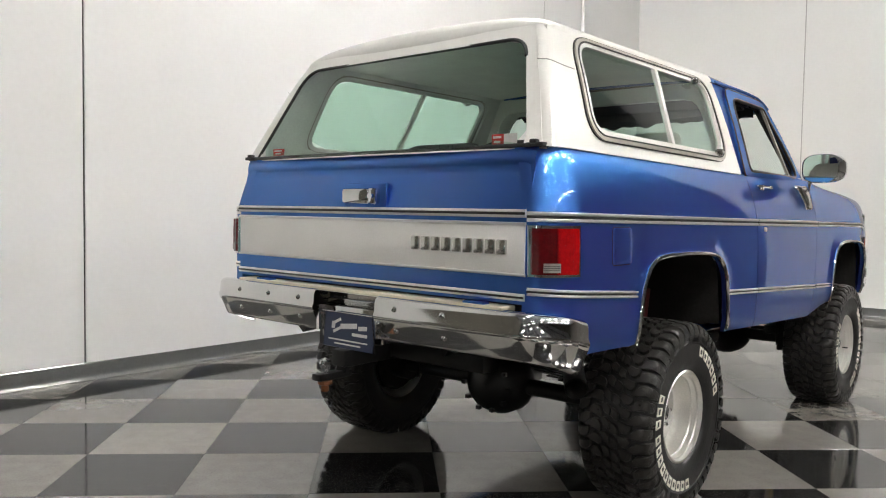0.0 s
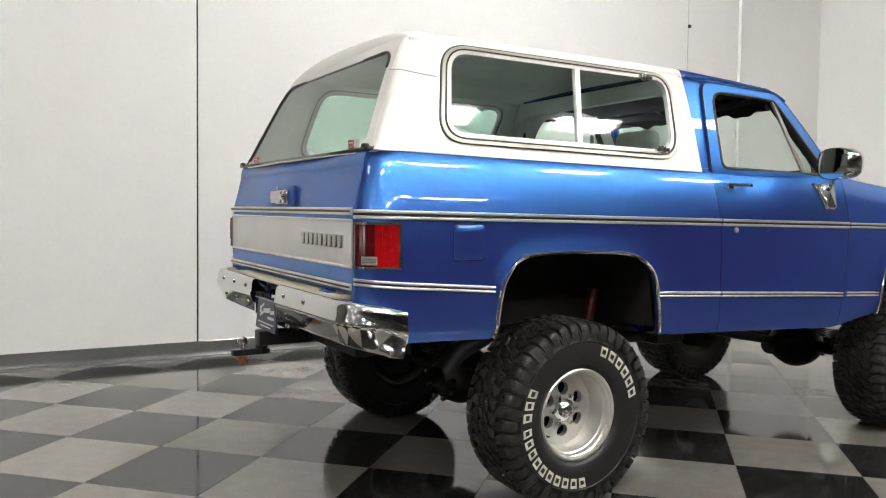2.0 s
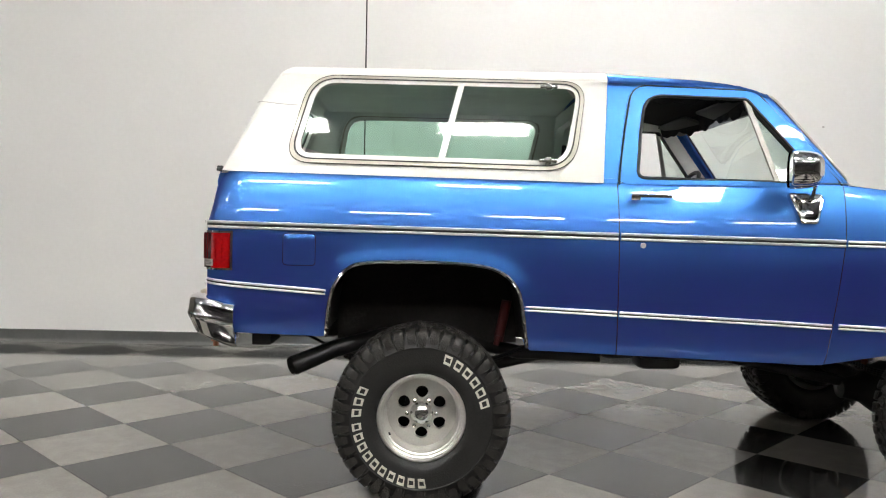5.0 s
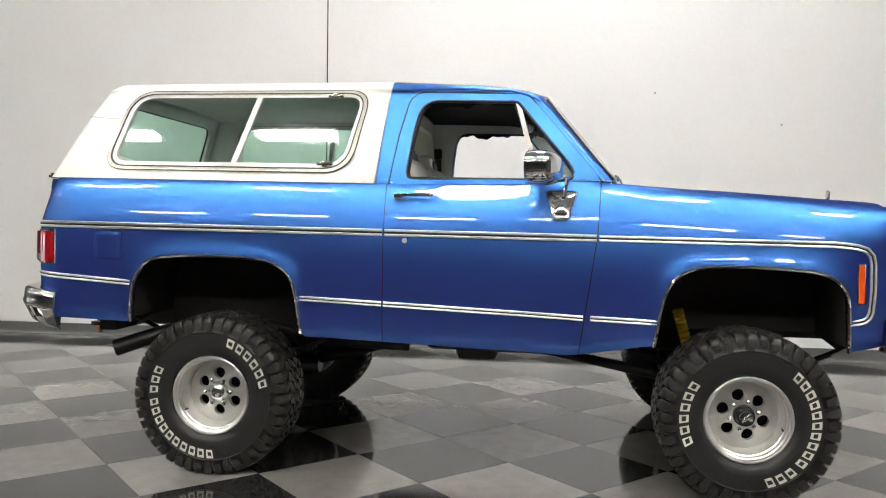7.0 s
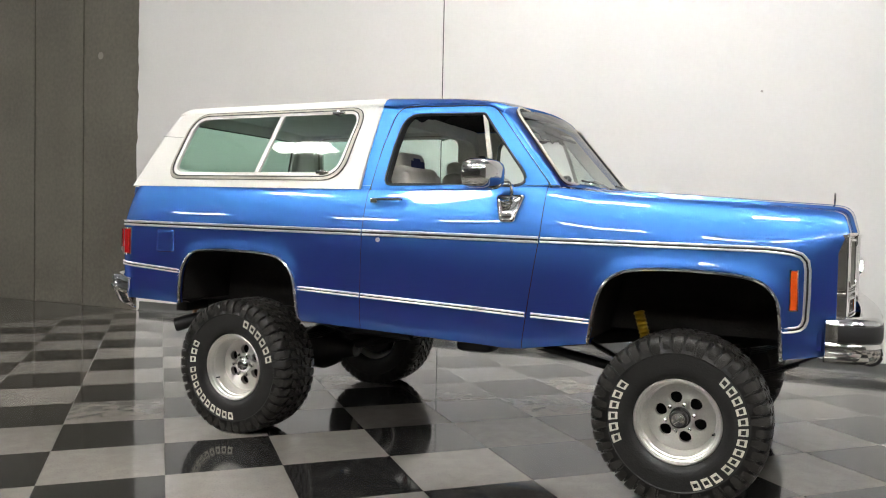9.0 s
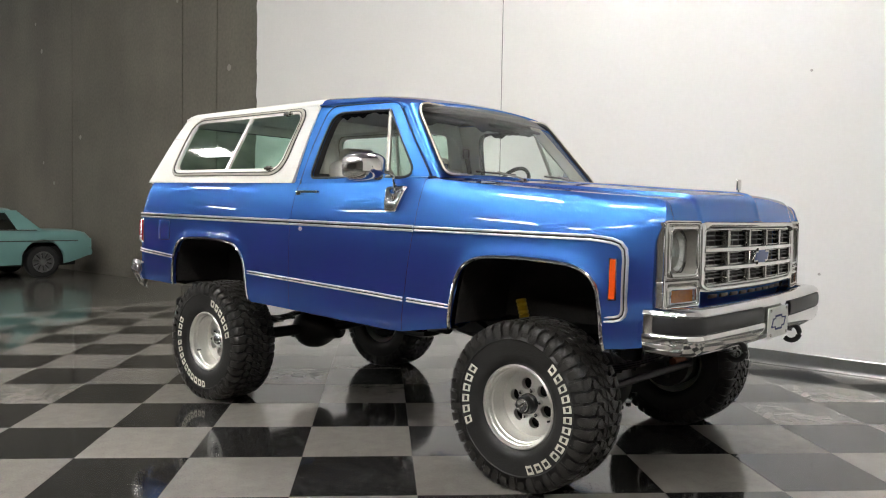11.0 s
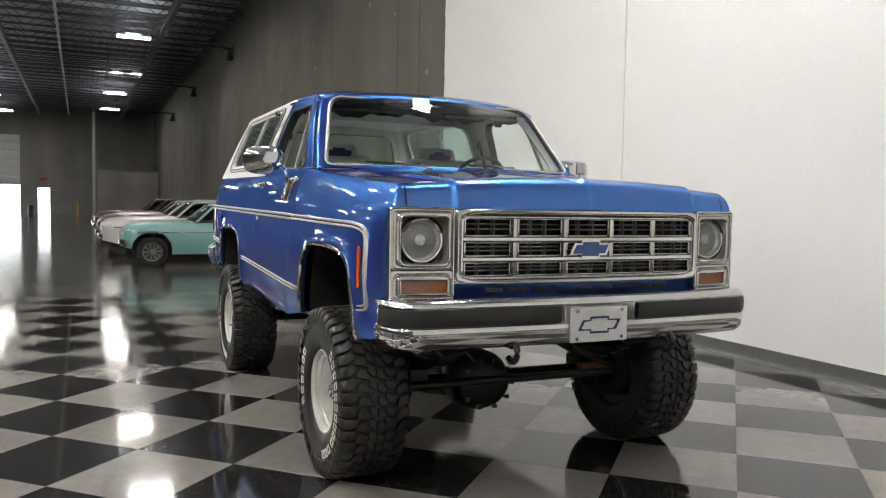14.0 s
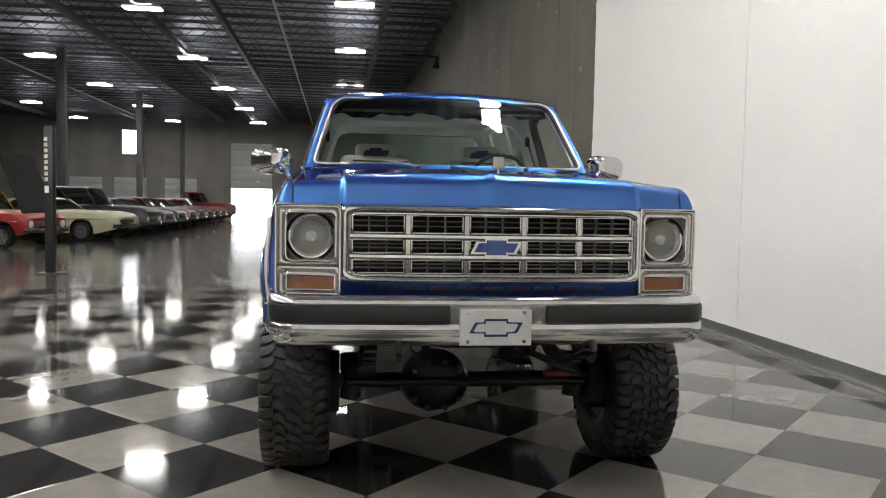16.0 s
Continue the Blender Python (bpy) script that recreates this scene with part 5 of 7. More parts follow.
    part("lamp_ring", lathe([(0.012, 0.099), (0.02, 0.108), (0.010, 0.11), (0.0, 0.108)], 40, "x"), BLACKP, lamp)
    part("turn_signal", plate(sig, front(-0.006), (-0.015, 0, 0)), AMBERDK, truck, "amber turn signal lens")
    part("fender_front", sheet([[(GF(y) - 0.085, s * y, z) for z in np.linspace(0.80, 1.338, 8)] for y in np.linspace(0.66, 0.942, 8)], (-0.02, 0, 0)), BLUE, truck)
val = part("valance", sheet([[(GF(y) - 0.02 - 0.05 * (1.012 - z) / 0.15, y, z) for z in np.linspace(0.87, 1.014, 5)] for y in np.linspace(-0.662, 0.662, 15)], (-0.015, 0, 0)), BLUE, truck, "blue lower valance with dark slots")
for k in range(9):
    y = -0.46 + k * 0.115
    part("slot", span(GF(y) - 0.05, GF(y) - 0.022, y - 0.043, y + 0.043, 0.972, 0.99, 0.003), SEAL, val)

def fb_path():
    out = []
    half = [(2.215 - 0.035 * (y / 0.83) ** 2, y, 1.0, 0.0) for y in np.linspace(0, 0.83, 9)]
    for k in range(1, 9):
        a = k / 8 * math.pi / 2
        half.append((2.18 - 0.11 * (1 - math.cos(a)), 0.83 + 0.10 * math.sin(a), math.cos(a), math.sin(a)))
    half += [(2.03, 0.934, 0, 1), (1.98, 0.934, 0, 1), (1.974, 0.92, 0, 1)]
    left = [(x, y, nx, ny) for x, y, nx, ny in half]
    right = [(x, -y, nx, -ny) for x, y, nx, ny in half[:0:-1]]
    return right + left
FB = [(-0.06, 0.955), (-0.02, 0.962), (0.015, 0.958), (0.032, 0.944), (0.036, 0.930), (0.026, 0.926), (0.024, 0.845), (0.033, 0.843), (0.038, 0.836), (0.0385, 0.822), (0.036, 0.804), (0.031, 0.786), (0.024, 0.770), (0.013, 0.757), (-0.002, 0.749), (-0.018, 0.747), (-0.03, 0.75)]
fbump = part("front_bumper", sweep(fb_path(), FB), CHROME, truck, "chrome front bumper with black rubber strips")
path = fb_path()[2:-2]
STRIP = [(0.025, 0.924), (0.036, 0.920), (0.040, 0.905), (0.040, 0.865), (0.036, 0.850), (0.025, 0.846)]
part("rubber_strip", sweep([q for q in path if q[1] < -0.18], STRIP), BLACKP, fbump, "black rubber bumper strip")
part("rubber_strip", sweep([q for q in path if q[1] > 0.18], STRIP), BLACKP, fbump, "black rubber bumper strip")
fp = part("number_plate", box((2.258, -0.015, 0.835), (0.006, 0.305, 0.155), 0.002, 1), PLATEWHITE, truck, "pale plate with a dark blue outlined mark")
o = [(y * 1.02, z * 0.9) for y, z in bow_tie]
part("mark_outline", ring(o, [(y * 0.86, z * 0.74) for y, z in o], lambda y, z: (2.262, y - 0.015, z + 0.833), (0.0015, 0, 0), c=Vector((0, 0)), n=96), LOGOBLUE, fp, smooth=0)
for y, z in ((-0.12, 0.062), (0.12, 0.062), (-0.12, -0.06), (0.12, -0.06)):
    part("plate_screw", disc((2.263, y - 0.015, 0.835 + z), 0.008, "x", 10, 0.006), DULLCHROME, fp)
for s in (-1, 1):
    part("tow_hook", tube([(2.02, s * 0.42, 0.775), (2.15, s * 0.42, 0.772)] + [(2.195 + 0.045 * math.sin(a), s * 0.42, 0.727 + 0.045 * math.cos(a)) for a in np.linspace(0, 3.9, 14)], 0.0145, 10), STEELBLK, truck)

# mirrors on swan-neck arms
for s in (-1, 1):
    cx, cy, cz = 0.37, s * 1.108, 1.603
    bm = bmesh.new()
    P = []
    for x, k in ((-0.068, 0.95), (-0.061, 1.0), (-0.03, 0.998), (0.005, 0.97), (0.034, 0.90), (0.055, 0.77), (0.068, 0.55), (0.074, 0.28), (0.075, 0.03)):
        P.append([(cx + x, cy + k * 0.122 * math.copysign(abs(math.cos(a)) ** 0.68, math.cos(a)), cz + k * 0.086 * math.copysign(abs(math.sin(a)) ** 0.68, math.sin(a))) for a in np.linspace(0, math.tau, 37)])
    turned = Matrix.Translation((cx, cy, 0)) @ Matrix.Rotation(radians(s * 18), 4, "Z") @ Matrix.Translation((-cx, -cy, 0))
    shell, face = sheet(P), plate([(p[1], p[2]) for p in P[0][:-1]], lambda y, z: (cx - 0.062, y, z), (0.003, 0, 0))
    for b in (shell, face):
        bmesh.ops.transform(b, matrix=turned, verts=b.verts)
    mir = part("door_mirror", shell, CHROME, truck, "chrome swan-neck door mirror")
    part("mirror_glass", face, MIRROR, mir, "silvered mirror glass")
    part("mirror_arm", tube([(cx + 0.05, s * 1.06, cz - 0.03), (cx + 0.09, s * 1.02, cz - 0.03), (cx + 0.105, s * 1.0, cz - 0.05), (cx + 0.10, s * 0.985, cz - 0.09), (cx + 0.09, s * 0.98, cz - 0.13)], 0.011, 8), CHROME, mir)
    foot = rounded([(cx + 0.08 - 0.088, 1.505), (cx + 0.08 + 0.088, 1.505), (cx + 0.08 + 0.042, 1.355), (cx + 0.08 - 0.042, 1.355)], [0.02, 0.02, 0.018, 0.018], 5)
    fo = ray_outline(foot, (cx + 0.08, 1.45), 64)
    rows = []
    for t, l in ((1.0, -0.01), (1.0, 0.014), (0.96, 0.026), (0.88, 0.032), (0.80, 0.030), (0.70, 0.033), (0.3, 0.037), (0.01, 0.038)):
        q = [Vector((cx + 0.08, 1.45)) + (p - Vector((cx + 0.08, 1.45))) * t for p in fo]
        rows.append([(p.x, s * (half_width(p.x, p.y) + l), p.y) for p in q + q[:1]])
    part("mirror_foot", sheet(rows), CHROME, mir)

# ---- wheels ----
RT, HUB_Z, HUB_Y = 0.426, 0.412, 0.875
LOWEST = -HUB_Z + 0.0015


def flatten(bm):
    for v in bm.verts:
        if v.co.z < LOWEST:
            v.co.z = LOWEST
    return bm


def polar(a, r, th):
    return Vector((r * math.cos(th), a, r * math.sin(th)))


def long_lug(stations, th):
    """A tread block along stations of (across, top radius, turn, width round the tyre, depth), with eased edges."""
    bm = bmesh.new()
    rows = []
    for a, r, turn, w, dep in stations:
        c = th + turn
        rows.append([bm.verts.new(polar(a, rr, c + d * w / 2)) for rr, d in ((r - dep, -1.06), (r - 0.0025, -1.0), (r, -0.86), (r, 0.86), (r - 0.0025, 1.0), (r - dep, 1.06))])
    for s0, s1 in zip(rows, rows[1:]):
        for k in range(5):
            bm.faces.new((s0[k], s0[k + 1], s1[k + 1], s1[k]))
    bm.faces.new(rows[0][::-1])
    bm.faces.new(rows[-1])
    return bm


TYRE = [(-0.118, 0.203), (-0.142, 0.214), (-0.156, 0.24), (-0.161, 0.268), (-0.1605, 0.331), (-0.1635, 0.334), (-0.1635, 0.338), (-0.160, 0.341), (-0.156, 0.362), (-0.149, 0.382), (-0.136, 0.398), (-0.12, 0.406), (-0.06, 0.411), (0.06, 0.411), (0.12, 0.406), (0.136, 0.398), (0.149, 0.382), (0.156, 0.362), (0.160, 0.341), (0.1635, 0.338), (0.1635, 0.334), (0.1605, 0.331), (0.161, 0.268), (0.156, 0.24), (0.142, 0.214), (0.118, 0.203)]
N = 44
PITCH = math.tau / N
blocks = []
for k in range(N):
    th = k * PITCH
    long = k % 2
    for g, off in ((-1, 0.0), (1, PITCH / 2)):
        q = PITCH * g
        # shoulder lug, broad at the edge, notched towards the crown
        blocks.append(long_lug([(g * 0.1665, 0.350 if long else 0.368, 0, PITCH * 0.50, 0.012), (g * 0.167, 0.385, 0, PITCH * 0.68, 0.014), (g * 0.161, 0.405, 0, PITCH * 0.72, 0.016), (g * 0.148, 0.418, 0.03 * q, PITCH * 0.72, 0.018), (g * 0.126, 0.4235, 0.02 * q, PITCH * 0.74, 0.018), (g * 0.108, RT - 0.001, -0.10 * q, PITCH * 0.66, 0.016), (g * (0.094 if long else 0.100), RT, -0.22 * q, PITCH * 0.42, 0.016)], th + off))
        # kinked intermediate block
        blocks.append(long_lug([(g * (0.090 if long else 0.095), RT, 0.34 * q, PITCH * 0.40, 0.015), (g * 0.076, RT, 0.22 * q, PITCH * 0.70, 0.015), (g * 0.056, RT + 0.0005, 0.30 * q, PITCH * 0.74, 0.015), (g * 0.041, RT + 0.001, 0.52 * q, PITCH * 0.50, 0.015)], th + off))
        # short centre block
        blocks.append(long_lug([(g * 0.036, RT + 0.001, -0.06 * q, PITCH * 0.46, 0.015), (g * 0.022, RT + 0.001, 0.06 * q, PITCH * 0.72, 0.015), (g * 0.004, RT + 0.001, 0.26 * q, PITCH * 0.56, 0.015)], th + off))
        # thin rib on the sidewall below the lug
        if long:
            blocks.append(long_lug([(g * 0.1625, 0.342, 0.5 * PITCH, PITCH * 0.10, 0.006), (g * 0.166, 0.365, 0.5 * PITCH, PITCH * 0.12, 0.010), (g * 0.160, 0.39, 0.5 * PITCH, PITCH * 0.12, 0.012)], th + off))


def bar_glyph(th, w, r0, r1, a=-0.1635, lean=0.16):
    """A raised outlined block on the sidewall, leaning a little like slanted lettering."""
    def at(r, d):
        return polar(a, r, th + d * w / 2 + lean * w * ((r - r0) / (r1 - r0) - 0.5))
    ds = (-1, -0.3, 0.3, 1)
    bw, br = 0.36, 0.0115
    o = [at(r0, d) for d in ds] + [at(r1, d) for d in ds[::-1]]
    i = [at(r0 + br, d * (1 - bw)) for d in ds] + [at(r1 - br, d * (1 - bw)) for d in ds[::-1]]
    return sheet([o + o[:1], i + i[:1]], (0, 0.004, 0))


WORDS = ((72, -10.4, 6), (-84, -9.3, 10), (180, -10.0, 3))
glyphs = []
for start, step, count in WORDS:
    for k in range(count):
        glyphs.append(bar_glyph(radians(start + step * (k + 0.5)), radians(abs(step) * 0.68), 0.281, 0.325))



def rim_face():
    """A ring of metal with six round holes."""
    bm = bmesh.new()
    R0, R1, RC, A = 0.05, 0.168, 0.098, -0.022
    for k in range(6):
        t0 = (k - 0.5) * math.tau / 6
        th = k * math.tau / 6
        n = 32
        hole_c = polar(0, RC, th)
        outer, inner = [], []
        for q in range(n):
            a = q * math.tau / n
            for ac in (math.atan2(math.tau / 12 * RC, R1 - RC), math.atan2(math.tau / 12 * RC, R0 - RC)):
                for g in (ac, math.tau - ac):
                    if abs(a - g) <= math.pi / n:
                        a = g
            d = Vector((math.cos(a), math.sin(a)))
            # sector outline in (radius, angle) space
            du, dv = d.x, d.y
            su = (R1 - RC) / du if du > 0 else (R0 - RC) / du if du < 0 else 9
            half = math.tau / 12 * RC
            sv = half / abs(dv) if dv else 9
            m = min(abs(su), sv)
            r, an = RC + du * m, th + dv * m / RC
            dish = lambda r: A - 0.012 * math.cos((r - R0) / (R1 - R0) * math.pi) * 0.6
            outer.append(bm.verts.new(polar(dish(r), r, an)))
            rh = 0.0295
            rr, aa = RC + du * rh, th + dv * rh / RC
            inner.append((bm.verts.new(polar(dish(rr) + 0.001, rr, aa)), bm.verts.new(polar(dish(rr) + 0.03, rr, aa))))
        for q in range(n):
            z = (q + 1) % n
            bm.faces.new((outer[q], outer[z], inner[z][0], inner[q][0]))
            bm.faces.new((inner[q][0], inner[z][0], inner[z][1], inner[q][1]))
    bmesh.ops.remove_doubles(bm, verts=bm.verts, dist=0.0008)
    return bm


BARREL = [(-0.10, 0.206), (-0.136, 0.210), (-0.142, 0.204), (-0.140, 0.197), (-0.124, 0.194), (-0.119, 0.187), (-0.098, 0.185), (-0.093, 0.179), (-0.052, 0.176), (-0.030, 0.173), (-0.015, 0.167), (0.06, 0.175), (0.12, 0.19), (0.135, 0.208), (0.10, 0.208)]
meshes = {}
tyre_bm, tread_bm = flatten(lathe(TYRE, 96)), flatten(join(*blocks))


def wheel(x, side, front_axle, spin):
    w = part("wheel", lathe(BARREL, 64), ALU, truck, "polished cast aluminium wheel with six holes") if "wheel" not in meshes else new("wheel", meshes["wheel"])
    w.parent = truck
    w["label"] = "cast aluminium wheel on a tall mud tyre"
    meshes.setdefault("wheel", w.data)
    w.matrix_local = pose(x, -HUB_Y, HUB_Z) if side < 0 else pose(x, HUB_Y, HUB_Z, 0, 0, 180)

    def piece(name, make, material, label="", turn=0.0, key=None):
        key = key or name
        if key in meshes:
            ob = new(name, meshes[key])
            ob.parent = w
            if label:
                ob["label"] = label
        else:
            ob = part(name, make(), material, w, label)
            meshes[key] = ob.data
        ob.rotation_euler.y = radians(-turn)
        return ob
    piece("tyre", lambda: tyre_bm, RUBBER, "black mud terrain tyre")
    piece("tread", lambda: tread_bm, TREADR, "chunky tread blocks")
    for k, g in enumerate(glyphs):
        piece("sidewall_mark", lambda g=g: g, LETTER, "", spin, "mark%d" % k)
    piece("rim_face", rim_face, ALU, "", spin + 90)
    piece("brake_drum", lambda: lathe([(0.0, 0.16), (0.10, 0.165), (0.12, 0.15), (0.12, 0.02)], 32), UNDER)
    if front_axle:
        piece("hub", lambda: lathe([(-0.03, 0.052), (-0.05, 0.050), (-0.055, 0.044), (-0.088, 0.042), (-0.092, 0.035), (-0.093, 0.001)], 28), STEELBLK, "dark locking hub", 0, "hubf")
        piece("hub_dial", lambda: join(lathe([(-0.092, 0.034), (-0.098, 0.032), (-0.099, 0.001)], 24), span(-0.008, 0.008, -0.108, -0.098, -0.028, 0.028, 0.003)), CHROME, "chrome hub dial", spin)
    else:
        piece("hub", lambda: lathe([(-0.03, 0.056), (-0.045, 0.052), (-0.052, 0.042), (-0.062, 0.034), (-0.066, 0.02), (-0.067, 0.001)], 28), CHROME, "chrome hub cap", 0, "hubr")
    for k in range(6):
        th = (k + 0.5) * math.tau / 6 + radians(spin + 90)
        nut = piece("lug_nut", lambda: lathe([(-0.026, 0.012), (-0.048, 0.010), (-0.052, 0.001)], 6), CHROME)
        nut.location = polar(0, 0.070, th)
    piece("valve", lambda: tube([(0, -0.08, 0.176), (0, -0.115, 0.170)], 0.005, 6), BLACKP, "", spin + 120)


wheel(-1.3525, -1, False, 0)
wheel(1.3525, -1, True, 134)
wheel(-1.3525, 1, False, 40)
wheel(1.3525, 1, True, 250)

# ---- chassis ----
for s in (-1, 1):
    part("frame_rail", tube([(-2.35, s * 0.44, 0.80), (-1.75, s * 0.44, 0.84), (-1.0, s * 0.44, 0.80), (-0.5, s * 0.44, 0.74), (0.6, s * 0.44, 0.70), (1.0, s * 0.42, 0.76), (1.7, s * 0.40, 0.80), (2.2, s * 0.42, 0.80)], 0.065, 4), STEELBLK, truck)
    for x in (-1.3525, 1.3525):
        spring = []
        for k in range(5):
            L = 0.62 - 0.1 * k
            spring.append(ribbon([(x + u * L, s * 0.52, 0.50 + 0.17 * u * u * (L / 0.62) ** 2 - k * 0.011 + 0.05) for u in np.linspace(-1, 1, 13)], 0.062, 0.010, (0, 0, 1)))
        part("leaf_spring", join(*spring, span(x - 0.07, x + 0.07, s * 0.47, s * 0.57, 0.44, 0.50, 0.006), tube([(x - 0.05, s * 0.56, 0.36), (x - 0.05, s * 0.56, 0.56)], 0.008, 6), tube([(x + 0.05, s * 0.56, 0.36), (x + 0.05, s * 0.56, 0.56)], 0.008, 6)), STEELBLK, truck)
    part("shock_absorber", join(tube([(-0.965, s * 0.60, 0.72), (-0.925, s * 0.60, 0.93)], 0.026, 12), tube([(-0.978, s * 0.62, 0.70), (-0.965, s * 0.62, 0.75)], 0.016, 8)), REDM, truck, "red shock absorber")
    boot = [(0.0105 * k, 0.031 if k % 2 else 0.024) for k in range(27)]
    ob = part("shock_absorber", lathe(boot, 14, "z"), YELM, truck, "yellow ribbed shock absorber boot")
    ob.matrix_local = pose(1.150, s * 0.60, 0.63, 0, -16, 0)
    part("brake_backing", join(tube([(1.3525, s * 0.66, HUB_Z), (1.3525, s * 0.74, HUB_Z)], 0.16, 20), tube([(1.3525, s * 0.60, HUB_Z - 0.09), (1.3525, s * 0.60, HUB_Z + 0.14)], 0.055, 10)), UNDER, truck)
    part("inner_arch", sheet([[(a, s * y, b + 0.02) for y in (0.52, 0.7, 0.97)] for a, b in arch_fine[id(ARCH_R)]]), UNDER, truck)
    part("inner_arch", sheet([[(a, s * y, b + 0.02) for y in (0.50, 0.7, 0.96)] for a, b in arch_fine[id(ARCH_F)]]), UNDER, truck)
    part("arch_wall", sheet([[(a, s * 0.52, z) for z in (0.70, b + 0.02)] for a, b in arch_fine[id(ARCH_R)]]), UNDER, truck)
    part("arch_wall", sheet([[(a, s * 0.50, z) for z in (0.78, b + 0.02)] for a, b in arch_fine[id(ARCH_F)]]), UNDER, truck)
    part("rocker", sheet([[(x, s * y, z) for y, z in ((0.935, ZB(x) + 0.012), (0.90, ZB(x) - 0.006), (0.80, ZB(x) + 0.02), (0.7, ZB(x) + 0.06))] for x in np.linspace(-0.86, 0.89, 20)]), BLUE, truck)
    part("quarter_bottom", sheet([[(x, s * y, z) for y, z in ((0.93, ZB(x) + 0.012), (0.90, ZB(x) - 0.004), (0.70, ZB(x) + 0.03))] for x in np.linspace(-2.30, -1.81, 8)]), UNDER, truck)
    part("fender_bottom", sheet([[(x, s * y, z) for y, z in ((0.90, ZB(x) + 0.012), (0.87, ZB(x) - 0.004), (0.60, ZB(x) + 0.03))] for x in np.linspace(1.785, 2.05, 6)]), UNDER, truck)
for x, dy in ((-1.3525, 0.0), (1.3525, 0.16)):
    part("axle", join(tube([(x, -0.74, HUB_Z), (x, 0.74, HUB_Z)], 0.042, 14), tube([(x, -0.76, HUB_Z), (x, -0.66, HUB_Z)], 0.09, 14), tube([(x, 0.66, HUB_Z), (x, 0.76, HUB_Z)], 0.09, 14)), STEELBLK, truck)
    d = 1 if x > 0 else -1
    housing = lathe([(-0.13, 0.001), (-0.12, 0.08), (-0.09, 0.125), (-0.03, 0.148), (0.03, 0.148), (0.09, 0.12), (0.16, 0.07), (0.26, 0.05), (0.27, 0.001)], 20, "x")
    if d > 0:
        bmesh.ops.rotate(housing, cent=(0, 0, 0), matrix=Matrix.Rotation(math.pi, 3, "Z"), verts=housing.verts)
    ob = part("differential", join(housing, *[box((-d * -0.125 if d < 0 else 0.125, 0.115 * math.cos(a), 0.115 * math.sin(a)), (0.02, 0.018, 0.018)) for a in np.linspace(0, math.tau, 11)[:-1]]), STEELBLK, truck)
    ob.location, ob.scale = (x, -dy, HUB_Z), (1.12, 1.25, 1.1)
part("drive_shaft", tube([(-1.08, 0, 0.45), (-0.25, 0, 0.66)], 0.038, 12), STEELBLK, truck)
part("drive_shaft", tube([(1.08, -0.16, 0.45), (0.15, -0.12, 0.62)], 0.030, 12), STEELBLK, truck)
part("gearbox", join(span(-0.35, 0.15, -0.20, 0.20, 0.56, 0.86, 0.05), span(0.15, 0.8, -0.16, 0.16, 0.64, 0.9, 0.05), span(-0.15, 0.1, -0.3, -0.1, 0.52, 0.7, 0.04)), STEELBLK, truck)
part("engine_sump", join(span(0.8, 1.75, -0.35, 0.35, 0.72, 1.2, 0.05), span(0.95, 1.5, -0.18, 0.18, 0.6, 0.75, 0.04)), UNDER, truck)
part("floor_pan", join(span(-2.33, -1.82, -0.9, 0.9, 0.80, 0.84), span(-1.82, -0.86, -0.515, 0.515, 0.88, 0.92), span(-0.86, 0.72, -0.9, 0.9, 0.765, 0.80), span(0.70, 0.74, -0.9, 0.9, 0.76, 1.5), span(-2.32, -2.28, -0.86, 0.86, 0.78, 1.0)), UNDER, truck)
part("fuel_tank", span(-2.2, -1.8, -0.35, 0.35, 0.68, 0.86, 0.04), STEELBLK, truck)
ex = part("exhaust", tube([(-0.4, -0.42, 0.62), (-0.85, -0.46, 0.64), (-1.2, -0.52, 0.72), (-1.55, -0.60, 0.74), (-1.8, -0.70, 0.68), (-1.99, -0.84, 0.613)], [0.036, 0.036, 0.038, 0.04, 0.044, 0.048], 14, False), STEELBLK, truck, "black exhaust pipe with flared tip")
part("exhaust_bore", tube([(-1.8, -0.70, 0.68), (-1.995, -0.842, 0.612)], [0.036, 0.043], 14, False), UNDER, ex)
part("muffler", join(tube([(-0.15, -0.35, 0.665), (0.35, -0.35, 0.655)], 0.07, 14)), STEELBLK, truck)
part("steering_link", join(tube([(1.52, -0.62, 0.44), (1.55, 0.60, 0.44)], 0.020, 10), tube([(1.58, 0.30, 0.60), (1.54, 0.62, 0.46)], 0.018, 8)), STEELBLK, truck)
part("steering_damper", join(tube([(1.52, 0.40, 0.47), (1.52, 0.60, 0.47)], 0.024, 10)), RUST, truck)
part("brake_hose", tube([(1.42, -0.32, 0.74), (1.48, -0.30, 0.60), (1.46, -0.22, 0.53), (1.40, -0.14, 0.55)], 0.009, 6), BLACKP, truck)
for q in ((2.02, 2.1, -0.45, 0.45, 0.76, 0.84), (-0.55, -0.45, -0.44, 0.44, 0.64, 0.70), (-0.95, -0.88, -0.44, 0.44, 0.76, 0.82)):
    part("cross_member", span(*q, 0.01), STEELBLK, truck)

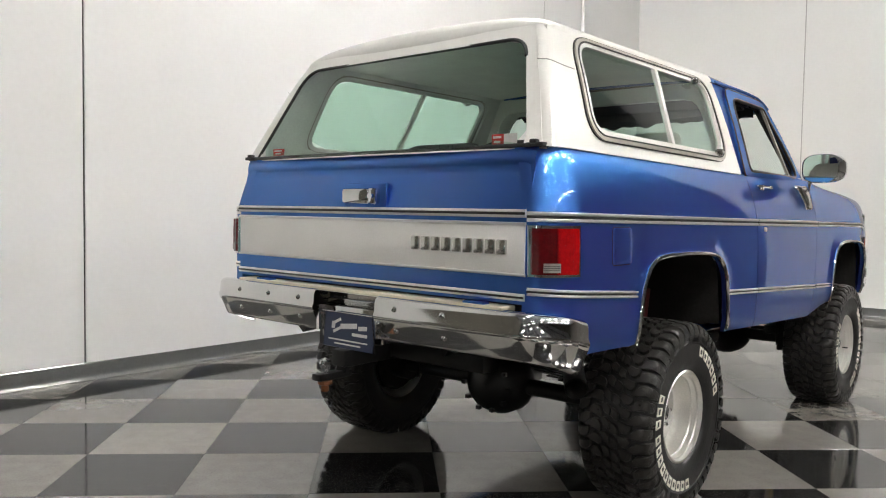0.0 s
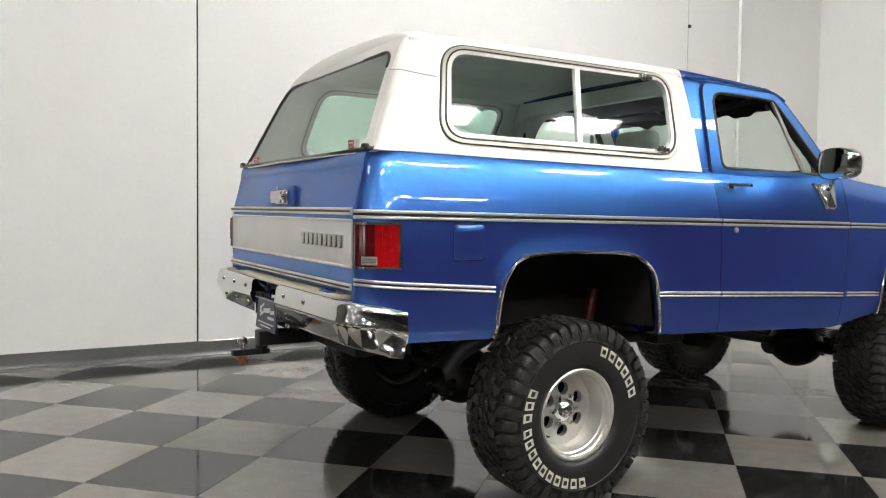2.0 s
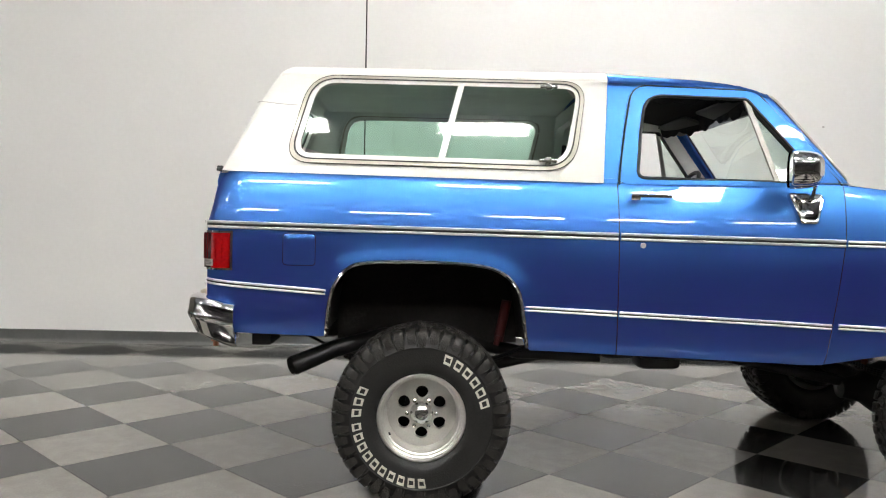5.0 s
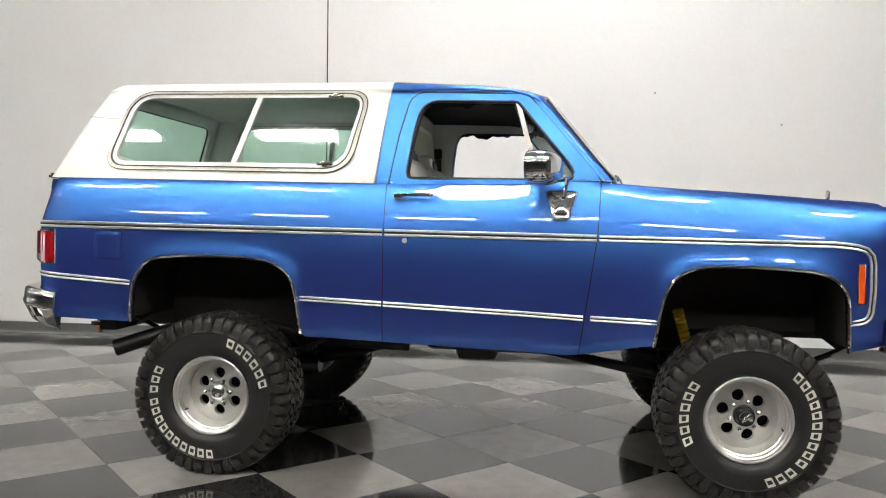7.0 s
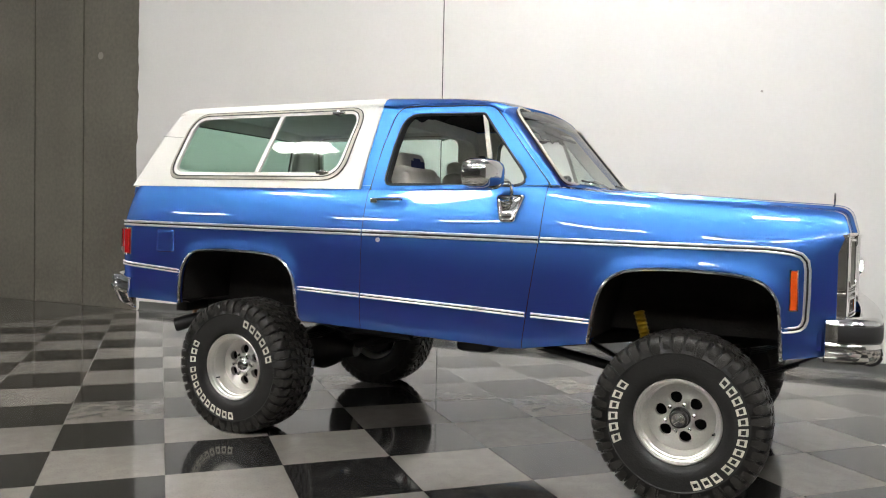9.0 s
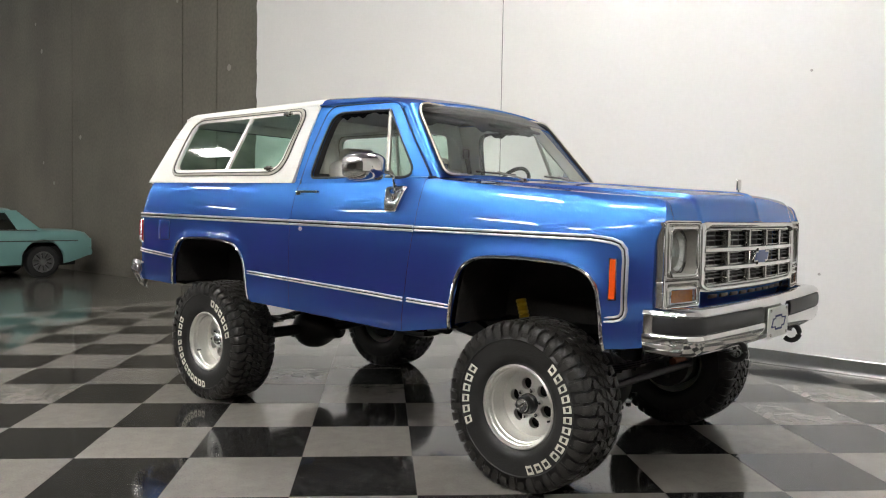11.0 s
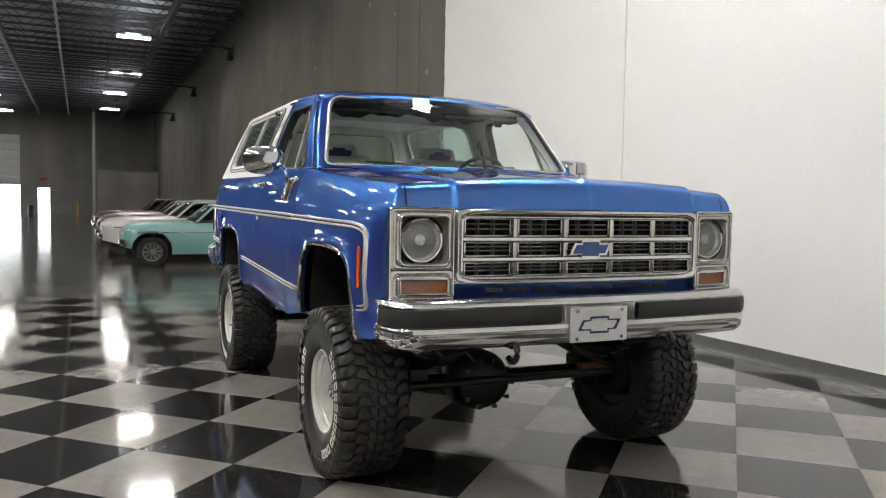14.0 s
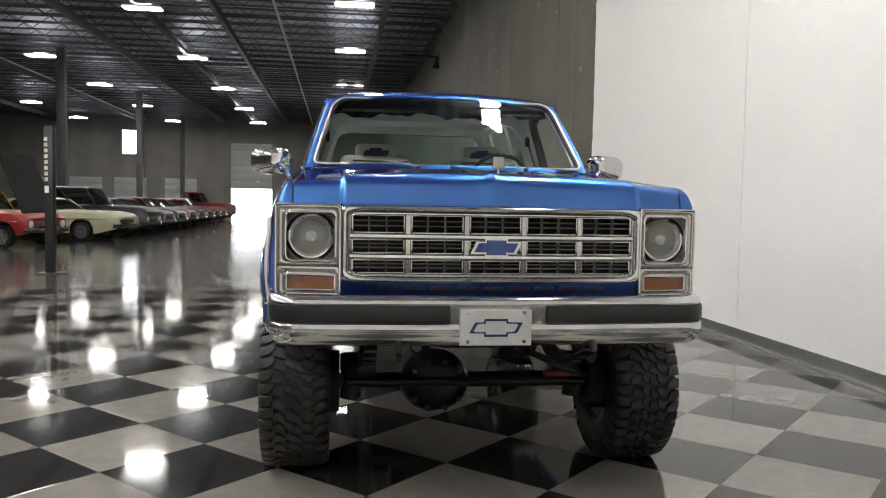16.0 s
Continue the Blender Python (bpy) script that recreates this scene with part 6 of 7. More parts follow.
# ---- cabin ----
for s in (-1, 1):
    part("inner_panel", sheet([[(x, s * y, z) for y, z in ((0.90, 1.19), (0.905, 1.3), (0.885, 1.50), (0.86, 1.552), (0.90, 1.556))] for x in np.linspace(-2.30, 0.70, 12)]), INNER, truck)
    liner = ring([(-2.26, 1.56), (-0.515, 1.54), (-0.48, 2.05), (-2.06, 2.05)], rounded([(-2.04, 1.622), (-0.66, 1.602), (-0.585, 2.025), (-1.945, 2.03)], [0.07, 0.10, 0.07, 0.10]), lambda x, z: (x, s * (YC(z) - 0.036), z), (0, -s * 0.006, 0), n=100)
    part("liner", liner, INNER, truck)
    part("pillar_liner", ring([(-0.50, 1.54), (-0.455, 2.035), (0.275, 2.02), (0.675, 1.54)], DOOR_IN, lambda x, z: (x, s * (YD(z) - YN(x) - 0.046), z), (0, -s * 0.006, 0), c=Vector((0.05, 1.76)), n=100), INNER, truck)
for s in (-1, 1):
    belt = part("seat_belt", ribbon([(-0.425, s * (YD(z) - 0.062 - d), z) for z, d in ((1.86, 0.0), (1.72, 0.006), (1.55, 0.004), (1.36, 0.0))], 0.045, 0.004, (0, 1, 0)), BLACKP, truck, "black seat belt")
    part("belt_guide", box((-0.425, s * (YD(1.83) - 0.066), 1.83), (0.062, 0.028, 0.075), 0.010, 2), BLACKP, belt)
part("headliner", sheet([[(x, y, 2.05 + 0.022 * (1 - (y / 0.74) ** 2)) for y in np.linspace(-0.70, 0.70, 13)] for x in np.linspace(-2.03, -0.5, 10)]), INNER, truck)
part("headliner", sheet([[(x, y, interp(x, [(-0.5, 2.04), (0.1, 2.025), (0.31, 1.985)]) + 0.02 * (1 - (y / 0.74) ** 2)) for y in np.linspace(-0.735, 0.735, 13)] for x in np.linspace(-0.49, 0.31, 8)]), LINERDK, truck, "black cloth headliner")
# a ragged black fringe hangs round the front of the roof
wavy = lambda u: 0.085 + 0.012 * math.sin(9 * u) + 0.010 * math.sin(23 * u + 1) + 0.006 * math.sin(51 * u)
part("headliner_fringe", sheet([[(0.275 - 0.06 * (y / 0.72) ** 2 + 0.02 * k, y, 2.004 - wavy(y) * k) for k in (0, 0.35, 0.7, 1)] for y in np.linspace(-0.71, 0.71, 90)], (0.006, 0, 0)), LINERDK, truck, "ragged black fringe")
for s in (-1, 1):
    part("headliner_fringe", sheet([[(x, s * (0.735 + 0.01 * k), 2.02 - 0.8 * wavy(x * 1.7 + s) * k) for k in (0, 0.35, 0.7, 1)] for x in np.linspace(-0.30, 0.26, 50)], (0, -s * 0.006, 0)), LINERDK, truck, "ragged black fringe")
part("cab_arch", ring([(-0.90, 1.19), (0.90, 1.19), (0.885, 1.55), (0.71, 2.045), (-0.71, 2.045), (-0.885, 1.55)], rounded([(-0.80, 1.2), (0.80, 1.2), (0.80, 1.55), (0.66, 1.96), (-0.66, 1.96), (-0.80, 1.55)], [0.01, 0.01, 0.1, 0.13, 0.13, 0.1]), lambda y, z: (-0.50, y, z), (0.05, 0, 0), c=Vector((0, 1.6)), n=100), INNER, truck)
part("dashboard", sheet([[(x, y, z) for x, z in ((0.72, 1.545), (0.62, 1.552), (0.50, 1.535), (0.46, 1.50), (0.47, 1.40), (0.50, 1.22), (0.6, 1.15))] for y in np.linspace(-0.86, 0.86, 9)]), INNERDK, truck, "dark padded dashboard")
sw = lathe([(0.0 + 0.014 * math.cos(a), 0.19 + 0.014 * math.sin(a)) for a in np.linspace(0, math.tau, 9)], 36, "x")
wheel_m = pose(0.27, 0.39, 1.515, 0, 32, 0)
spokes = [box((0, 0, 0.085 * k), (0.012, 0.03, 0.17)) for k in (-1,)] + [box((0, k * 0.095, 0), (0.012, 0.19, 0.035)) for k in (-1, 1)]
st = join(sw, *spokes, lathe([(-0.03, 0.001), (-0.03, 0.045), (0.02, 0.04), (0.25, 0.03), (0.25, 0.001)], 16, "x"))
bmesh.ops.transform(st, matrix=wheel_m, verts=st.verts)
part("steering_wheel", st, BLACKP, truck, "black steering wheel on its column")
for y in (-0.38, 0.38):
    part("sun_visor", box((0.27, y, 1.965), (0.17, 0.55, 0.018), 0.008, 2, Matrix.Rotation(radians(18), 4, "Y")), INNERDK, truck)
def soft(c, s, bev, m=None):
    return box(c, s, bev, 4, m)
def seat(y):
    st = part("front_seat", join(soft((-0.10, y, 1.12), (0.52, 0.52, 0.16), 0.06)), SEATCLOTH, truck, "grey cloth bucket seat with dark blue mark")
    R = Matrix.Rotation(radians(-12), 4, "Y")
    part("backrest", join(soft((-0.37, y, 1.40), (0.14, 0.52, 0.60), 0.055, R), soft((-0.36, y - 0.21, 1.40), (0.15, 0.09, 0.52), 0.04, R), soft((-0.36, y + 0.21, 1.40), (0.15, 0.09, 0.52), 0.04, R)), SEATCLOTH, st)
    part("headrest", soft((-0.445, y, 1.70), (0.10, 0.30, 0.17), 0.045, R), SEATCLOTH, st)
    b = plate([(a * 0.9, c * 1.1) for a, c in bow_tie], lambda a, c: (0.056, a, c), (0.004, 0, 0))
    bmesh.ops.transform(b, matrix=Matrix.Translation((-0.445, y, 1.695)) @ R, verts=b.verts)
    part("seat_mark", b, LOGOBLUE, st, smooth=0)
    part("seat_base", span(-0.32, 0.12, y - 0.2, y + 0.2, 0.80, 1.06), INNERDK, st)
seat(-0.40)
seat(0.40)
rs = part("rear_seat", soft((-1.25, 0, 1.22), (0.5, 1.0, 0.16), 0.05), SEATDARK, truck, "charcoal rear bench seat")
part("backrest", join(*[soft((-1.52, y, 1.43), (0.16, 0.50, 0.48), 0.07, Matrix.Rotation(radians(-12), 4, "Y")) for y in (-0.26, 0.26)]), SEATDARK, rs)
part("load_floor", span(-2.28, -0.5, -0.88, 0.88, 1.17, 1.19), SEATCLOTH, truck)

# ---- parked cars in the hall ----
CAR_TYRE = mat("car_tyre", (0.009, 0.009, 0.009), 0.55, spec=0.3)
CAR_RIM = mat("dark_wheel_centre", (0.05, 0.05, 0.05), 0.35, 0.5)
CAR_WHEEL = mat("car_wheel_paint", (0.16, 0.16, 0.158), 0.35, 0.6)
CAR_HUB = mat("car_hubcap", (0.45, 0.45, 0.44), 0.25, 0.9)
SEATTAN = mat("car_cabin_trim", (0.10, 0.08, 0.06), 0.8)
tyre_mesh, hub_mesh = [], []


def spoked_cap():
    """A pressed ten-spoke cap in one piece."""
    P = []
    for r, a, sp in ((0.20, -0.085, 0), (0.195, -0.094, 0), (0.183, -0.094, 0), (0.174, -0.074, 0), (0.168, -0.056, 0.024), (0.075, -0.056, 0.028), (0.06, -0.078, 0), (0.05, -0.092, 0), (0.001, -0.095, 0)):
        P.append([polar(a - sp * (1 if k % 4 < 2 else 0), r, k * math.tau / 40) for k in range(41)])
    return sheet(P)


def car_paint(name, color, rough=0.3, metal=0.0):
    return mat(name, color, rough, metal, 0.05, 2.0, 60.0, coat=0.4)


def car(label, m, paint, roof_paint=None, L=4.6, W=1.82, H=1.36, hood=0.92, trunk=0.92, cab=(-1.45, 0.72), roof=(-0.95, 0.20), wb=2.8, fins=0.0, axles=-0.05, group="parked cars"):
    """A saloon with its nose towards +x of its own: body, wheels, glasshouse, bumpers and lamps."""
    t = thing("car", label, "car", m, group)
    R = 0.33
    wx = (-wb / 2 + axles, wb / 2 + axles)
    h = L / 2
    zt = smooth_curve([(-h, trunk * 0.86), (-h + 0.12, trunk + fins), (-h + 0.5, trunk + fins * 0.6), (cab[0], trunk + 0.02), (cab[1], hood + 0.03), (h - 0.5, hood), (h - 0.1, hood * 0.93), (h, hood * 0.82)], sigma=0.12)
    wd = smooth_curve([(-h, 0.86), (-h + 0.25, 0.95), (-0.4, 1.0), (h - 0.8, 0.98), (h - 0.15, 0.92), (h, 0.84)], sigma=0.2)
    xs = sorted({*np.linspace(-h, h, 40).round(3), *(round(c + R * 1.16 * math.cos(a), 3) for c in wx for a in np.linspace(0, math.pi, 13))})
    P = []
    for x in xs:
        zb = interp(x, [(-h, 0.42), (-h + 0.5, 0.27), (h - 0.6, 0.25), (h, 0.40)])
        for c in wx:
            d = R * 1.16
            if abs(x - c) < d:
                zb = max(zb, R + math.sqrt(d * d - (x - c) ** 2))
        w, top = W / 2 * wd(x), zt(x)
        half = [(w * 0.95, zb), (w * 0.99, zb + 0.02 + (0.55 - zb) * 0.5 if zb < 0.5 else zb + 0.01), (w, max(0.62, zb + 0.02)), (w * 0.985, max(0.74, zb + 0.03)), (w * 0.95, top - 0.05), (w * 0.88, top - 0.005), (w * 0.6, top + 0.012), (0, top + 0.02)]
        P.append([(x, y, z) for y, z in half] + [(x, -y, z) for y, z in half[-2::-1]])
    body = part("body", join(sheet(P), sheet([P[0], [(P[0][0][0] + 0.02, p[1] * 0.3, 0.62) for p in P[0]]]), sheet([P[-1], [(P[-1][0][0] - 0.02, p[1] * 0.3, 0.62) for p in P[-1]]])), paint, t)
    part("underbody", span(-h + 0.25, h - 0.25, -W * 0.36, W * 0.36, 0.22, 0.6, 0.03), UNDER, t)
    # glasshouse
    zr, wr, wb2 = H, W * 0.36, W * 0.455
    zb_f, zb_r = hood + 0.03, trunk + 0.02
    rp = roof_paint or paint
    roof_P = []
    for x in np.linspace(roof[0] - 0.08, roof[1] + 0.08, 14):
        e = min(x - roof[0] + 0.08, roof[1] + 0.08 - x)
        drop = 0.05 * max(0, 1 - e / 0.16) ** 2
        roof_P.append([(x, y, zr - drop - 0.05 * (abs(y) / wr) ** 4) for y in np.linspace(-wr * 1.02, wr * 1.02, 15)])
    part("roof", sheet(roof_P, (0, 0, -0.04)), rp, t)
    for s in (-1, 1):
        part("pillar", tube([(cab[1] - 0.02, s * wb2, zb_f - 0.02), (roof[1] + 0.05, s * wr, zr - 0.05)], 0.025, 6), rp, t)
        part("pillar", plate([(cab[0] - 0.02, zb_r - 0.02), (cab[0] + 0.42, zb_r - 0.02), (roof[0] + 0.16, zr - 0.05), (roof[0] - 0.05, zr - 0.05)], lambda x, z, s=s: (x, s * (wb2 + (wr - wb2) * (z - zb_r) / (zr - zb_r)), z), (0, -s * 0.03, 0)), rp, t)
        part("side_window", sheet([[(x0 + (x1 - x0) * k, s * (wb2 + (wr - wb2) * k - 0.01), zb_f - 0.02 + (zr - 0.05 - zb_f + 0.02) * k) for k in (0, 0.5, 1)] for x0, x1 in ((cab[0] + 0.40, roof[0] + 0.15), (-0.3, -0.25), (cab[1] - 0.03, roof[1] + 0.04))]), DARKGLASS, t)
        part("window_trim", tube([(cab[1] - 0.02, s * wb2 * 1.005, zb_f - 0.005), (cab[0] + 0.1, s * wb2 * 1.005, zb_r)], 0.012, 6), CAR_HUB, t)
        part("side_strip", tube([(x, s * (W / 2 * wd(x) * 0.998), 0.70) for x in np.linspace(-h + 0.3, h - 0.25, 12)], 0.010, 6), CAR_HUB, t)
        part("headlamp", lathe([(0.0, 0.10), (0.02, 0.105), (0.03, 0.085), (0.05, 0.05), (0.055, 0.001)], 20, "x"), REFLECTOR, t).location = (h - 0.03, s * W * 0.34, 0.64)
        part("tail_lamp", lathe([(0.0, 0.08), (-0.03, 0.075), (-0.045, 0.001)], 16, "x"), REDLENS, t).location = (-h + 0.02, s * W * 0.34, 0.66)
    part("windscreen", sheet([[(cab[1] + (roof[1] + 0.06 - cab[1]) * k + 0.06 * (1 - u * u), u * (wb2 + (wr - wb2) * k), zb_f - 0.01 + (zr - 0.05 - zb_f) * k) for k in (0, 0.5, 1)] for u in np.linspace(-1, 1, 9)]), DARKGLASS, t)
    part("rear_window", sheet([[(cab[0] + (roof[0] - 0.06 - cab[0]) * k - 0.05 * (1 - u * u), u * (wb2 + (wr - wb2) * k), zb_r - 0.01 + (zr - 0.05 - zb_r) * k) for k in (0, 0.5, 1)] for u in np.linspace(-1, 1, 9)]), DARKGLASS, t)
    part("cabin", join(span(-0.9, -0.3, -W * 0.36, W * 0.36, 0.6, 1.08, 0.08), span(0.0, 0.25, -W * 0.36, W * 0.36, 0.6, 1.1, 0.06)), SEATTAN, t)
    for x, d in ((h, 1), (-h, -1)):
        part("bumper", sheet([[(x + d * (0.05 + o - 0.10 * (abs(y) / (W / 2)) ** 3), y, z) for o, z in ((-0.03, 0.55), (0.02, 0.54), (0.03, 0.48), (0.02, 0.42), (-0.03, 0.41))] for y in np.linspace(-W * 0.48, W * 0.48, 13)], (-d * 0.02, 0, 0)), CHROME, t)
    part("grille", span(h - 0.06, h - 0.01, -W * 0.26, W * 0.26, 0.57, 0.72, 0.01), CAR_HUB, t)
    for x in wx:
        for s in (-1, 1):
            if tyre_mesh:
                ty, hb = new("wheel", tyre_mesh[0]), new("hubcap", hub_mesh[0])
                ct = new("wheel_centre", hub_mesh[1])
                ty.parent, hb.parent, ct.parent = t, ty, ty
            else:
                ty = part("wheel", lathe([(-0.09, 0.19), (-0.10, 0.24), (-0.09, 0.292), (-0.06, 0.306), (0.06, 0.306), (0.09, 0.292), (0.10, 0.24), (0.08, 0.10)], 32), CAR_TYRE, t)
                hb = part("hubcap", spoked_cap(), CAR_WHEEL, ty)
                ct = part("wheel_centre", lathe([(-0.055, 0.185), (-0.06, 0.10), (-0.065, 0.001)], 24), CAR_RIM, ty)
                tyre_mesh.append(ty.data), hub_mesh.extend((hb.data, ct.data))
            ty.matrix_local = pose(x, s * (W / 2 - 0.13), 0.306, 0, 0, 0 if s < 0 else 180)
    return t


TEAL = car_paint("turquoise_car_paint", (0.15, 0.30, 0.285))
CREAM = car_paint("cream_car_paint", (0.42, 0.41, 0.28))
WHITEC = car_paint("white_car_paint", (0.46, 0.455, 0.43))
BLACKC = car_paint("black_car_paint", (0.012, 0.012, 0.013))
REDC = car_paint("red_car_paint", (0.20, 0.012, 0.011))
MAROON = car_paint("maroon_car_paint", (0.16, 0.02, 0.018))
DARKC = car_paint("charcoal_car_paint", (0.022, 0.022, 0.025))
YELLOWC = car_paint("yellow_car_paint", (0.60, 0.30, 0.02))
BROWNC = car_paint("copper_car_paint", (0.10, 0.040, 0.028), 0.3, 0.3)

# row along the wall, noses towards the aisle (-y)
car("turquoise two-door hardtop parked along the concrete wall", pose(-12.50, 0.88, 0, 0, 0, -90), TEAL, wb=2.92, L=4.4, H=1.31, hood=0.88, trunk=0.88, cab=(-1.25, 0.85), roof=(-0.8, 0.36), axles=0.21)
car("white hardtop parked beside the turquoise car", pose(-15.5, 0.70, 0, 0, 0, -90), WHITEC, wb=2.8, L=4.7, H=1.38)
car("copper coupe with a white roof parked by the wall", pose(-18.4, 0.78, 0, 0, 0, -90), BROWNC, WHITEC, wb=2.9, L=4.9, H=1.36)
car("cream hardtop parked in the row by the wall", pose(-21.2, 0.9, 0, 0, 0, -90), CREAM, wb=2.9, L=4.9, H=1.36)
car("black saloon parked in the row by the wall", pose(-24.2, 0.95, 0, 0, 0, -90), BLACKC, wb=2.9, L=5.2, H=1.4)
car("maroon coupe at the far end of the row", pose(-27.1, 0.8, 0, 0, 0, -90), MAROON, wb=2.8, L=4.9, H=1.4)

# row across the aisle, noses towards +y
car("cream fastback coupe parked across the aisle", pose(-20.9, -9.55, 0, 0, 0, 78), CREAM, wb=2.75, L=4.75, H=1.34, cab=(-2.0, 0.55), roof=(-1.0, 0.02))
rest = [(BLACKC, "tall black wagon parked across the aisle", 1.74), (DARKC, "charcoal coupe parked across the aisle", 1.36), (BLACKC, "black hardtop parked across the aisle", 1.36), (MAROON, "maroon sedan parked across the aisle", 1.42), (DARKC, "dark grey coupe parked across the aisle", 1.38), (REDC, "red coupe parked across the aisle", 1.36), (MAROON, "maroon hardtop parked across the aisle", 1.38), (REDC, "red hardtop parked across the aisle", 1.4)]
for k, (p, lab, hh) in enumerate(rest):
    tall = dict(hood=1.06, trunk=1.08, cab=(-2.15, 0.75), roof=(-1.95, 0.25)) if hh > 1.6 else {}
    car(lab, pose(-24.0 - 2.85 * k, -9.6 - 0.05 * k, 0, 0, 0, 84), p, wb=2.85, L=4.9, H=hh, **tall)
car("tall red pickup cab at the end of the row", pose(-47.6, -9.9, 0, 0, 0, 84), REDC, wb=3.1, L=5.0, W=1.95, H=1.85, hood=1.15, trunk=1.1, cab=(-0.6, 0.8), roof=(-0.4, 0.35))
rod = car("red and yellow hot rod with its black hood raised", pose(-17.2, -10.15, 0, 0, 0, 70), REDC, YELLOWC, wb=2.7, L=4.0, W=1.75, H=1.5, hood=0.95, trunk=0.95, cab=(-1.1, 0.3), roof=(-0.7, 0.0))
part("raised_hood", sheet([[(1.75 - 0.75 * k, y, 0.85 + 1.6 * k) for k in np.linspace(0, 1, 6)] for y in np.linspace(-0.6, 0.6, 5)], (0.05, 0, 0.05)), UNDER, rod, "black raised hood panel")

# beside the far doorway
litter = thing("waste_bin", "tall black waste bin beside the roller door", "bin", pose(-63.35, -5.55, 0))
part("body", sheet([[(r * math.cos(a), r * math.sin(a), z) for a in np.linspace(0, math.tau, 21)] for r, z in ((0.01, 0.01), (0.19, 0.0), (0.22, 0.78), (0.20, 0.78), (0.18, 0.02))]), BLACKP, litter)
part("rim", tube([(0.222 * math.cos(a), 0.222 * math.sin(a), 0.78) for a in np.linspace(0, math.tau, 21)], 0.016, 6), BLACKP, litter)
guard = thing("bollard", "slim ochre guard post by the far wall", "bollard", pose(-63.2, -2.26, 0))
part("post", lathe([(0.0, 0.075), (1.02, 0.075), (1.08, 0.05), (1.10, 0.001)], 16, "z"), YELLOWC, guard)
part("foot", lathe([(0.0, 0.13), (0.015, 0.13), (0.018, 0.08)], 16, "z"), STEELBLK, guard)

# lift post beside the tiled floor
post = thing("lift_post", "black steel vehicle lift post with pale lettering", "lift post", pose(-9.1, -5.66, 0))
part("column", join(span(-0.075, 0.075, -0.075, 0.075, 0.02, 2.58, 0.01)), BLACKP, post)
part("base_plate", span(-0.22, 0.22, -0.2, 0.2, 0.0, 0.02, 0.004), BLACKP, post)
for k in range(8):
    part("lettering_bar", span(0.0765, 0.079, -0.066, -0.012, 1.62 + k * 0.1, 1.685 + k * 0.1, 0.0), LETTER, post)
part("warning_strip", span(0.0765, 0.079, -0.066, 0.0, 1.42, 1.54), FIXTURE, post)

# twin-lamp fixture hung under the roof
twin = thing("twin_lamp", "open steel fixture with two small bright lamps", "lamp", pose(-34.5, -0.1, 6.9))
part("frame", join(span(-0.5, 0.5, -0.95, 0.95, 0.0, 0.06, 0.01), span(-0.04, 0.04, -0.9, 0.9, 0.55, 0.62), *[tube([(x, y, 0.05), (x * 0.2, y, 0.6)], 0.02, 6) for x in (-0.45, 0.45) for y in (-0.85, 0.85)]), JOIST, twin)
for y in (-0.42, 0.42):
    lamp = part("reflector", lathe([(0.46, 0.06), (0.42, 0.18), (0.30, 0.27), (0.28, 0.275)], 20, "z"), FIXTURE, twin)
    lamp.location.y = y
    part("lamp", lathe([(0.40, 0.001), (0.40, 0.10), (0.33, 0.14), (0.31, 0.001)], 16, "z"), DIFFUSER, lamp)
for y in (-0.8, 0.8):
    part("hanger", tube([(0, y, 0.6), (0, y, 1.85)], 0.012, 6), STEELBLK, twin)

# dark lamp brackets on the concrete wall
for x, z in ((-26.7, 7.3), (-37.5, 7.15), (-47.7, 6.8)):
    b = thing("wall_bracket", "dark steel arm with a small lamp head on the concrete wall", "bracket", pose(x, WALL_Y + 0.004, z), "wall brackets")
    part("arm", join(tube([(0, 0, 0), (0, -0.5, 0.05), (0, -1.5, 0.06)], 0.035, 8), span(-0.1, 0.1, -0.03, 0.0, -0.15, 0.15, 0.01)), STEELBLK, b)
    part("lamp_head", lathe([(-0.42, 0.16), (-0.38, 0.17), (-0.15, 0.08), (-0.05, 0.05), (0.0, 0.001)], 14, "z"), STEELBLK, b).location.y = -0.12

# anchor marks left in the wall
for x, z in ((1.42, 2.69), (2.66, 2.36), (1.55, 0.865)):
    ob = tagged(link("wall_anchor", join(disc((x, WALL_Y - 0.001, z), 0.012, "y", 14, 0.006), tube([(x, WALL_Y, z), (x + 0.004, WALL_Y - 0.02, z - 0.004)], 0.004, 6)), SEAMGREY), "small grey metal anchor set in the white wall", "anchor", "wall anchors")
tagged(link("wall_conduit_box", join(span(3.99, 4.03, WALL_Y - 0.022, WALL_Y, 3.655, 3.695, 0.006), tube([(4.03, WALL_Y - 0.012, 3.685), (4.045, WALL_Y - 0.012, 3.69)], 0.005, 6)), STEELBLK), "tiny dark box on the white wall", "box")
tagged(link("wall_conduit", join(tube([(4.93, WALL_Y - 0.03, 0.12), (4.93, WALL_Y - 0.03, ROOF - 0.7)], 0.026, 12), *[span(4.89, 4.97, WALL_Y - 0.012, WALL_Y + 0.002, z, z + 0.03, 0.003) for z in (0.9, 2.6, 4.3, 6.0, 7.6)]), WALLW), "white painted conduit on the wall", "conduit")
rng = random.Random(5)
for k in range(9):
    x, z = -7.2 - rng.random() * 12, 1.8 + rng.random() * 4
    tagged(link("wall_plug", disc((x, WALL_Y + 0.003, z), 0.035 + 0.02 * rng.random(), "y", 12, 0.005), PLUGGREY), "pale filled lifting point in the concrete", "plug", "wall plugs")

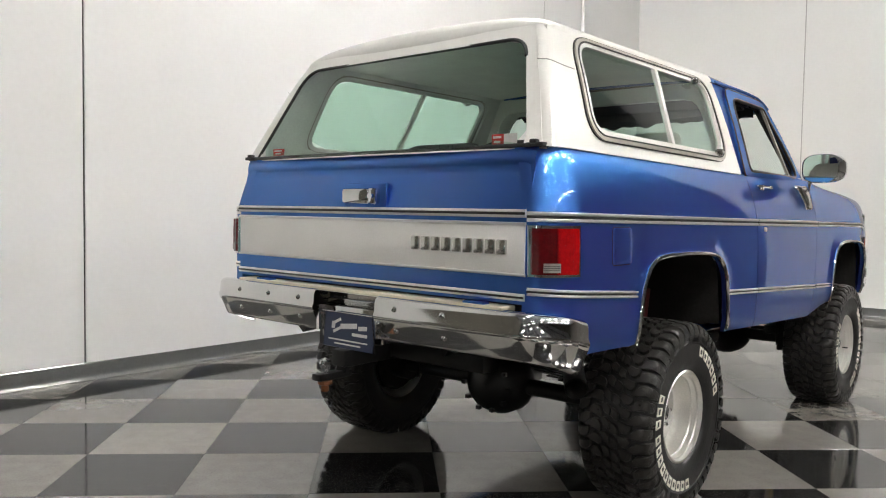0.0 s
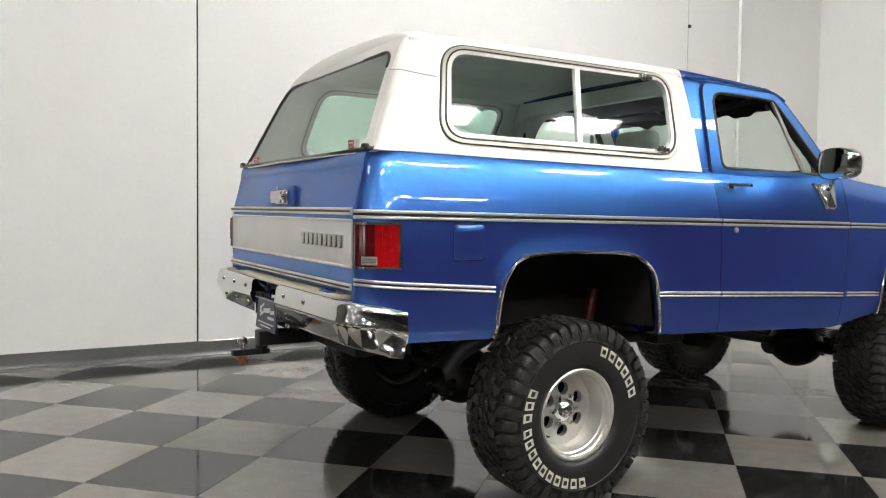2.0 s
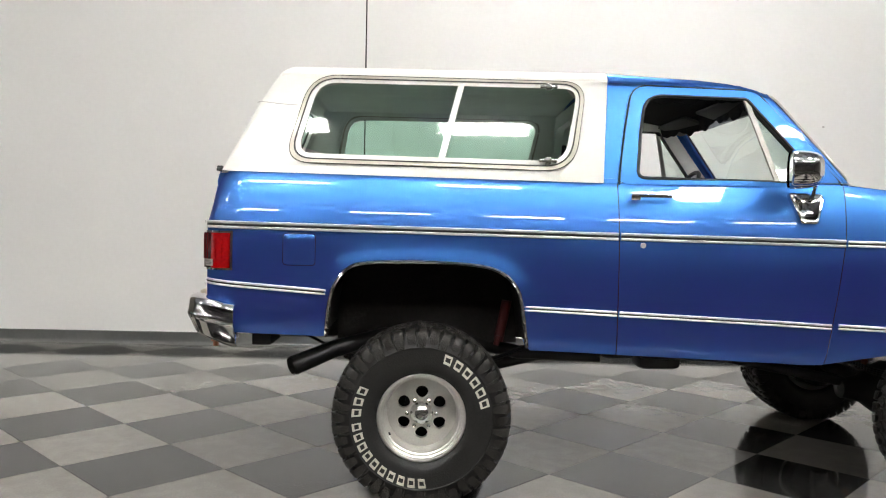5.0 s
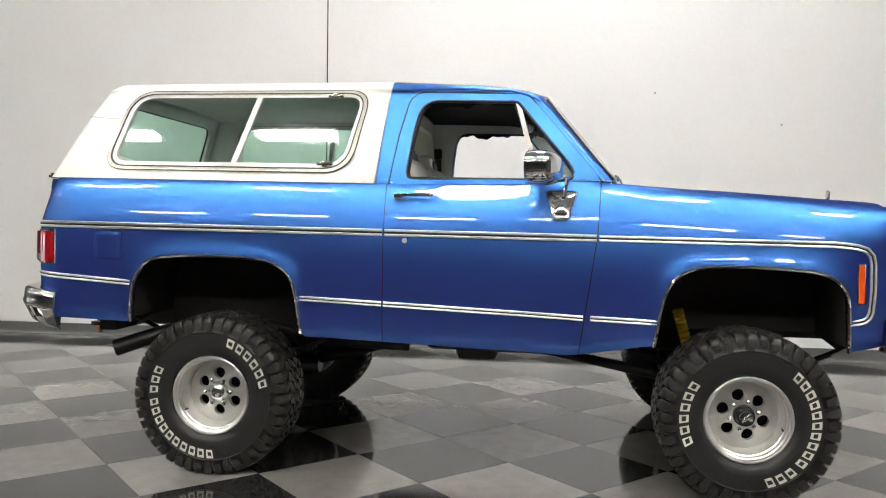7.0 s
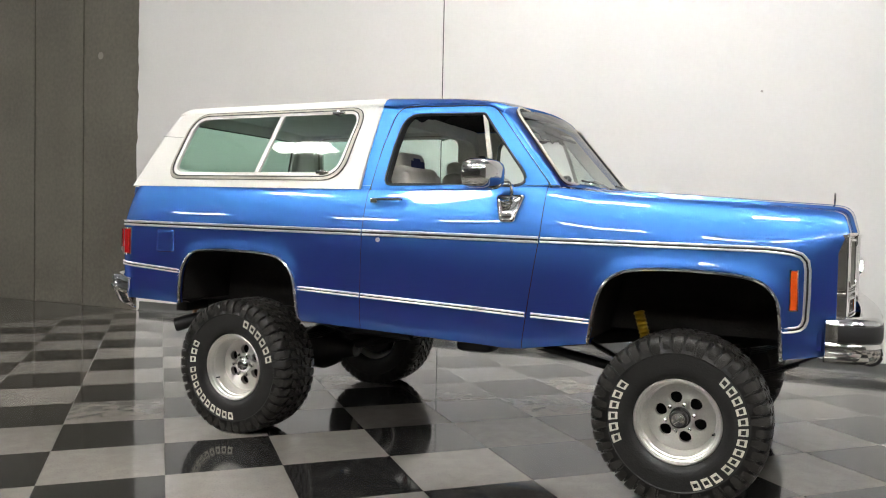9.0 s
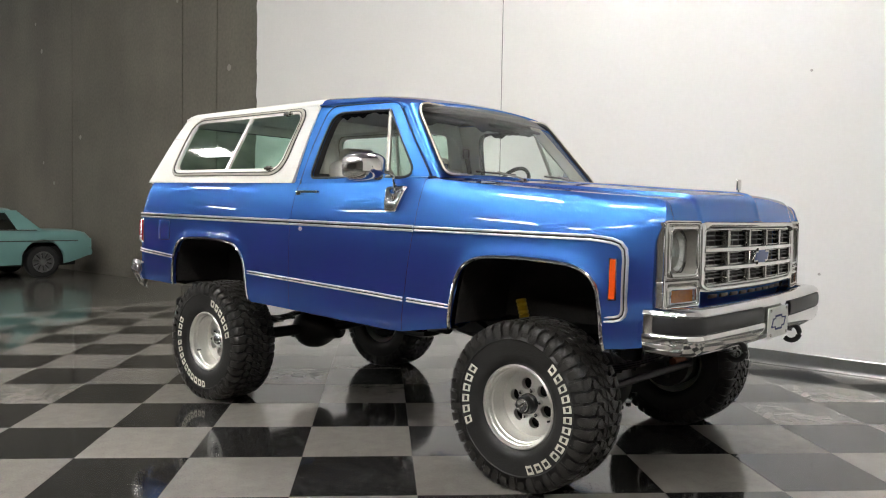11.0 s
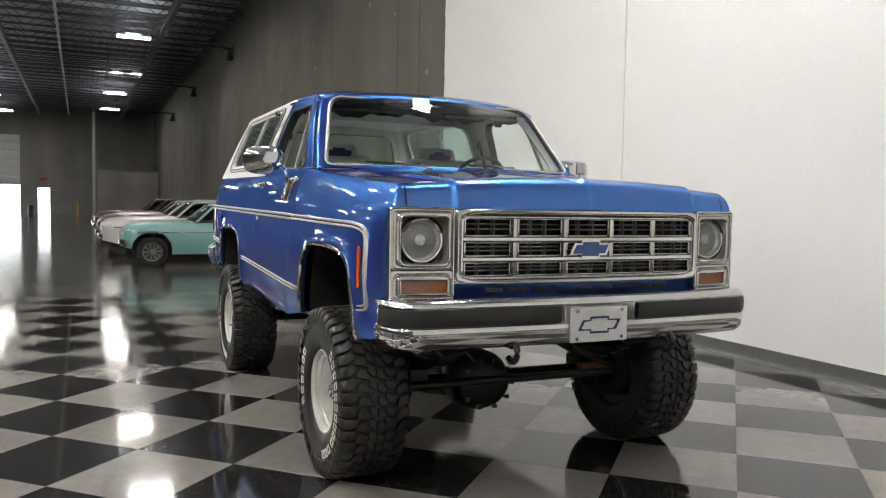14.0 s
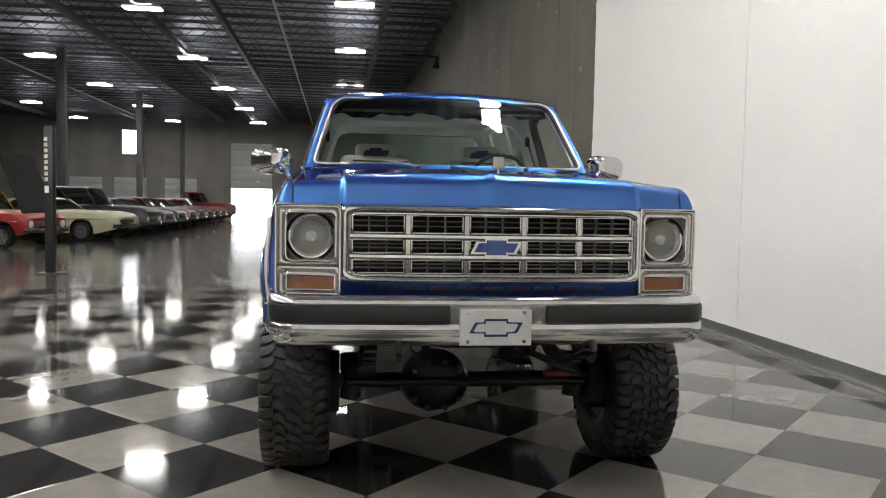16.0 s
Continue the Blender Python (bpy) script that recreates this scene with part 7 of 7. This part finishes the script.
# ---- floor tiles ----
def clip(poly, ax, lim, keep_above):
    out = []
    for i in range(len(poly)):
        p, q = poly[i - 1], poly[i]
        a, b = (p[ax] - lim) * (1 if keep_above else -1), (q[ax] - lim) * (1 if keep_above else -1)
        if (a >= 0) != (b >= 0):
            t = a / (a - b)
            out.append((p[0] + (q[0] - p[0]) * t, p[1] + (q[1] - p[1]) * t))
        if b >= 0:
            out.append(q)
    return out


def slab(poly):
    bm = bmesh.new()
    c = Vector((sum(p[0] for p in poly) / len(poly), sum(p[1] for p in poly) / len(poly), 0))
    lo = [bm.verts.new((p[0], p[1], -0.004)) for p in poly]
    mid = [bm.verts.new((p[0], p[1], -0.0008)) for p in poly]
    top = [bm.verts.new(Vector((p[0], p[1], 0)) + (c - Vector((p[0], p[1], 0))).normalized() * 0.0012) for p in poly]
    bm.faces.new(top)
    for A, B in ((lo, mid), (mid, top)):
        for k in range(len(A)):
            bm.faces.new((A[k - 1], A[k], B[k], B[k - 1]))
    return bm


S = math.sqrt(0.5)
G = TILE / 2 - 0.0007
shared = {}
rest = {0: [], 1: []}
placed = []
for i in range(-22, 23):
    for j in range(-22, 23):
        u, v = TU + (i + 0.5) * TILE, TV + (j + 0.5) * TILE
        x, y = (u - v) * S, (u + v) * S
        corners = [(x + (a - b) * S * G, y + (a + b) * S * G) for a, b in ((-1, -1), (1, -1), (1, 1), (-1, 1))]
        poly = corners
        for ax, lim, up in ((0, CHECK + 0.003, True), (0, WALL_X - 0.012, False), (1, CHECK_Y + 0.003, True), (1, WALL_Y - 0.012, False)):
            poly = clip(poly, ax, lim, up)
            if len(poly) < 3:
                break
        if len(poly) < 3:
            continue
        area = abs(sum(poly[k - 1][0] * poly[k][1] - poly[k][0] * poly[k - 1][1] for k in range(len(poly)))) / 2
        if area < 0.003:
            continue
        placed.append((math.hypot(x - 0.4, (y + 1.2) * 0.9), x, y, (i + j) % 2, poly, area > 0.99 * (2 * G) ** 2))
placed.sort(key=lambda p: p[0])
for n, (d, x, y, c, poly, whole) in enumerate(placed):
    material = DARKTILE if c == TILE_DARK else LIGHTTILE
    if n < 300:
        if whole and c in shared:
            ob = new("tile", shared[c])
            ob.location = (x, y, 0)
            ob.parent = floor
            continue
        bm = slab([(p[0] - x, p[1] - y) for p in poly])
        ob = part("tile", bm, material, floor, smooth=0)
        ob.location = (x, y, 0)
        if whole:
            shared[c] = ob.data
    else:
        rest[c].append(slab(poly))
for c, bms in rest.items():
    tagged(part("tile_field", join(*bms), DARKTILE if c == TILE_DARK else LIGHTTILE, floor, smooth=0), kind="stuff")
